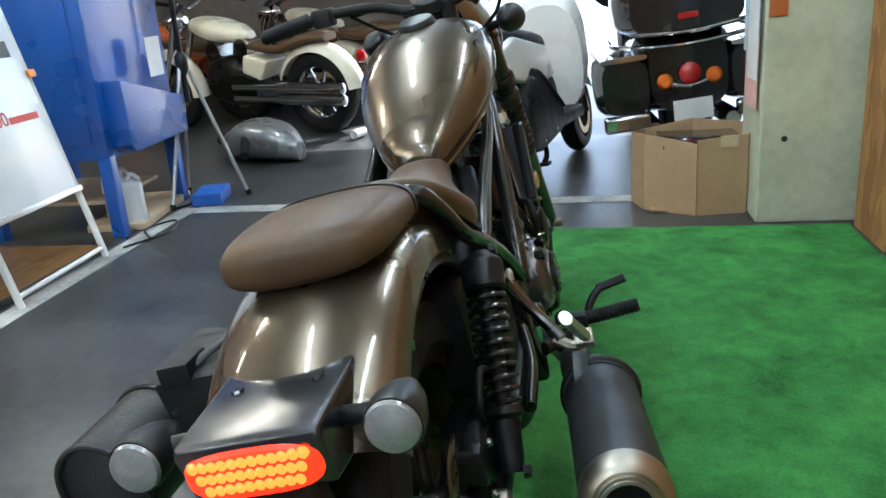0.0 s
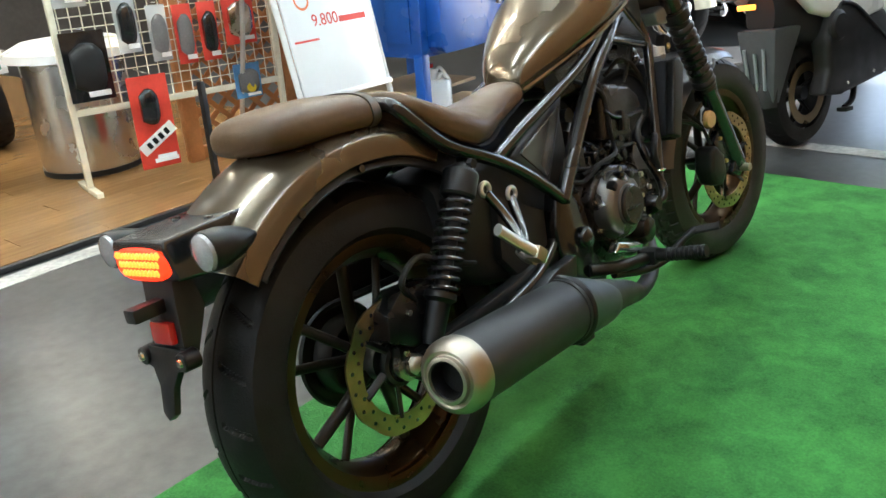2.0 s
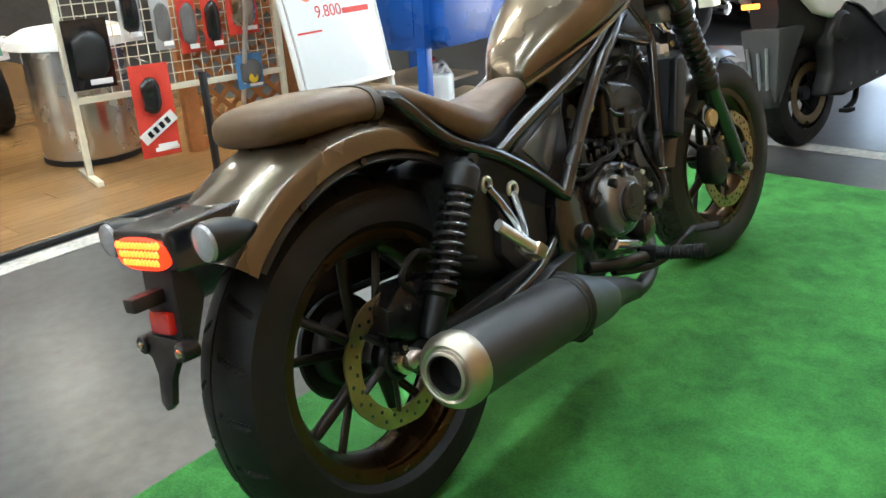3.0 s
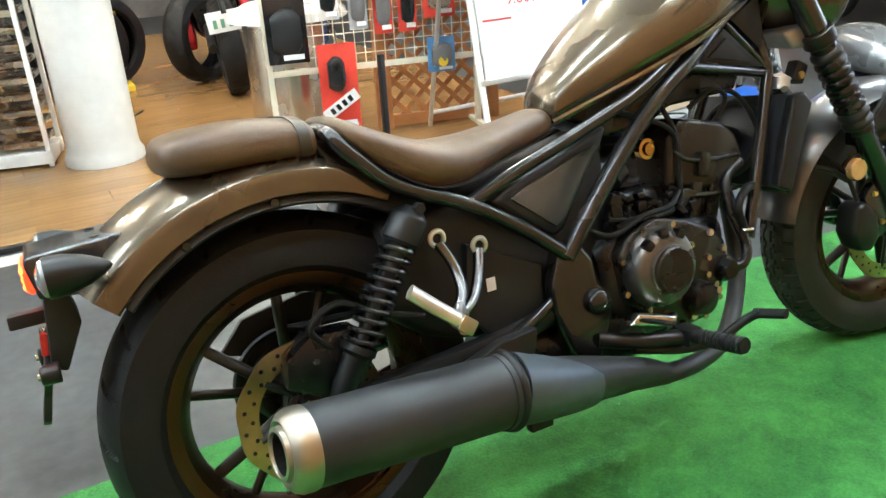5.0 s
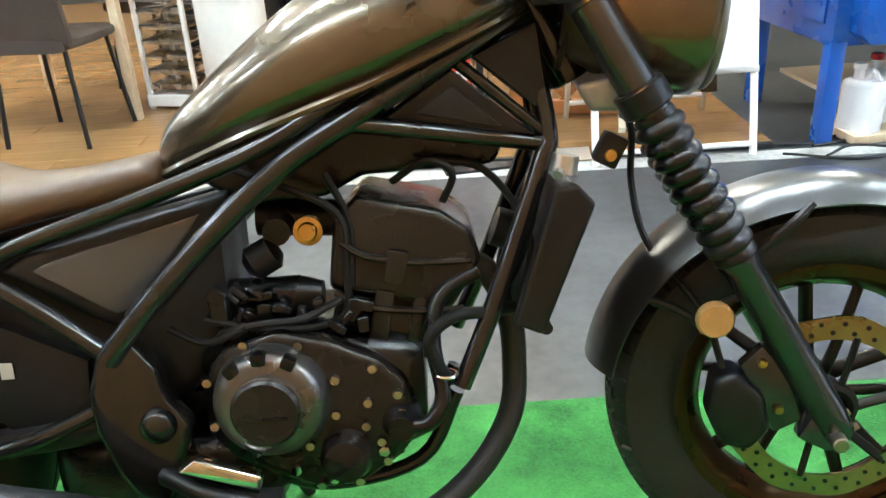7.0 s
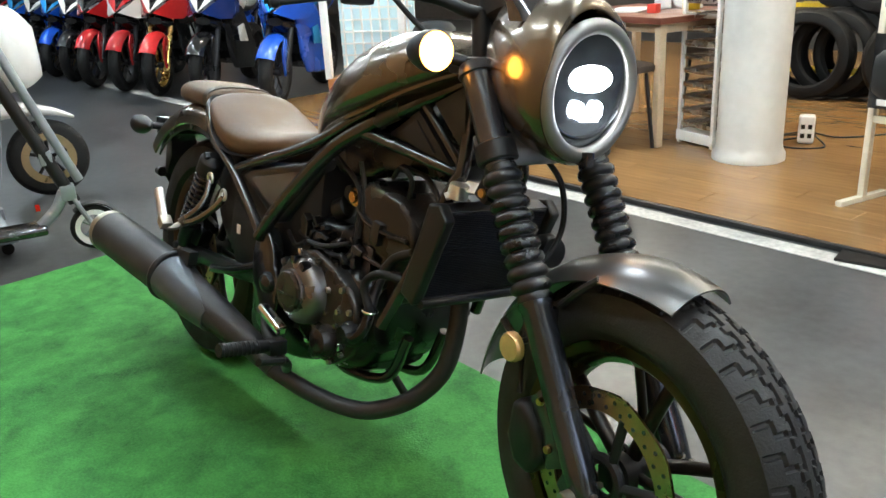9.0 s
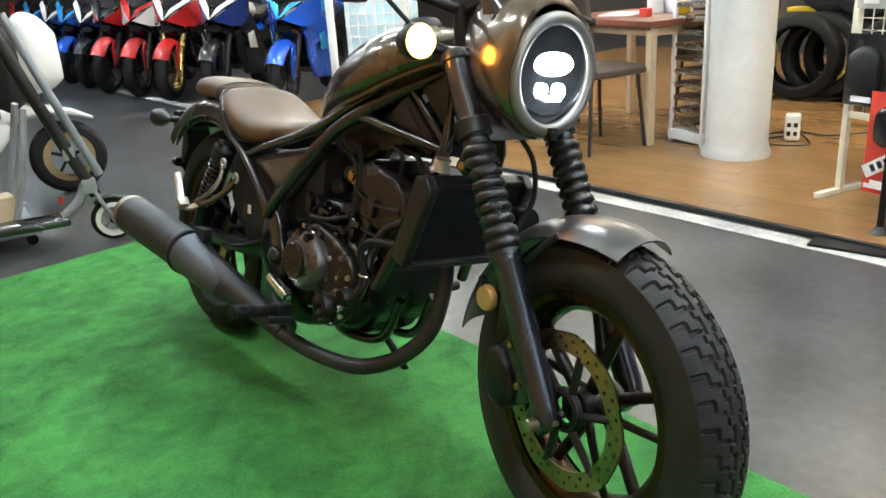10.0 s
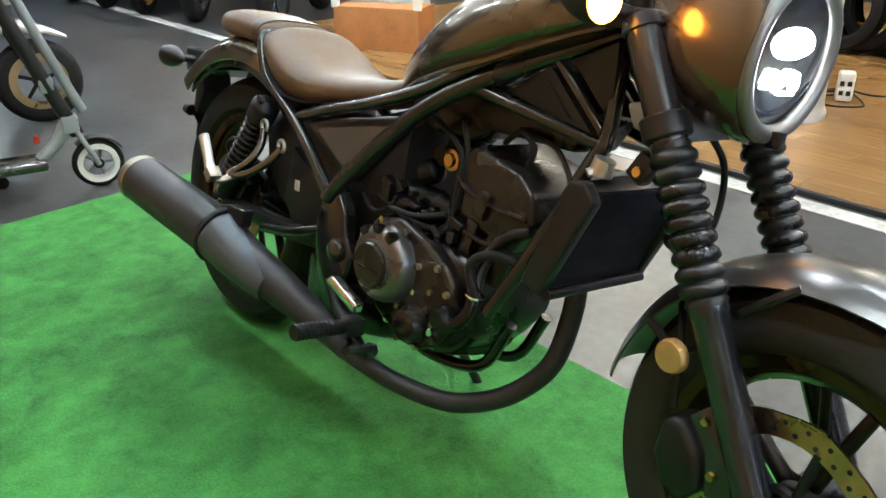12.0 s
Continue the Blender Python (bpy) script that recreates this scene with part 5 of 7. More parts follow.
for pts in ([(1.03, -0.20, 1.07), (1.10, -0.16, 1.0), (1.15, -0.07, 0.93), (1.13, -0.05, 0.85)], [(1.03, 0.20, 1.07), (1.12, 0.17, 1.02), (1.17, 0.09, 0.95), (1.13, 0.06, 0.84)], [(1.03, 0.19, 1.06), (1.14, 0.12, 1.06), (1.16, 0.06, 0.98)]):
    part("control_cable", turned(tube(pts, 0.005, 8, 8), STEER), RUBBER, bar)

# ---- other vehicles ----
def small_wheel(parent, cx, R, w, rim_mat, rim_r, ns=6, disc=True, y=0.0):
    hub = part("wheel", cyl((cx, y - w * 0.8, R), (cx, y + w * 0.8, R), 0.03, 0.03, 16), SATIN, parent, "wheel with black tyre")
    me = TYRES.get((R, w, rim_r))
    if me is None:
        me = tyre_mesh(R, w, plain_tread, 160, 20, rim_r)
        me.materials.append(RUBBER)
        TYRES[(R, w, rim_r)] = me
    t = new("tyre", me)
    t.parent = hub
    t.location = (cx, y, R)
    part("rim", torus((cx, y, R), (0, 1, 0), rim_r - 0.004, 0.013, 40, 8, None, w * 0.7 / 0.013), rim_mat, hub)
    for i in range(ns):
        a = 2 * math.pi * i / ns + 0.3
        part("spoke", tube([(cx + 0.02 * math.cos(a), y, R + 0.02 * math.sin(a)), (cx + rim_r * math.cos(a), y, R + rim_r * math.sin(a))], 0.011, 6, 1, None, 0.8), rim_mat, hub)
    if disc:
        part("brake_disc", lathe((cx, y - w * 0.95, R), (cx, y - w * 0.95 - 0.004, R), [(0, 0.10), (0, 0.14), (1, 0.14), (1, 0.10)], 32, None, False), DISC, hub)
    return hub


TYRES = {}


def shell(pts, core, thick, bulge):
    """A bent panel through the points, thickened towards the core and domed away from it."""
    bm = bmesh.new()
    P, c = [Vector(p) for p in pts], Vector(core)
    mid = sum(P, Vector()) / len(P)
    n = (mid - c).normalized()
    outer = [bm.verts.new(p) for p in P]
    ring = [bm.verts.new(p.lerp(mid, 0.35) + n * bulge * 0.8) for p in P]
    inner = [bm.verts.new(p - n * thick) for p in P]
    top, low = bm.verts.new(mid + n * bulge), bm.verts.new(mid - n * thick)
    for k in range(len(P)):
        q = (k + 1) % len(P)
        bm.faces.new((outer[k], outer[q], ring[q], ring[k]))
        bm.faces.new((ring[k], ring[q], top))
        bm.faces.new((inner[q], inner[k], low))
        bm.faces.new((outer[q], outer[k], inner[k], inner[q]))
    bmesh.ops.recalc_face_normals(bm, faces=bm.faces)
    return bm


def sport_bike(paint, paint2, label, rim=SATIN, fender=None, group="row of sport motorcycles", side=None):
    e = empty("sport_motorcycle")
    tagged(e, label, "motorcycle", group)
    small_wheel(e, 0.0, 0.30, 0.075, rim, 0.21, 5)
    small_wheel(e, 1.37, 0.30, 0.058, rim, 0.21, 5)
    FDs = Vector((0.22, 0, -0.62)).normalized()
    for s in (-1, 1):
        t = Vector((1.15, s * 0.10, 0.92))
        part("fork_leg", cyl(t, t + FDs * 0.64, 0.026, 0.022, 16), GOLD if rim is GOLD else SATIN, e)
        part("mirror", merge(loft([(1.24, s * 0.32, 1.12, 0.05, 0.022, 0.022, 2.4), (1.30, s * 0.33, 1.12, 0.06, 0.028, 0.028, 2.4), (1.34, s * 0.33, 1.12, 0.03, 0.012, 0.012, 2.2)], 16, None, 2), tube([(1.20, s * 0.16, 1.06), (1.27, s * 0.26, 1.10), (1.28, s * 0.30, 1.115)], 0.01, 8, 2)), SATIN, e)
        fl = prism([(0.52, 0.30), (0.62, 0.22), (1.02, 0.26), (1.12, 0.42), (1.20, 0.70), (1.30, 0.86), (1.12, 0.94), (0.92, 0.84), (0.70, 0.62), (0.56, 0.48)], s * 0.17, s * 0.235, 0.03, seg=3)
        for v in fl.verts:
            k = min(1, max(0, (v.co.x - 0.9) / 0.4))
            v.co.y *= 1 - 0.45 * k
        part("side_fairing", fl, side or paint, e, "glossy side fairing")
        part("air_scoop", prism([(0.80, 0.50), (1.02, 0.52), (1.08, 0.66), (0.92, 0.68)], s * 0.225, s * 0.238, 0.004), paint2, e)
        part("headlamp", shell([(1.455, s * 0.035, 0.850), (1.375, s * 0.115, 0.905), (1.345, s * 0.120, 0.890), (1.425, s * 0.045, 0.825)], (1.2, 0, 0.85), 0.012, 0.004), CLEAR_LENS, e, "narrow clear headlamp")
        part("nose_flank", shell([(1.470, s * 0.028, 0.800), (1.330, s * 0.150, 0.745), (1.180, s * 0.215, 0.740), (1.050, s * 0.245, 0.800), (1.060, s * 0.240, 0.990), (1.220, s * 0.200, 0.985), (1.390, s * 0.095, 0.870)], (1.1, 0, 0.86), 0.02, 0.016), paint, e, "glossy angular nose flank")
        part("nose_wing", shell([(1.500, s * 0.006, 0.815), (1.405, s * 0.095, 0.905), (1.230, s * 0.212, 1.005), (1.170, s * 0.205, 1.060), (1.260, s * 0.135, 1.000), (1.400, s * 0.045, 0.915)], (1.1, 0, 0.80), 0.022, 0.010), paint2, e, "pointed nose wing")
        part("winglet", shell([(1.290, s * 0.150, 0.700), (1.160, s * 0.215, 0.690), (1.040, s * 0.230, 0.600), (1.150, s * 0.170, 0.560)], (1.0, 0, 0.65), 0.015, 0.006), side or paint, e)
        part("grip", tube([(1.06, s * 0.22, 0.98), (1.02, s * 0.36, 0.96)], 0.017, 10, 1), RUBBER, e)
    part("nose_fairing", loft([(1.06, 0, 0.90, 0.19, 0.07, 0.15, 1.9), (1.20, 0, 0.88, 0.175, 0.08, 0.12, 1.9), (1.32, 0, 0.85, 0.12, 0.06, 0.08, 1.8), (1.41, 0, 0.825, 0.06, 0.04, 0.04, 1.7), (1.455, 0, 0.81, 0.02, 0.015, 0.015, 1.7)], 28), BLACK, e, "black front fairing core")
    part("lower_nose", loft([(1.24, 0, 0.70, 0.13, 0.06, 0.08, 2.4), (1.36, 0, 0.72, 0.07, 0.035, 0.035, 2.2)], 20), BLACK, e)
    part("windscreen", loft([(1.02, 0, 1.07, 0.11, 0.06, 0.02, 2.4), (1.14, 0, 1.00, 0.14, 0.07, 0.03, 2.4), (1.31, 0, 0.91, 0.09, 0.03, 0.03, 2.4)], 20), VISOR, e, "dark tinted screen")
    guard = arch(1.37, 0.30, [(0.086 * (-1 + j / 5), 0.330 - 0.050 * abs(-1 + j / 5) ** 2.6) for j in range(11)], 28, 128, 20, 0.004)
    for s in (-1, 1):
        prism([(1.325, 0.585), (1.385, 0.590), (1.435, 0.500), (1.415, 0.360), (1.375, 0.270), (1.345, 0.300), (1.350, 0.420), (1.310, 0.510)], s * 0.078, s * 0.098, 0.006, guard)
    part("front_mudguard", guard, fender or paint, e, "painted front mudguard with side blades")
    part("fuel_tank", loft([(0.44, 0, 0.80, 0.08, 0.03, 0.05, 2.4), (0.56, 0, 0.85, 0.14, 0.08, 0.09, 2.4), (0.75, 0, 0.88, 0.17, 0.11, 0.10, 2.4), (0.95, 0, 0.90, 0.14, 0.07, 0.08, 2.4), (1.04, 0, 0.92, 0.08, 0.03, 0.04, 2.4)], 24), paint2, e)
    part("seat", loft([(0.0, 0, 0.86, 0.09, 0.03, 0.03, 3), (0.14, 0, 0.83, 0.13, 0.04, 0.04, 3), (0.34, 0, 0.78, 0.13, 0.035, 0.04, 3), (0.47, 0, 0.80, 0.08, 0.03, 0.04, 3)], 20), PLASTIC, e, "black seat")
    part("tail_fairing", loft([(-0.28, 0, 0.92, 0.05, 0.03, 0.02, 2.4), (-0.15, 0, 0.89, 0.10, 0.04, 0.04, 2.6), (0.10, 0, 0.82, 0.13, 0.05, 0.06, 2.6), (0.36, 0, 0.74, 0.12, 0.05, 0.06, 2.6)], 20), paint, e)
    part("engine_block", loft([(0.48, 0, 0.46, 0.14, 0.12, 0.14, 4), (0.75, 0, 0.46, 0.16, 0.20, 0.20, 4), (1.0, 0, 0.50, 0.14, 0.18, 0.16, 4)], 20), ENGINE_BLACK, e)
    part("exhaust", lathe((-0.05, -0.17, 0.48), (0.40, -0.14, 0.34), [(0, 0.03), (0.02, 0.05), (0.6, 0.055), (1, 0.03)], 20), STEEL, e)
    part("swingarm", tube([(0.0, 0.1, 0.30), (0.45, 0.08, 0.38)], 0.03, 8, 1), SATIN, e)
    return e


def sport_at(e, x, y, h):
    """Stand a bike with its front wheel over (x, y), heading h degrees."""
    m = pose(x, y, 0, 0, 0, h) @ Matrix.Diagonal((0.95, 0.95, 0.95, 1)) @ Matrix.Translation((-1.37, 0, 0)) @ Matrix.Rotation(-0.10, 4, "X")
    return m


SKY = surface("sky_blue_paint", (0.03, 0.32, 0.75), 0.25, 0.2, 0.08, 4, coat=0.8)
sb_blue = sport_bike(RACEBLUE, SKY, "bright blue sport motorcycle with a pointed fairing", SATIN)
sb_blue.matrix_basis = sport_at(sb_blue, -3.85, 2.37, -50)
sb_navy = sport_bike(NAVY, WHITE, "navy blue and white sport motorcycle", SATIN, BLACK, side=BLACK)
sb_navy.matrix_basis = sport_at(sb_navy, -4.78, 2.18, -46)
sb_red = sport_bike(RED, WHITE, "red and white sport motorcycle with gold wheels", GOLD, side=BLACK)
sb_red.matrix_basis = sport_at(sb_red, -5.45, 2.02, -45)
sb_white = sport_bike(WHITE, RED, "white sport motorcycle with red mudguard", SATIN, RED, side=BLACK)
sb_white.matrix_basis = sport_at(sb_white, -6.08, 1.93, -44)
sb_red2 = sport_bike(RED, BLACK, "red sport motorcycle with dark wheels", SATIN, RED, side=BLACK)
sb_red2.matrix_basis = sport_at(sb_red2, -6.72, 1.84, -44)
for src, x, y in ((sb_navy, -7.4, 1.82), (sb_blue, -8.1, 1.82), (sb_navy, -8.8, 1.82), (sb_blue, -9.6, 1.82), (sb_white, -10.4, 1.82)):
    copy_thing(src, sport_at(src, x, y, -44))
for src, x, y in ((sb_navy, -6.3, 3.9), (sb_blue, -7.3, 3.9), (sb_white, -8.4, 3.9), (sb_red2, -9.5, 3.9)):
    copy_thing(src, sport_at(src, x, y, -40))


def cruiser(paint, label):
    e = empty("cruiser_motorcycle")
    tagged(e, label, "motorcycle")
    small_wheel(e, 0.0, 0.33, 0.08, CHROME, 0.21, 8)
    small_wheel(e, 1.62, 0.33, 0.065, CHROME, 0.21, 8)
    part("rear_fender", arch(0.0, 0.33, crown(0.11, 0.40, 0.33), 20, 175, 30), paint, e, "deep painted rear mudguard")
    part("front_fender", arch(1.62, 0.33, crown(0.10, 0.38, 0.31), 25, 185, 30), paint, e, "deep painted front mudguard")
    part("fuel_tank", loft([(0.62, 0, 0.80, 0.05, 0.03, 0.03, 2.4), (0.74, 0, 0.82, 0.13, 0.07, 0.08, 2.4), (0.95, 0, 0.86, 0.17, 0.09, 0.10, 2.4), (1.14, 0, 0.90, 0.13, 0.07, 0.08, 2.4), (1.24, 0, 0.91, 0.05, 0.03, 0.03, 2.4)], 28), paint, e, "teardrop tank")
    part("seat", loft([(-0.15, 0, 0.76, 0.09, 0.03, 0.03, 3), (0.05, 0, 0.76, 0.14, 0.04, 0.04, 3), (0.30, 0, 0.70, 0.16, 0.04, 0.05, 3), (0.60, 0, 0.72, 0.09, 0.04, 0.04, 3)], 24), LEATHER, e)
    part("side_panel", prism([(0.38, 0.60), (0.62, 0.66), (0.66, 0.52), (0.48, 0.45)], -0.16, 0.16, 0.02, seg=3), paint, e)
    part("engine_block", loft([(0.55, 0, 0.42, 0.15, 0.10, 0.16, 4), (0.80, 0, 0.45, 0.17, 0.20, 0.22, 4), (1.05, 0, 0.45, 0.14, 0.16, 0.16, 4)], 24), ENGINE_BLACK, e)
    for dx, tilt in ((0.72, 0.35), (0.95, -0.35)):
        cb = part("cylinder", box(dx, 0, 0.62, 0.10, 0.16, 0.16, 0.01, Matrix.Rotation(-tilt, 4, "Y")), SATIN, e)
        for k in range(7):
            part("cooling_fin", lathe((dx - math.sin(tilt) * (0.02 * k), -0.10, 0.56 + 0.025 * k), (dx - math.sin(tilt) * (0.02 * k), 0.10, 0.56 + 0.025 * k), [(0, 0.05), (0, 0.075), (1, 0.075), (1, 0.05)], 16), STEEL, cb)
    for z in (0.30, 0.39):
        part("exhaust", lathe((-0.35, -0.2, z), (0.75, -0.19, z + 0.02), [(0, 0.03), (0.01, 0.045), (0.55, 0.045), (0.6, 0.028), (1, 0.025)], 20), CHROME, e, "chrome exhaust")
        part("exhaust", lathe((-0.35, 0.2, z), (0.75, 0.19, z + 0.02), [(0, 0.03), (0.01, 0.045), (0.55, 0.045), (0.6, 0.028), (1, 0.025)], 20), CHROME, e)
    for s in (-1, 1):
        part("fork_leg", cyl((1.32, s * 0.11, 0.95), (1.62, s * 0.11, 0.33), 0.03, 0.026, 16), CHROME, e)
        part("grip", tube([(0.98, s * 0.42, 1.05), (1.02, s * 0.30, 1.08)], 0.02, 10, 1), RUBBER, e)
    part("handlebar", tube([(0.98, -0.42, 1.05), (1.15, -0.22, 1.12), (1.25, 0, 1.04), (1.15, 0.22, 1.12), (0.98, 0.42, 1.05)], 0.015, 10, 6), CHROME, e)
    part("headlamp", lathe((1.30, 0, 0.95), (1.47, 0, 0.93), [(0, 0.03), (0.3, 0.085), (0.9, 0.10), (1, 0.08)], 24), CHROME, e)
    part("tail_lamp", lathe((-0.40, 0, 0.60), (-0.45, 0, 0.60), [(0, 0.05), (0.7, 0.05), (1, 0.03)], 16), RED_LENS, e)
    return e


cream = cruiser(CREAM, "cream and black cruiser motorcycle with chrome pipes")
cream.matrix_basis = pose(5.35, 1.88, 0, 0, 0, 72) @ Matrix.Rotation(-0.08, 4, "X")
copy_thing(cream, pose(6.45, 1.45, 0, 0, 0, 70) @ Matrix.Rotation(-0.08, 4, "X"))
redcru = cruiser(RED, "red cruiser motorcycle standing at the back")
redcru.matrix_basis = pose(6.75, 1.7, 0, 0, 0, 66) @ Matrix.Rotation(-0.08, 4, "X")
orangecru = cruiser(surface("orange_paint", (0.55, 0.12, 0.02), 0.3, 0.0, 0.1, 4, coat=0.6), "orange cruiser motorcycle beside the wall")
orangecru.matrix_basis = pose(6.2, 2.9, 0, 0, 0, 80) @ Matrix.Rotation(-0.08, 4, "X")


def scooter():
    e = empty("scooter")
    tagged(e, "dark grey scooter with white side panels", "scooter")
    small_wheel(e, 0.0, 0.245, 0.062, SATIN, 0.165, 6)
    small_wheel(e, 1.30, 0.245, 0.055, SATIN, 0.165, 6)
    part("rear_guard", arch(0.0, 0.245, crown(0.075, 0.29, 0.25), 60, 185, 20), PLASTIC, e)
    flap = prism([(-0.30, 0.56), (-0.10, 0.56), (-0.16, 0.42), (-0.22, 0.235), (-0.265, 0.235)], -0.105, 0.085, 0.012)
    for v in flap.verts:
        v.co.y *= 0.62 + 0.38 * min(1, max(0, (v.co.z - 0.23) / 0.3))
    flap = part("flap", flap, DARKGREY, e, "dark grey plastic mud flap")
    for y, z0, z1 in ((-0.045, 0.30, 0.48), (0.0, 0.27, 0.46), (0.05, 0.27, 0.48)):
        part("flap_rib", tube([(-0.274 - 0.14 * (z0 - 0.26), y * 0.8, z0), (-0.276 - 0.11 * (z1 - 0.26), y, z1)], 0.007, 8, 1), GREYPAINT, flap, "light grey raised rib")
    part("engine_case", loft([(-0.06, 0.11, 0.25, 0.04, 0.06, 0.06, 3), (0.10, 0.11, 0.27, 0.055, 0.09, 0.08, 3), (0.42, 0.10, 0.27, 0.05, 0.08, 0.07, 3)], 20), ENGINE_BLACK, e)
    part("muffler", lathe((-0.20, 0.17, 0.36), (0.26, 0.16, 0.30), [(0, 0.03), (0.03, 0.055), (0.8, 0.06), (1, 0.03)], 20), MUFFLER, e)
    case = part("belt_case", prism([(0.00, 0.34), (-0.02, 0.46), (0.01, 0.57), (0.09, 0.635), (0.17, 0.63), (0.33, 0.53), (0.52, 0.40), (0.56, 0.32), (0.46, 0.26), (0.10, 0.22), (-0.05, 0.24)], -0.175, -0.085, 0.03, seg=4), PLASTIC, e, "large black air cleaner and belt case")
    part("case_cap", lathe((0.06, -0.165, 0.53), (0.06, -0.192, 0.53), [(0, 0.070), (0.5, 0.068), (1, 0.052)], 28), PLASTIC, case)
    part("case_rib", tube([(0.10, -0.172, 0.625), (0.20, -0.176, 0.60), (0.36, -0.176, 0.50), (0.53, -0.174, 0.385)], 0.008, 8, 6), PLASTIC, case)
    for p in ((0.14, -0.174, 0.27), (0.36, -0.174, 0.29), (0.50, -0.174, 0.34)):
        part("case_bolt", bolts([p], 0.009), STEEL, case)
    part("centre_stand", merge(tube([(0.33, -0.10, 0.26), (0.26, -0.13, 0.18), (0.17, -0.14, 0.15)], 0.014, 8, 4), box(0.17, -0.145, 0.145, 0.06, 0.05, 0.02, 0.006)), SATIN, e)
    part("under_body", loft([(-0.25, 0, 0.62, 0.07, 0.08, 0.08, 3), (0.0, 0, 0.58, 0.13, 0.12, 0.14, 3), (0.35, 0, 0.52, 0.15, 0.16, 0.18, 3), (0.55, 0, 0.45, 0.14, 0.14, 0.18, 3)], 24), PLASTIC, e)
    for s in (-1, 1):
        part("side_panel", prism([(-0.30, 0.74), (-0.05, 0.80), (0.40, 0.72), (0.48, 0.56), (0.22, 0.52), (-0.10, 0.60)], s * 0.12, s * 0.165, 0.02, seg=3), WHITE, e, "white side panel")
        part("grip", tube([(1.05, s * 0.20, 1.03), (1.0, s * 0.35, 1.02)], 0.017, 8, 1), RUBBER, e)
        part("mirror", merge(lathe((1.04, s * 0.33, 1.24), (1.055, s * 0.33, 1.24), [(0, 0.055), (0.6, 0.06), (1, 0.04)], 18), tube([(1.06, s * 0.22, 1.04), (1.07, s * 0.30, 1.16), (1.055, s * 0.33, 1.22)], 0.006, 6, 2)), SATIN, e)
        part("rear_indicator", loft([(-0.35, s * 0.12, 0.72, 0.03, 0.025, 0.025, 2.4), (-0.27, s * 0.13, 0.72, 0.045, 0.035, 0.035, 2.4)], 14, None, 2), CLEAR_LENS, e)
        part("fork_leg", cyl((1.15, s * 0.075, 0.62), (1.30, s * 0.075, 0.245), 0.022, 0.02, 12), STEEL, e)
    part("tail_lamp", loft([(-0.36, 0, 0.735, 0.07, 0.022, 0.022, 3), (-0.33, 0, 0.735, 0.075, 0.026, 0.026, 3)], 16, None, 2), TAIL_RED, e, "lit red tail lamp")
    part("lower_lamp", box(-0.345, 0, 0.66, 0.02, 0.08, 0.022, 0.004), AMBER_LIT, e, "small orange lamp")
    part("seat", loft([(-0.28, 0, 0.80, 0.09, 0.03, 0.03, 3), (0.0, 0, 0.80, 0.14, 0.05, 0.04, 3), (0.35, 0, 0.76, 0.15, 0.04, 0.04, 3), (0.58, 0, 0.72, 0.10, 0.03, 0.04, 3)], 20), PLASTIC, e)
    part("floorboard", loft([(0.50, 0, 0.30, 0.15, 0.04, 0.05, 4), (0.95, 0, 0.30, 0.16, 0.04, 0.05, 4)], 20), PLASTIC, e)
    ap = loft([(0.92, 0, 0.62, 0.20, 0.30, 0.32, 2.6), (1.02, 0, 0.66, 0.21, 0.34, 0.30, 2.6), (1.14, 0, 0.74, 0.16, 0.26, 0.22, 2.4), (1.24, 0, 0.80, 0.07, 0.12, 0.12, 2.2)], 28)
    part("apron", ap, WHITE, e, "white front apron")
    part("front_mudguard", arch(1.30, 0.245, crown(0.075, 0.285, 0.24), 30, 150, 18), WHITE, e)
    part("handle_cover", loft([(0.98, 0, 1.02, 0.16, 0.04, 0.05, 2.6), (1.08, 0, 1.03, 0.18, 0.05, 0.05, 2.6), (1.16, 0, 1.01, 0.07, 0.03, 0.03, 2.4)], 20), PLASTIC, e)
    return e


sc = scooter()
sc.matrix_basis = pose(2.96, 0.19, 0, 0, 0, -15) @ Matrix.Rotation(-0.12, 4, "X")


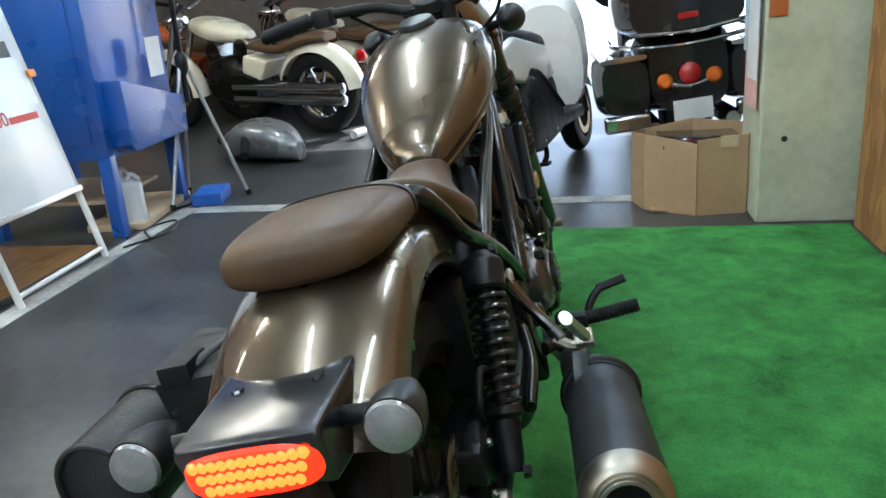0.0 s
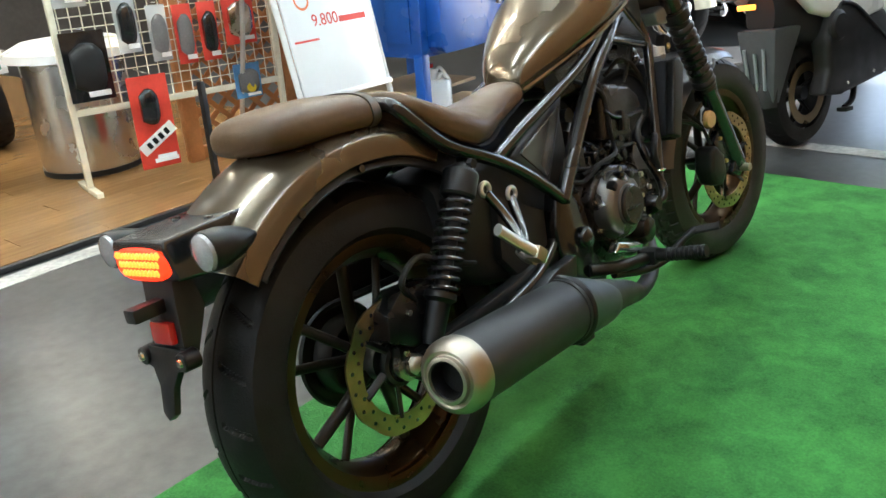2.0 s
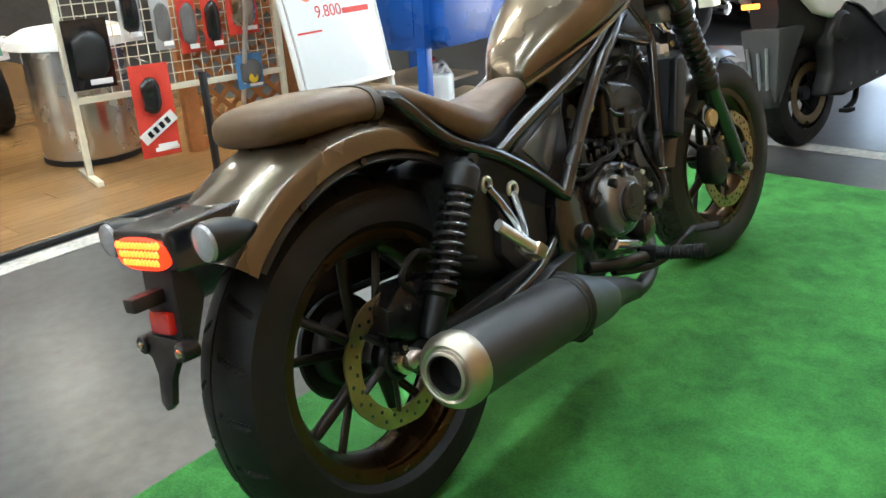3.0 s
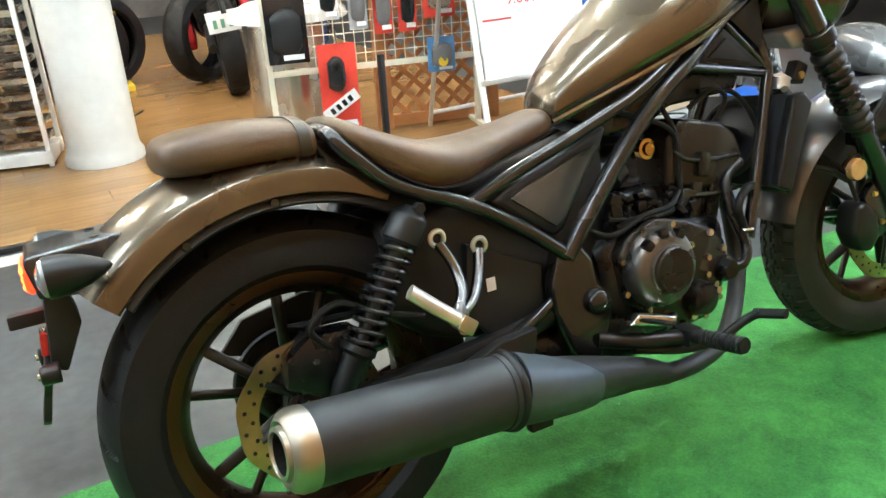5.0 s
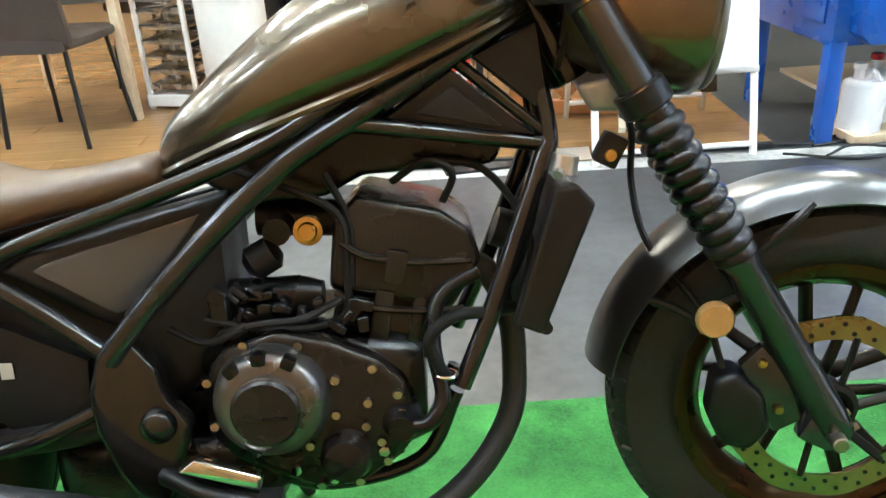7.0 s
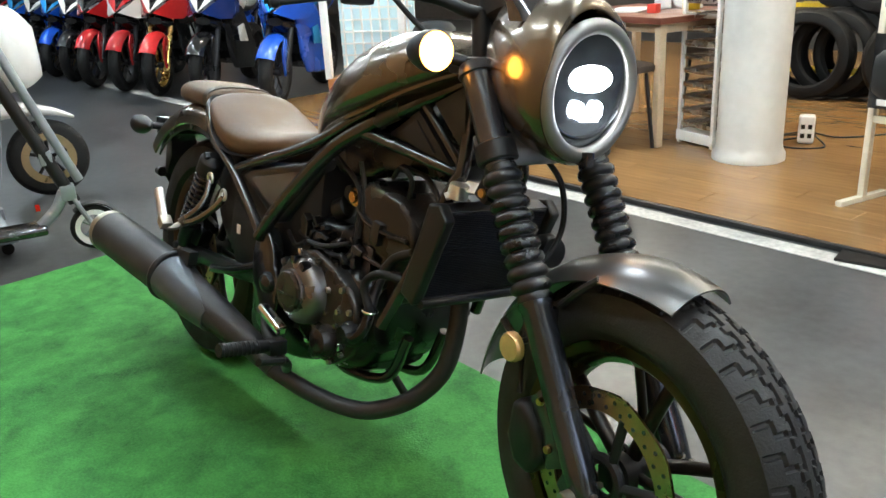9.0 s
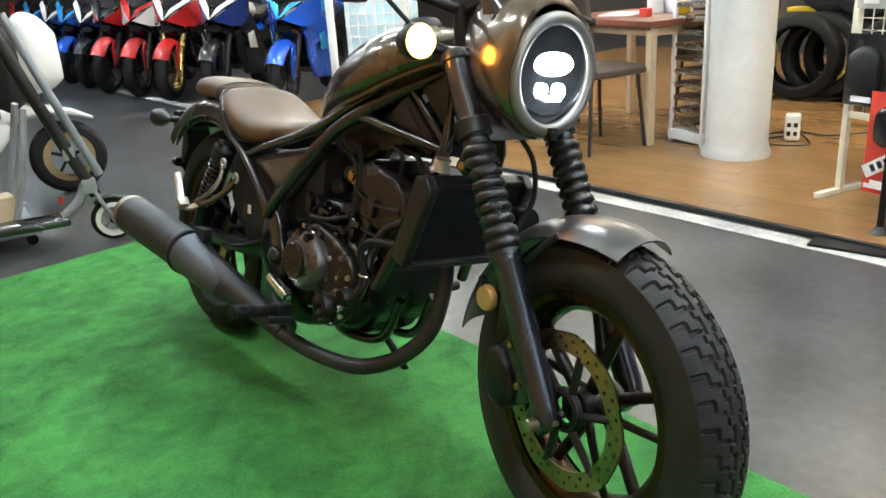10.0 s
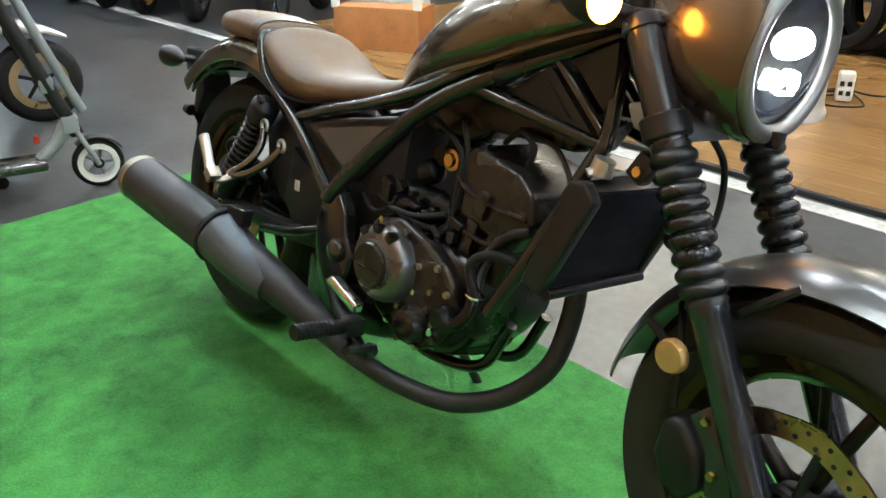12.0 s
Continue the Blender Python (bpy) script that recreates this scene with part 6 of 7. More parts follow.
def touring():
    e = empty("touring_motorcycle")
    tagged(e, "black touring motorcycle with chrome trimmed luggage cases", "motorcycle")
    small_wheel(e, 0.0, 0.33, 0.08, CHROME, 0.21, 8)
    small_wheel(e, 1.65, 0.33, 0.065, CHROME, 0.21, 8)
    part("rear_fender", arch(0.0, 0.33, crown(0.12, 0.42, 0.34), 40, 190, 24), BLACK, e)
    part("top_case", loft([(-0.50, 0, 0.90, 0.28, 0.20, 0.14, 4), (-0.30, 0, 0.91, 0.34, 0.26, 0.16, 4), (-0.02, 0, 0.91, 0.33, 0.26, 0.16, 4), (0.06, 0, 0.90, 0.26, 0.18, 0.12, 4)], 28), BLACK, e, "glossy black top case")
    part("case_trim", merge(tube([(-0.49, -0.29, 0.78), (-0.53, 0, 0.76), (-0.49, 0.29, 0.78)], 0.012, 8, 4), tube([(-0.05, -0.36, 0.73), (-0.42, -0.34, 0.72), (-0.50, 0, 0.70), (-0.42, 0.34, 0.72), (-0.05, 0.36, 0.73)], 0.012, 8, 4)), CHROME, e)
    part("top_reflector", box(-0.515, 0, 0.84, 0.02, 0.10, 0.03, 0.005), RED_LENS, e)
    for s in (-1, 1):
        part("side_case", loft([(-0.46, s * 0.33, 0.52, 0.12, 0.13, 0.14, 4), (-0.25, s * 0.33, 0.52, 0.15, 0.15, 0.17, 4), (0.08, s * 0.32, 0.52, 0.14, 0.15, 0.16, 4), (0.18, s * 0.31, 0.52, 0.09, 0.10, 0.10, 4)], 24), BLACK, e, "glossy black side case")
        part("case_lid", loft([(-0.47, s * 0.33, 0.665, 0.12, 0.014, 0.014, 4), (0.10, s * 0.32, 0.675, 0.14, 0.014, 0.014, 4)], 20, None, 2), CHROME, e)
        part("bumper", box(-0.46, s * 0.34, 0.335, 0.07, 0.24, 0.085, 0.02, None, None, 3), CHROME, e, "ribbed chrome bumper")
        part("indicator", lathe((-0.40, s * 0.125, 0.515), (-0.46, s * 0.125, 0.515), [(0, 0.04), (0.6, 0.042), (1, 0.025)], 18), surface("amber_lens", (0.7, 0.16, 0.02), 0.2, 0, 0.1, 20, coat=0.5), e, "orange turn signal")
        part("fork_leg", cyl((1.35, s * 0.12, 0.95), (1.65, s * 0.12, 0.33), 0.03, 0.026, 12), CHROME, e)
        part("exhaust", lathe((-0.45, s * 0.20, 0.28), (0.6, s * 0.2, 0.28), [(0, 0.035), (0.02, 0.05), (0.8, 0.05), (1, 0.03)], 16), CHROME, e)
    part("tail_lamp", lathe((-0.42, 0, 0.545), (-0.47, 0, 0.545), [(0, 0.055), (0.7, 0.055), (1, 0.03)], 18), RED_LENS, e, "round red tail lamp")
    part("lamp_bar", tube([(-0.42, -0.13, 0.51), (-0.45, 0, 0.48), (-0.42, 0.13, 0.51)], 0.01, 8, 4), CHROME, e)
    part("tail_panel", loft([(-0.42, 0, 0.58, 0.20, 0.14, 0.22, 4), (-0.20, 0, 0.60, 0.26, 0.18, 0.26, 4), (0.2, 0, 0.60, 0.2, 0.16, 0.2, 4)], 20), BLACK, e, "black tail panel")
    part("plate", box(-0.47, 0, 0.36, 0.006, 0.20, 0.11, 0.003), PAPER, e, "white number plate with plain bars")
    part("seat", loft([(0.05, 0, 0.82, 0.16, 0.05, 0.06, 3), (0.45, 0, 0.76, 0.18, 0.05, 0.06, 3), (0.70, 0, 0.78, 0.10, 0.04, 0.05, 3)], 20), PLASTIC, e)
    part("fuel_tank", loft([(0.68, 0, 0.86, 0.08, 0.04, 0.05, 2.4), (0.95, 0, 0.92, 0.19, 0.10, 0.10, 2.4), (1.22, 0, 0.95, 0.10, 0.05, 0.06, 2.4)], 24), BLACK, e)
    part("engine_block", loft([(0.45, 0, 0.42, 0.16, 0.16, 0.20, 4), (1.0, 0, 0.45, 0.17, 0.20, 0.20, 4)], 20), STEEL, e)
    part("fairing", loft([(1.16, 0, 1.05, 0.34, 0.18, 0.22, 2.6), (1.36, 0, 1.02, 0.30, 0.16, 0.18, 2.6), (1.52, 0, 0.98, 0.14, 0.08, 0.10, 2.4)], 24), BLACK, e)
    part("front_fender", arch(1.65, 0.33, crown(0.10, 0.38, 0.31), 25, 175, 20), BLACK, e)
    return e


tr = touring()
tr.matrix_basis = pose(3.86, -0.74, 0, 0, 0, 4) @ Matrix.Rotation(-0.10, 4, "X")


def white_moped():
    e = empty("electric_moped")
    tagged(e, "white step-through electric moped with black fork", "moped")
    small_wheel(e, 0.0, 0.21, 0.045, SATIN, 0.15, 5)
    small_wheel(e, -1.12, 0.21, 0.045, SATIN, 0.15, 5)
    part("front_mudguard", loft([(-0.30, 0, 0.50, 0.10, 0.05, 0.08, 2.6), (-0.12, 0, 0.50, 0.085, 0.035, 0.05, 2.4), (0.05, 0, 0.465, 0.06, 0.022, 0.03, 2.4), (0.17, 0, 0.415, 0.015, 0.008, 0.01, 2.2)], 20), WHITE, e, "white beak mudguard")
    for s in (-1, 1):
        part("fork_leg", cyl((-0.20, s * 0.065, 0.72), (0.0, s * 0.065, 0.21), 0.02, 0.018, 12), SATIN, e)
    part("apron", loft([(-0.17, 0, 0.74, 0.10, 0.24, 0.16, 2.8), (-0.10, 0, 0.75, 0.17, 0.28, 0.17, 2.8), (-0.01, 0, 0.75, 0.15, 0.25, 0.15, 2.6), (0.06, 0, 0.75, 0.06, 0.16, 0.10, 2.4)], 24), WHITE, e, "white front apron")
    part("inner_shield", loft([(-0.30, 0, 0.72, 0.11, 0.28, 0.26, 3), (-0.22, 0, 0.72, 0.15, 0.30, 0.24, 3), (-0.15, 0, 0.73, 0.12, 0.26, 0.18, 3)], 20), PLASTIC, e, "dark inner leg shield")
    part("floor_beam", tube([(-0.30, 0, 0.46), (-0.42, 0, 0.33), (-0.62, 0, 0.29), (-0.90, 0, 0.31)], 0.06, 14, 6, None, 1.7), WHITE, e, "curved white frame")
    part("seat_tower", loft([(-1.25, 0, 0.60, 0.08, 0.12, 0.10, 3), (-1.0, 0, 0.50, 0.13, 0.24, 0.20, 3), (-0.82, 0, 0.44, 0.10, 0.24, 0.14, 3)], 20), PLASTIC, e)
    part("seat", loft([(-1.30, 0, 0.76, 0.08, 0.03, 0.03, 3), (-1.0, 0, 0.76, 0.13, 0.04, 0.04, 3), (-0.74, 0, 0.75, 0.08, 0.03, 0.03, 3)], 20), PLASTIC, e)
    part("handlebar", tube([(-0.34, -0.32, 1.06), (-0.26, -0.15, 1.10), (-0.24, 0, 1.06), (-0.26, 0.15, 1.10), (-0.34, 0.32, 1.06)], 0.013, 10, 5), SATIN, e)
    part("green_tag", box(-0.46, -0.10, 0.56, 0.05, 0.004, 0.06, 0.001), GREENPRINT, e, "small green tag")
    return e


wm = white_moped()
wm.matrix_basis = pose(-2.45, 0.22, 0, 0, 0, 80) @ Matrix.Diagonal((0.97, 0.97, 0.97, 1)) @ Matrix.Rotation(-0.06, 4, "X")


def kick_scooter():
    e = empty("kick_scooter")
    tagged(e, "black and silver folding kick scooter with a small white-rimmed wheel", "kick scooter")
    for cx in (0.0, -0.85):
        hub = part("wheel", cyl((cx, -0.022, 0.097), (cx, 0.022, 0.097), 0.02, 0.02, 14), SATIN, e)
        part("tyre", torus((cx, 0, 0.097), (0, 1, 0), 0.083, 0.015, 36, 10), RUBBER, hub)
        part("rim", lathe((cx, -0.02, 0.097), (cx, 0.02, 0.097), [(0, 0.058), (0, 0.078), (1, 0.078), (1, 0.058)], 32, None, False), WHITE_PLASTIC, hub, "white rim")
        for i in range(5):
            a = 2 * math.pi * i / 5
            part("spoke", tube([(cx, 0, 0.097), (cx + 0.052 * math.cos(a), 0, 0.097 + 0.052 * math.sin(a))], 0.007, 6, 1), GREYPAINT, hub)
    for s in (-1, 1):
        part("fork_leg", tube([(0.0, s * 0.034, 0.097), (-0.035, s * 0.034, 0.18), (-0.06, s * 0.02, 0.24)], 0.010, 8, 3), GREYPAINT, e)
    part("mudguard", arch(0.0, 0.097, [(-0.03, 0.108), (0, 0.115), (0.03, 0.108)], 30, 130, 12, 0.003), PLASTIC, e)
    part("column", tube([(-0.055, 0, 0.22), (-0.15, 0, 0.48), (-0.34, 0, 1.02)], 0.027, 12, 3), SATIN, e, "black steering column")
    part("column_tube", tube([(-0.02, 0.035, 0.30), (-0.12, 0.035, 0.58), (-0.27, 0.045, 1.02)], 0.019, 10, 3), GREYPAINT, e, "silver side tube")
    part("hinge", box(-0.075, 0, 0.265, 0.06, 0.06, 0.07, 0.012), GREYPAINT, e)
    part("clamp", box(-0.13, 0, 0.42, 0.05, 0.05, 0.06, 0.01), GREYPAINT, e)
    part("deck", box(-0.48, 0, 0.13, 0.60, 0.15, 0.035, 0.012), HANGER, e)
    part("neck", tube([(-0.20, 0, 0.14), (-0.13, 0, 0.20), (-0.09, 0, 0.27)], 0.024, 10, 4), GREYPAINT, e)
    part("rear_light", box(-0.20, 0.035, 0.21, 0.02, 0.012, 0.03, 0.003), RED_LENS, e)
    part("handlebar", tube([(-0.34, -0.25, 1.02), (-0.34, 0, 1.03), (-0.34, 0.25, 1.02)], 0.014, 10, 3), SATIN, e)
    return e


ks = kick_scooter()
ks.matrix_basis = pose(-1.335, 0.075, 0, 0, 0, 78)


def trolley():
    e = empty("metal_trolley")
    tagged(e, "grey painted steel trolley frame with a cream box on it", "trolley")
    for x in (0.0, 0.42):
        part("base_rail", box(x, -0.55, 0.075, 0.06, 1.1, 0.055, 0.006), GREYPAINT, e)
    part("tray", box(0.21, -0.55, 0.10, 0.40, 1.05, 0.012, 0.002), GREYPAINT, e)
    for y in (-0.02, -0.42):
        part("upright", tube([(0.42, y - 0.08, 0.10), (0.40, y, 0.34), (0.34, y + 0.06, 0.60)], 0.016, 8, 2), GREYPAINT, e)
        part("upright", tube([(0.0, y - 0.08, 0.10), (0.02, y, 0.34), (0.08, y + 0.06, 0.60)], 0.016, 8, 2), GREYPAINT, e)
    part("cross_bar", cyl((0.0, -0.42, 0.28), (0.42, -0.42, 0.28), 0.014, None, 10), GREYPAINT, e)
    for y in (-0.05, -1.05):
        for x in (0.0, 0.42):
            part("castor", cyl((x, y, 0.025), (x + 0.02, y, 0.025), 0.025, None, 14), RUBBER, e)
    return e


tl = trolley()
tl.matrix_basis = pose(-1.98, -0.14, 0, 0, 0, -6)
tagged(part("cream_box", box(-1.70, -0.37, 0.165, 0.13, 0.24, 0.11, 0.006), PINE, None, "small cream cardboard box lying on the trolley"), category="box")
tagged(part("bare_bike_frame", merge(tube([(3.9, 2.0, 0.1), (4.2, 2.1, 0.2), (4.6, 2.2, 0.15)], 0.03, 8, 4), torus((4.7, 2.3, 0.12), (0.1, 0.2, 1), 0.2, 0.04, 24, 8)), SATIN, None, "dark spare motorcycle parts lying on the floor"), category="spare parts")

# ---- shop furniture and goods ----
def a_board():
    e = empty("sign_board", pose(1.575, 1.955, 0, 0, 0, 2) @ Matrix.Diagonal((0.94, 0.94, 0.94, 1)))
    tagged(e, "white A-frame sign board with red writing, in an aluminium frame", "sign board")
    lean = math.tan(radians(13))
    for x in (0.0, 0.66):
        part("front_leg", tube([(x, 0, 0), (x, lean * 0.7, 0.7), (x, lean * 1.42, 1.42)], 0.016, 8, 1), WHITE, e)
        part("rear_leg", tube([(x, 0.62, 0), (x, 0.45, 0.7), (x, lean * 1.42, 1.40)], 0.013, 8, 1), ALLOY, e)
    part("foot_bar", tube([(0, 0.012, 0.045), (0.66, 0.012, 0.045)], 0.012, 8, 1), WHITE, e)
    part("rear_bar", tube([(0, 0.60, 0.10), (0.66, 0.60, 0.10)], 0.012, 8, 1), WHITE, e)
    m = Matrix.Translation((0.33, lean * 0.86 - 0.012, 0.86)) @ Matrix.Rotation(radians(-13), 4, "X")
    part("panel", turned(box(0, 0, 0, 0.62, 0.014, 1.04, 0.002), m), surface("white_board_face", (0.8, 0.8, 0.8), 0.25, 0, 0.02, 3, coat=0.3), e, "glossy white writing panel")
    for z in (-0.53, 0.53):
        part("frame_bar", turned(box(0, -0.002, z, 0.68, 0.026, 0.026, 0.003), m), ALLOY, e)
    part("clip", turned(box(0.325, -0.018, 0.02, 0.05, 0.016, 0.035, 0.005), m), surface("orange_clip", (0.8, 0.25, 0.05), 0.4), e, "orange clip")
    txt = bpy.data.curves.new("price", "FONT")
    txt.body, txt.size, txt.align_x, txt.align_y, txt.extrude = "9.800", 0.085, "CENTER", "CENTER", 0.0006
    ob = new("price", txt)
    me = bpy.data.meshes.new_from_object(ob)
    bpy.data.objects.remove(ob)
    me.materials.append(REDPRINT)
    t = tagged(new("price_writing", me), "red price figures", kind="stuff")
    t.parent = e
    t.matrix_basis = m @ Matrix.Translation((-0.04, -0.0085, -0.15)) @ Matrix.Rotation(radians(90), 4, "X")
    rows = bmesh.new()
    for x, z, w, h in ((-0.20, -0.24, 0.17, 0.010), (0.16, -0.16, 0.20, 0.03)):
        box(x, -0.0085, z, w, 0.001, h, 0, None, rows)
    part("red_line", turned(rows, m), REDPRINT, e, "small red lines of writing", kind="stuff")
    rows = bmesh.new()
    for x, z, w, h in ((-0.05, 0.36, 0.42, 0.05), (-0.05, 0.27, 0.38, 0.035), (-0.02, 0.19, 0.40, 0.03)):
        for k in range(7):
            box(x - w / 2 + w * (k + 0.5) / 7, -0.0085, z, w / 9, 0.001, h, 0, None, rows)
    part("green_line", turned(rows, m), GREENPRINT, e, "green lines of writing", kind="stuff")
    part("photo", turned(box(0.20, -0.0085, 0.14, 0.10, 0.002, 0.07, 0), m), GREYCLOTH, e)
    part("orange_mark", turned(torus((-0.17, -0.0085, -0.04), (0, 1, 0), 0.045, 0.006, 24, 6, None, 0.1), m), surface("orange_ink", (0.75, 0.2, 0.08), 0.5), e)
    return e


a_board()


def blue_cabinet():
    e = empty("blue_cabinet", pose(2.475, 2.045, 0, 0, 0, 3) @ Matrix.Diagonal((0.96, 0.96, 0.96, 1)))
    tagged(e, "blue painted steel cabinet on tall legs", "cabinet")
    part("body", box(0.40, 0.36, 0.98, 0.80, 0.72, 1.16, 0.008), BLUE, e)
    part("front_panel", box(-0.004, 0.37, 1.0, 0.010, 0.60, 1.04, 0.006), BLUE, e)
    tray = prism([(0.10, 0.42), (0.74, 0.42), (0.74, 0.62), (0.06, 0.78), (0.06, 0.46)], -0.10, 0.0, 0.006)
    part("side_bin", tray, BLUE, e, "folded blue steel bin")
    for x in (0.03, 0.77):
        for y in (0.03, 0.69):
            part("leg", box(x, y, 0.21, 0.065, 0.065, 0.42, 0.004), BLUE, e)
    part("lower_shelf", box(0.42, 0.38, 0.16, 0.6, 0.5, 0.02, 0.003), PINE, e)
    for z in (0.55, 0.85, 1.15):
        part("rivet", bolts([(-0.010, 0.10, z), (-0.010, 0.62, z)], 0.008, (-1, 0, 0), 0.004, 8), BLUE, e)
    part("notice", box(0.46, -0.104, 0.86, 0.16, 0.003, 0.2, 0), PAPER, e, "white notice")
    return e


blue_cabinet()


def lamp_tripod():
    e = empty("tripod_stand", pose(3.22, 1.98, 0))
    tagged(e, "black tripod stand with silver legs", "stand")
    for a in (-75, 45, 165):
        c, s = math.cos(radians(a)), math.sin(radians(a))
        part("leg", tube([(0.02 * c, 0.02 * s, 0.75), (0.25 * c, 0.25 * s, 0.02)], 0.012, 8, 1), ALLOY, e)
        part("foot", tube([(0.25 * c, 0.25 * s, 0.03), (0.26 * c, 0.26 * s, 0.0)], 0.016, 8, 1), RUBBER, e)
    part("mast", cyl((0, 0, 0.55), (0, 0, 1.35), 0.016, 0.013, 12), SATIN, e)
    part("collar", lathe((0, 0, 0.70), (0, 0, 0.82), [(0, 0.02), (0.2, 0.035), (0.8, 0.035), (1, 0.02)], 14), SATIN, e)
    part("head", box(0, 0, 1.28, 0.16, 0.18, 0.22, 0.02), BLACK, e)
    return e


lamp_tripod()


def octagon_box():
    pts = [(2.63, -0.66), (2.67, -0.875), (2.86, -0.98), (3.06, -0.92), (3.13, -0.70), (3.06, -0.47), (2.91, -0.40), (2.75, -0.45)]
    e = empty("cardboard_box", pose(2.88, -0.68, 0))
    tagged(e, "brown cardboard box with open wavy flaps", "box")
    n = len(pts)
    for i in range(n):
        (x0, y0), (x1, y1) = pts[i], pts[(i + 1) % n]
        a, b = Vector((x0 - 2.88, y0 + 0.68, 0)), Vector((x1 - 2.88, y1 + 0.68, 0))
        d = (b - a).normalized()
        nn = Vector((-d.y, d.x, 0)) * 0.006
        bm = bmesh.new()
        h0, h1 = 0.340 + 0.018 * math.sin(i * 2.1), 0.340 + 0.018 * math.sin((i + 1) * 2.1)
        v = [bm.verts.new(p) for p in (a, b, b + Vector((0, 0, h1)), a + Vector((0, 0, h0)))]
        w = [bm.verts.new(p - nn) for p in (a, b, b + Vector((0, 0, h1)), a + Vector((0, 0, h0)))]
        bm.faces.new(v); bm.faces.new(list(reversed(w)))
        for j in range(4):
            bm.faces.new((v[j], w[j], w[(j + 1) % 4], v[(j + 1) % 4]))
        bmesh.ops.recalc_face_normals(bm, faces=bm.faces)
        side = part("side", bm, CARD, e, smooth=False)
        crease = tube([a + Vector((0, 0, 0.215)) + nn * 0.2, b + Vector((0, 0, 0.215)) + nn * 0.2], 0.003, 6, 1)
        part("crease", crease, CARD, side)
    part("bottom", box(0.01, 0.0, 0.012, 0.40, 0.42, 0.01, 0), CARD, e)
    part("packing", box(0.0, -0.02, 0.30, 0.36, 0.36, 0.02, 0.004), BLACK, e, "dark packed parts")
    part("tape", box(-0.238, -0.115, 0.33, 0.003, 0.075, 0.05, 0, Matrix.Rotation(radians(10), 4, "Z")), PINE, e)
    return e


octagon_box()
# notices hanging beside the concrete post
for x0, x1, z0, z1, mt, lb in ((2.50, 2.66, 0.60, 1.12, PAPER, "white printed notice sheet on the side of the post"), (2.52, 2.72, 0.48, 0.80, surface("pink_print", (0.7, 0.42, 0.36), 0.6, 0, 0.2, 24), "pink and white leaflet on the side of the post"), (2.55, 2.80, 0.70, 1.2, surface("pale_blue_print", (0.45, 0.6, 0.68), 0.6, 0, 0.2, 24), "pale blue leaflet on the side of the post")):
    k = 0.006 * (1 + (z0 < 0.5) + 2 * (x0 < 2.51))
    tagged(part("notice_sheet", box((x0 + x1) / 2, -0.880 + k, (z0 + z1) / 2, x1 - x0, 0.003, z1 - z0, 0.0005, Matrix.Rotation(radians(3), 4, "Z")), mt, None, lb), category="notice")

# column and things round it
col = part("column", lathe((0.015, 3.03, 0.02), (0.015, 3.03, 2.9), [(0, 0.185), (0.012, 0.185), (0.02, 0.172), (0.03, 0.166), (1, 0.166)], 40), COLUMN, None, "round white painted steel column on the wooden floor")
tagged(col, category="column", kind="structure")
part("junction_box", box(0.06, 2.86, 0.98, 0.12, 0.05, 0.16, 0.008, Matrix.Rotation(radians(-35), 4, "Z")), WHITE_PLASTIC, col, "white wall box")
part("bracket", box(-0.16, 2.88, 0.90, 0.06, 0.05, 0.10, 0.006, Matrix.Rotation(radians(25), 4, "Z")), GREYPAINT, col)


def wire_drawers():
    e = empty("drawer_rack", pose(-0.32, 3.24, 0.022, 0, 0, -14))
    tagged(e, "white framed rack of shallow steel trays", "rack")
    for x in (-0.13, 0.13):
        for y in (-0.14, 0.14):
            part("post", box(x, y, 0.60, 0.022, 0.022, 1.2, 0.003), WHITE, e)
    for i in range(15):
        z = 0.10 + 0.075 * i
        part("tray", prism([(-0.12, z), (0.12, z), (0.12, z + 0.028), (-0.12, z + 0.028)], -0.145, 0.13, 0.004), STEEL, e)
    part("base", box(0, 0, 0.045, 0.29, 0.31, 0.06, 0.004), WHITE, e)
    return e


wire_drawers()


def table():
    e = empty("table", pose(-0.87, 3.33, 0.022, 0, 0, -12))
    tagged(e, "table with a red brown top and cream legs", "table")
    part("tabletop", box(0, 0, 0.70, 1.0, 0.72, 0.035, 0.006), BROWNTOP, e)
    part("apron_rail", box(0, 0, 0.655, 0.9, 0.62, 0.05, 0.004), PINE, e)
    for x in (-0.44, 0.44):
        for y in (-0.30, 0.30):
            part("leg", box(x, y, 0.34, 0.045, 0.045, 0.68, 0.004), PINE, e)
    return e


tb = table()
for i, (x, y, mt, sx, sy, sz, lb) in enumerate(((-0.70, 3.15, REDPRINT, 0.06, 0.05, 0.05, "small red box on the table"), (-0.95, 3.25, PAPER, 0.21, 0.30, 0.012, "stack of white papers on the table"), (-0.85, 3.45, WHITE_PLASTIC, 0.10, 0.12, 0.09, "white plastic tub on the table"), (-0.62, 3.4, YELLOW, 0.08, 0.08, 0.07, "yellow and black tape roll on the table"), (-0.72, 3.5, PAPER, 0.12, 0.16, 0.10, "white box on the table"))):
    tagged(part("table_item", box(x, y, 0.7405 + sz / 2, sx, sy, sz, 0.004, Matrix.Rotation(0.3 * i, 4, "Z")), mt, None, lb), category="box")


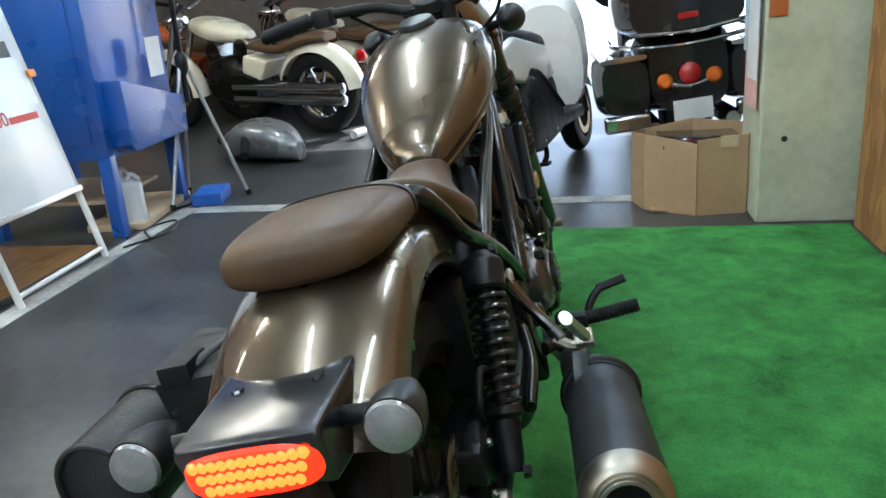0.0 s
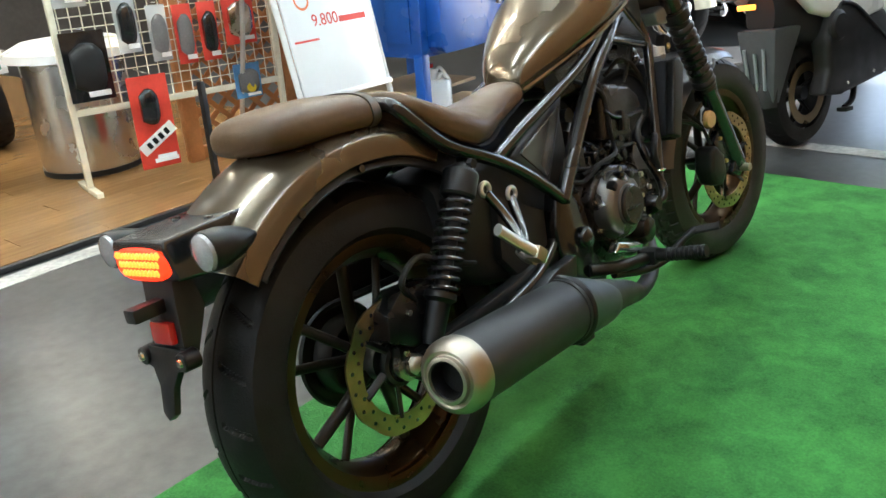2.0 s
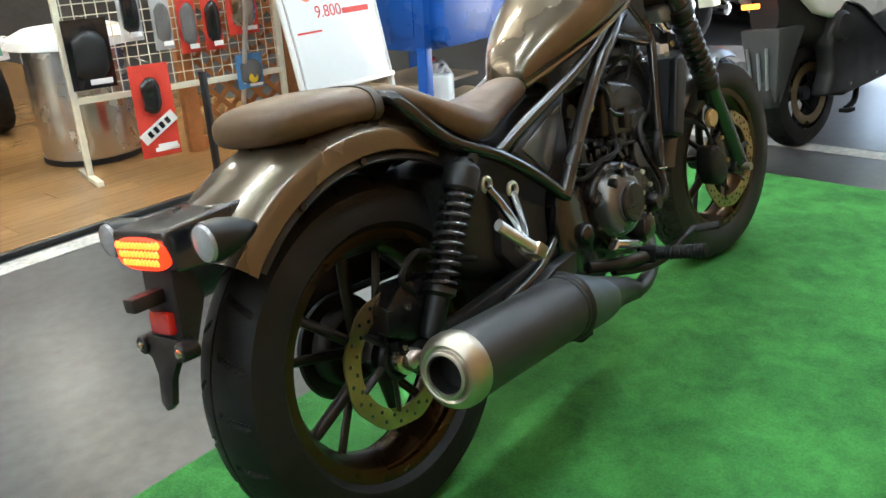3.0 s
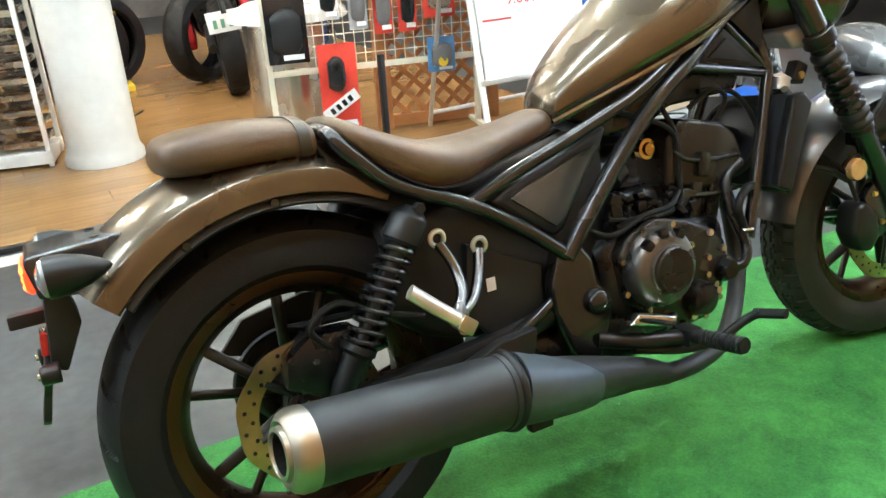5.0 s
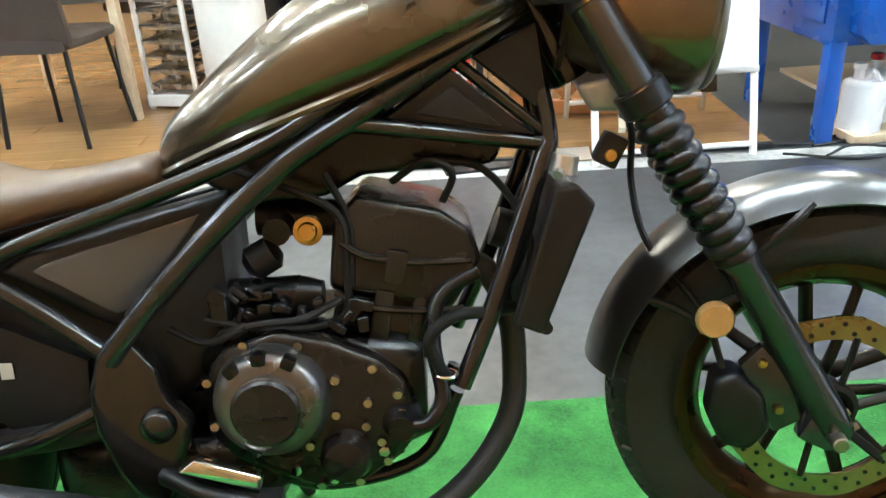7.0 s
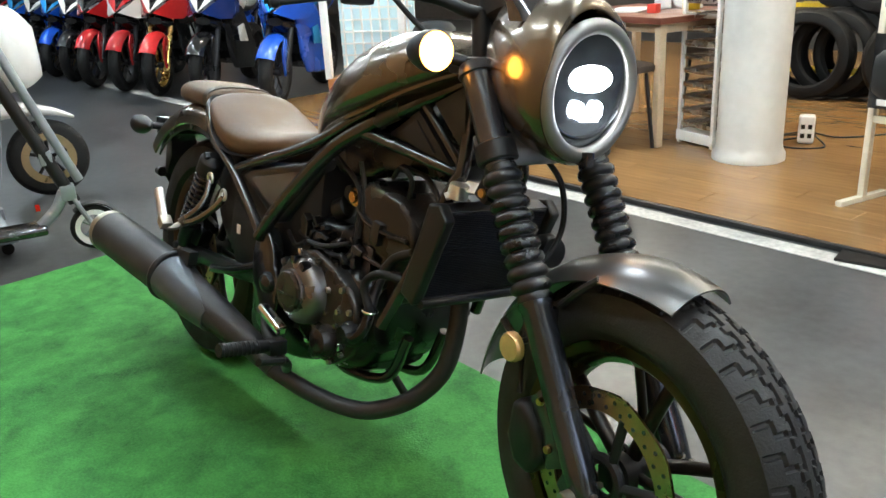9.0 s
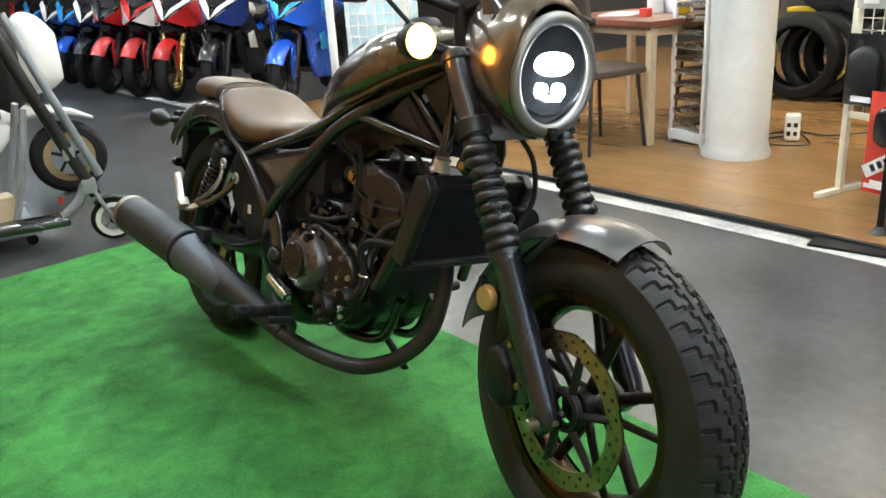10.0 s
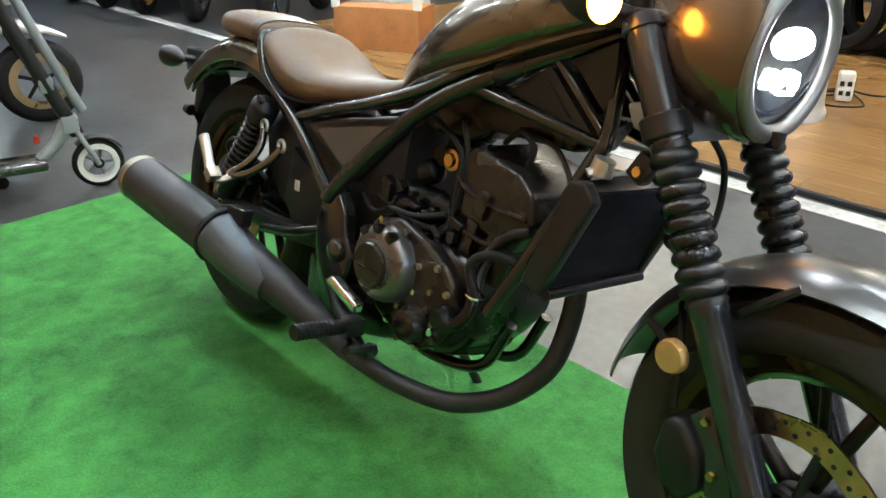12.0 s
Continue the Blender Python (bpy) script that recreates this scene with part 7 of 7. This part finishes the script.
def chair(x, y, h):
    e = empty("chair", pose(x, y, 0.022, 0, 0, h))
    tagged(e, "dark brown upholstered chair with thin black legs", "chair", "chairs at the table")
    part("seat", loft([(-0.21, 0, 0.45, 0.20, 0.03, 0.03, 4), (0.0, 0, 0.45, 0.22, 0.035, 0.03, 4), (0.21, 0, 0.45, 0.20, 0.03, 0.03, 4)], 24, None, 3), BROWNCLOTH, e)
    part("backrest", turned(box(-0.22, 0, 0.68, 0.035, 0.46, 0.46, 0.016, Matrix.Rotation(radians(-8), 4, "Y")), I4), BROWNCLOTH, e)
    for sx in (-1, 1):
        for sy in (-1, 1):
            part("leg", tube([(sx * 0.17, sy * 0.17, 0.43), (sx * 0.21, sy * 0.20, 0.0)], 0.011, 8, 1), SATIN, e)
    return e


ch = chair(-0.74, 2.74, 80)
copy_thing(ch, pose(-1.45, 3.0, 0.022, 0, 0, 20))
copy_thing(ch, pose(-0.55, 3.75, 0.022, 0, 0, -110))

# power tower and its cables
pt = part("power_tower", box(0.09, 3.50, 0.104, 0.085, 0.085, 0.155, 0.02, Matrix.Rotation(radians(25), 4, "Z"), None, 4), WHITE_PLASTIC, None, "white power strip tower with black sockets on the floor")
tagged(pt, category="power strip")
sq = Matrix.Translation((0.09, 3.50, 0.1)) @ Matrix.Rotation(radians(25), 4, "Z")
for dy in (-0.018, 0.018):
    for dz in (-0.028, 0.022):
        part("socket", turned(box(dy, -0.043, dz, 0.022, 0.004, 0.026, 0.003), sq), BLACK, pt, "black socket")
        part("socket", turned(box(0.043, dy, dz, 0.004, 0.022, 0.026, 0.003), sq), BLACK, pt)
for pts in ([(0.04, 3.52, 0.06), (-0.10, 3.60, 0.028), (-0.02, 3.75, 0.027), (0.18, 3.72, 0.027), (0.35, 3.95, 0.027)], [(0.12, 3.55, 0.06), (0.22, 3.45, 0.028), (0.10, 3.34, 0.027), (-0.05, 3.40, 0.027), (0.02, 3.62, 0.027)]):
    tagged(part("power_cable", tube(pts, 0.005, 8, 8), SATIN, None, "black power cable lying on the wooden floor"), category="cable")
for pts in ([(2.0, 2.12, 0.006), (2.4, 2.05, 0.006), (2.8, 2.2, 0.006), (3.1, 2.0, 0.006), (3.6, 2.3, 0.006)], [(2.3, 1.95, 0.006), (2.55, 1.85, 0.006), (2.75, 1.92, 0.006), (2.6, 2.0, 0.006), (2.45, 1.9, 0.006)], [(2.45, 2.02, 0.006), (2.7, 2.08, 0.006), (3.2, 2.16, 0.006)]):
    tagged(part("floor_cable", tube(pts, 0.006, 8, 8), SATIN, None, "black cable lying on the asphalt floor"), category="cable")


def tyre_rack():
    e = empty("tyre_rack", pose(-0.05, 4.85, 0.022))
    tagged(e, "yellow steel rack for loose tyres", "rack")
    for x in (-0.75, 0.45):
        part("upright", box(x, 0, 0.6, 0.04, 0.04, 1.2, 0.004), YELLOW, e)
        part("foot", box(x, 0.0, 0.02, 0.05, 0.45, 0.04, 0.004), YELLOW, e)
    for z in (0.16, 0.62):
        part("rail", box(-0.15, 0.16, z, 1.2, 0.03, 0.03, 0.003), YELLOW, e)
        part("rail", box(-0.15, 0.26, z, 1.2, 0.03, 0.03, 0.003), YELLOW, e)
    return e


tyre_rack()
LOOSE = tyre_mesh(0.31, 0.085, plain_tread, 160, 20, 0.21)
LOOSE.materials.append(RUBBER)
for i, (x, y, z, h) in enumerate(((-0.55, 4.75, 0.335, 8), (-0.42, 4.86, 0.335, 2), (-0.30, 4.95, 0.335, -4), (0.16, 4.72, 0.335, 20), (0.30, 4.85, 0.335, 25), (-0.15, 4.9, 0.90, 4), (-0.45, 5.0, 0.92, -3), (0.9, 4.6, 0.335, 40))):
    ob = new("loose_tyre", LOOSE)
    ob.matrix_basis = pose(x, y, z, 0, 0, h)
    tagged(ob, "black motorcycle tyre standing in the rack", "tyre", "tyres in the rack")
tagged(part("tyre_label", box(0.25, 4.62, 0.26, 0.07, 0.004, 0.10, 0.001, Matrix.Rotation(radians(12), 4, "Y")), PAPER, None, "white label hanging on a tyre"), category="label")


def goods_rack():
    """A cream wire grid on legs, running from (0.775, 2.64) to (1.78, 2.42)."""
    e = empty("goods_rack", pose(0.775, 2.64, 0.022, 0, 0, -12.3))
    tagged(e, "cream wire grid rack hung with packed accessories", "rack")
    L = 1.03
    for x in (0.0, L):
        part("leg", box(x, 0, 0.75, 0.028, 0.028, 1.5, 0.003), CREAM, e)
        part("foot", box(x, 0, 0.012, 0.03, 0.30, 0.024, 0.003), CREAM, e)
    part("lower_bar", box(L / 2, 0, 0.36, L, 0.022, 0.03, 0.003), CREAM, e)
    part("upper_bar", box(L / 2, 0, 1.48, L, 0.022, 0.03, 0.003), CREAM, e)
    for i in range(21):
        part("wire", cyl((L * (i + 0.5) / 21, 0, 0.37), (L * (i + 0.5) / 21, 0, 1.47), 0.0026, None, 6), CREAM, e)
    for j in range(21):
        part("wire", cyl((0.01, 0.004, 0.42 + 0.05 * j), (L - 0.01, 0.004, 0.42 + 0.05 * j), 0.0026, None, 6), CREAM, e)
    return e


goods_rack()
GR = pose(0.775, 2.64, 0.022, 0, 0, -12.3)


def pack(x, z, w, h, mt, inner, label, tagmat=PAPER, depth=0.03, y=-0.03):
    e = empty("hanging_pack", GR @ Matrix.Translation((x, y, z)))
    tagged(e, label, "packaged goods", "goods on the rack")
    part("card", box(0, 0.006, 0, w, 0.004, h, 0.001), mt, e)
    part("content", loft([(-w * 0.36, -0.008, 0, depth * 0.4, h * 0.22, h * 0.28, 2.6), (-w * 0.1, -0.012, 0.0, depth * 0.6, h * 0.34, h * 0.36, 2.6), (w * 0.2, -0.012, 0.02 * h, depth * 0.6, h * 0.30, h * 0.38, 2.6), (w * 0.36, -0.008, 0, depth * 0.35, h * 0.2, h * 0.22, 2.6)], 16, None, 2), inner, e)
    part("price_tag", box(w * 0.1, -0.002 - depth * 0.7, -h * 0.38, w * 0.5, 0.002, h * 0.08, 0), tagmat, e, "white price tag")
    part("hook", cyl((0, 0.05, h / 2 + 0.01), (0, -0.03, h / 2 + 0.012), 0.003, None, 6), CHROME, e)
    return e


pack(0.095, 0.56, 0.19, 0.30, BLACK, PLASTIC, "black boxed accessory hanging on the rack", PAPER, 0.05, -0.045)
rp = pack(0.30, 0.29, 0.18, 0.42, REDPRINT, BLACK, "red packed glove set with black parts on a long hook", WHITE_PLASTIC, 0.05, -0.15)
for ch_ob in rp.children:
    if ch_ob.name.startswith("content"):
        ch_ob.matrix_basis = Matrix.Translation((-0.01, 0, 0.075)) @ Matrix.Diagonal((0.62, 0.7, 0.55, 1))
part("white_band", turned(box(0, 0, 0, 0.19, 0.003, 0.055, 0.001), Matrix.Translation((0.0, -0.004, -0.075)) @ Matrix.Rotation(radians(-32), 4, "Y")), PAPER, rp, "white diagonal band with plain dark bars")
band_bars = bmesh.new()
for k_b in range(4):
    box(-0.05 + 0.034 * k_b, -0.0025, 0, 0.020, 0.002, 0.030, 0, None, band_bars)
part("band_bar", turned(band_bars, Matrix.Translation((0.0, -0.004, -0.075)) @ Matrix.Rotation(radians(-32), 4, "Y")), BLACK, rp, "plain dark bars", kind="stuff")
part("hook_rod", cyl((0, 0.0, 0.222), (0, 0.15, 0.222), 0.003, None, 6), CHROME, rp)
part("print_bar", box(0.01, -0.048, -0.165, 0.11, 0.002, 0.018, 0), PAPER, rp, "white print bar")
for i, (x, z, w, h, mt, inner, lb) in enumerate(((0.30, 0.72, 0.10, 0.26, BAG, BLACK, "round black part in clear packaging"), (0.44, 0.66, 0.09, 0.25, BAG, GREYCLOTH, "grey grip pair in clear packaging"), (0.56, 0.64, 0.09, 0.27, REDPRINT, GREYCLOTH, "red card with grey grips"), (0.68, 0.64, 0.09, 0.27, REDPRINT, BLACK, "red card with black grips"), (0.84, 0.68, 0.16, 0.24, REDPRINT, STEEL, "red card with a steel lever"), (0.84, 0.38, 0.14, 0.17, BLUEPRINT, GREYCLOTH, "blue packet with a yellow badge"), (0.22, 0.98, 0.12, 0.24, BAG, BLACK, "black part in clear packaging"), (0.38, 1.0, 0.10, 0.26, REDPRINT, BLACK, "red card with dark parts"), (0.52, 1.0, 0.10, 0.26, BAG, STEEL, "steel part in clear packaging"), (0.66, 1.0, 0.10, 0.26, REDPRINT, GREYCLOTH, "red card with grey parts"), (0.82, 1.02, 0.14, 0.24, REDPRINT, CHROME, "red card with chrome parts"), (0.08, 0.95, 0.14, 0.28, BAG, BLACK, "dark part in clear packaging"))):
    pack(x, z, w, h, mt, inner, lb)
for o_b in [o for o in bpy.data.objects if o.name.startswith("hanging_pack")]:
    if "yellow badge" in str(o_b.get("label", "")):
        part("badge", cyl((0.0, -0.022, -0.03), (0.0, -0.030, -0.03), 0.026, 0.024, 20), YELLOW, o_b, "round yellow badge")
# a stand on a steel plate
ps = empty("pole_stand", pose(1.15, 2.19, 0.0, 0, 0, 10))
tagged(ps, "black pole stand on a square steel base plate", "stand")
part("base_plate", box(-0.02, -0.02, 0.008, 0.36, 0.42, 0.012, 0.003), SATIN, ps)
part("pole", box(0, 0, 0.25, 0.026, 0.026, 0.48, 0.003), SATIN, ps)
part("gusset", lathe((0, 0, 0.014), (0, 0, 0.05), [(0, 0.06), (0.4, 0.03), (1, 0.018)], 14), SATIN, ps)
# lattice screen
def lattice():
    e = empty("lattice_screen", pose(1.92, 2.52, 0.0, 0, 0, 168))
    tagged(e, "orange stained wooden lattice screen", "screen")
    L, H = 0.58, 1.55
    for x in (0.0, L):
        part("post", box(x, 0, H / 2, 0.075, 0.06, H, 0.005), LATTICE, e)
    for z in (0.06, H - 0.04):
        part("rail", box(L / 2, 0, z, L, 0.04, 0.06, 0.004), LATTICE, e)
    for s in (-1, 1):
        k = -H
        while k < L + H:
            # a slat along x = k + s * (z - z0), cut to the panel
            a = Vector((k, 0, 0.08)) if s == 1 else Vector((k + H - 0.14, 0, 0.08))
            d = Vector((s, 0, 1))
            t0, t1 = 0.0, H - 0.14
            if s == 1:
                t0, t1 = max(t0, -a.x), min(t1, L - a.x)
            else:
                t0, t1 = max(t0, a.x - L), min(t1, a.x)
            if t1 - t0 > 0.05:
                p, q = a + d * t0, a + d * t1
                mid, ln = (p + q) / 2, (q - p).length
                part("slat", box(mid.x, s * 0.006, mid.z, 0.026, 0.011, ln, 0.0015, Matrix.Rotation(radians(45 * s), 4, "Y"), None, 1), LATTICE, e)
            k += 0.105
    return e


lattice()
# steel drum table with a round white top
dr = empty("drum_table", pose(1.03, 3.06, 0.022))
tagged(dr, "brushed steel drum with a round white top", "table")
part("drum", lathe((0, 0, 0), (0, 0, 0.56), [(0, 0.232), (0.0, 0.238), (0.03, 0.24), (0.97, 0.24), (1.0, 0.236), (1.0, 0.17)], 48), DRUM, dr, "brushed steel drum")
part("skirting", lathe((0, 0, 0), (0, 0, 0.03), [(0, 0.236), (0.1, 0.243), (1, 0.243)], 48), SATIN, dr)
top_bm = lathe((0, 0, 0.55), (0, 0, 0.66), [(0, 0.24), (0.1, 0.31), (0.45, 0.30), (0.8, 0.22), (1, 0.02)], 48)
part("white_top", top_bm, WHITE_PLASTIC, dr, "domed white cover")
# a small parked bike behind the drum, rear end with a plate
rb = sport_bike(RED, BLACK, "red and black small motorcycle parked on the wooden floor", SATIN, BLACK, "bikes on the wooden floor")
rb.matrix_basis = pose(0.98, 4.05, 0.022, 0, 0, 80) @ Matrix.Rotation(-0.1, 4, "X")
pl = part("number_plate", box(-0.36, 0, 0.50, 0.006, 0.22, 0.12, 0.003), PAPER, rb, "white number plate with plain dark bars")
bars = bmesh.new()
for k in range(4):
    box(-0.364, -0.07 + 0.045 * k, 0.49, 0.002, 0.022, 0.05, 0, None, bars)
part("plate_bar", bars, GREENPRINT, pl, "plain bars", kind="stuff")
part("plate_arm", tube([(-0.20, 0, 0.80), (-0.32, 0, 0.66), (-0.355, 0, 0.54)], 0.02, 8, 3), PLASTIC, rb)
part("tail_lamp", box(-0.32, 0, 0.70, 0.03, 0.12, 0.04, 0.008), RED_LENS, rb)

# lit white showcase with a grid, beyond the motorcycle
shw = empty("display_case", pose(-2.75, 2.62, 0.0, 0, 0, 30))
tagged(shw, "white framed display case with a pale blue grid", "display case")
part("base", box(0, 0, 0.16, 0.62, 0.34, 0.30, 0.006), LATTICE, shw, "wooden base")
for x in (-0.30, 0.30):
    part("post", box(x, -0.15, 1.0, 0.05, 0.04, 1.4, 0.004), WHITE, shw)
part("back_panel", box(0, 0.10, 1.0, 0.6, 0.02, 1.38, 0.002), surface("pale_blue_panel", (0.62, 0.8, 0.86), 0.4, 0, 0.05, 4), shw, "pale blue back panel")
for i in range(8):
    part("grid_bar", box(-0.26 + 0.074 * i, 0.07, 1.0, 0.012, 0.012, 1.36, 0), WHITE, shw)
for i in range(16):
    part("grid_bar", box(0, 0.07, 0.36 + 0.085 * i, 0.58, 0.012, 0.012, 0), WHITE, shw)
# Unseen glowing strip, added over the case to brighten its panel.
part("lit_strip", box(0, -0.10, 1.72, 0.5, 0.06, 0.02, 0), TUBE, shw, "added strip that lights the case")

# small things on the asphalt by the cabinet
def jug(x, y):
    e = empty("plastic_jug", pose(x, y, 0, 0, 0, 30))
    tagged(e, "white plastic canister standing by the blue cabinet", "canister")
    part("body", box(0, 0, 0.12, 0.10, 0.15, 0.24, 0.025, None, None, 3), WHITE_PLASTIC, e)
    part("neck", cyl((0, 0.03, 0.24), (0, 0.03, 0.28), 0.022, 0.02, 14), WHITE_PLASTIC, e)
    part("cap", cyl((0, 0.03, 0.275), (0, 0.03, 0.30), 0.026, 0.026, 14, bevel=0.003), RED if x > 2.7 else WHITE_PLASTIC, e)
    part("handle", tube([(0, 0.0, 0.24), (0, -0.03, 0.275), (0, -0.065, 0.24)], 0.010, 8, 4), WHITE_PLASTIC, e)
    return e


jug(2.66, 2.10)
jug(2.80, 2.24)
tagged(part("blue_carton", box(3.16, 1.90, 0.035, 0.26, 0.16, 0.065, 0.005, Matrix.Rotation(radians(12), 4, "Z")), surface("blue_carton_print", (0.03, 0.13, 0.5), 0.45, 0, 0.15, 9), None, "small flat blue carton on the floor"), category="box")
tagged(part("board_offcut", box(2.93, 2.20, 0.02, 0.70, 0.30, 0.035, 0.003, Matrix.Rotation(radians(8), 4, "Z")), PINE, None, "pale plywood board lying on the floor"), category="board")
hm = empty("silver_fairing", pose(4.25, 2.0, 0.0, 0, 0, 70))
tagged(hm, "silver grey motorcycle fairing lying on the floor", "fairing")
part("shell", loft([(-0.32, 0, 0.10, 0.05, 0.04, 0.08, 2.4), (-0.15, 0, 0.16, 0.16, 0.10, 0.14, 2.4), (0.08, 0, 0.17, 0.19, 0.12, 0.15, 2.4), (0.28, 0, 0.12, 0.12, 0.07, 0.11, 2.4), (0.36, 0, 0.08, 0.03, 0.03, 0.06, 2.2)], 24), surface("silver_paint", (0.24, 0.24, 0.235), 0.35, 0.4, 0.1, 5, coat=0.5), hm)
part("inner_rim", loft([(-0.2, -0.10, 0.08, 0.10, 0.05, 0.07, 2.6), (0.2, -0.12, 0.08, 0.10, 0.05, 0.07, 2.6)], 18, None, 2), BLACK, hm)
tagged(part("white_bottle", cyl((4.9, 1.55, 0.04), (5.06, 1.50, 0.04), 0.035, 0.03, 14, bevel=0.006), WHITE_PLASTIC, None, "white plastic bottle lying on the floor"), category="bottle")
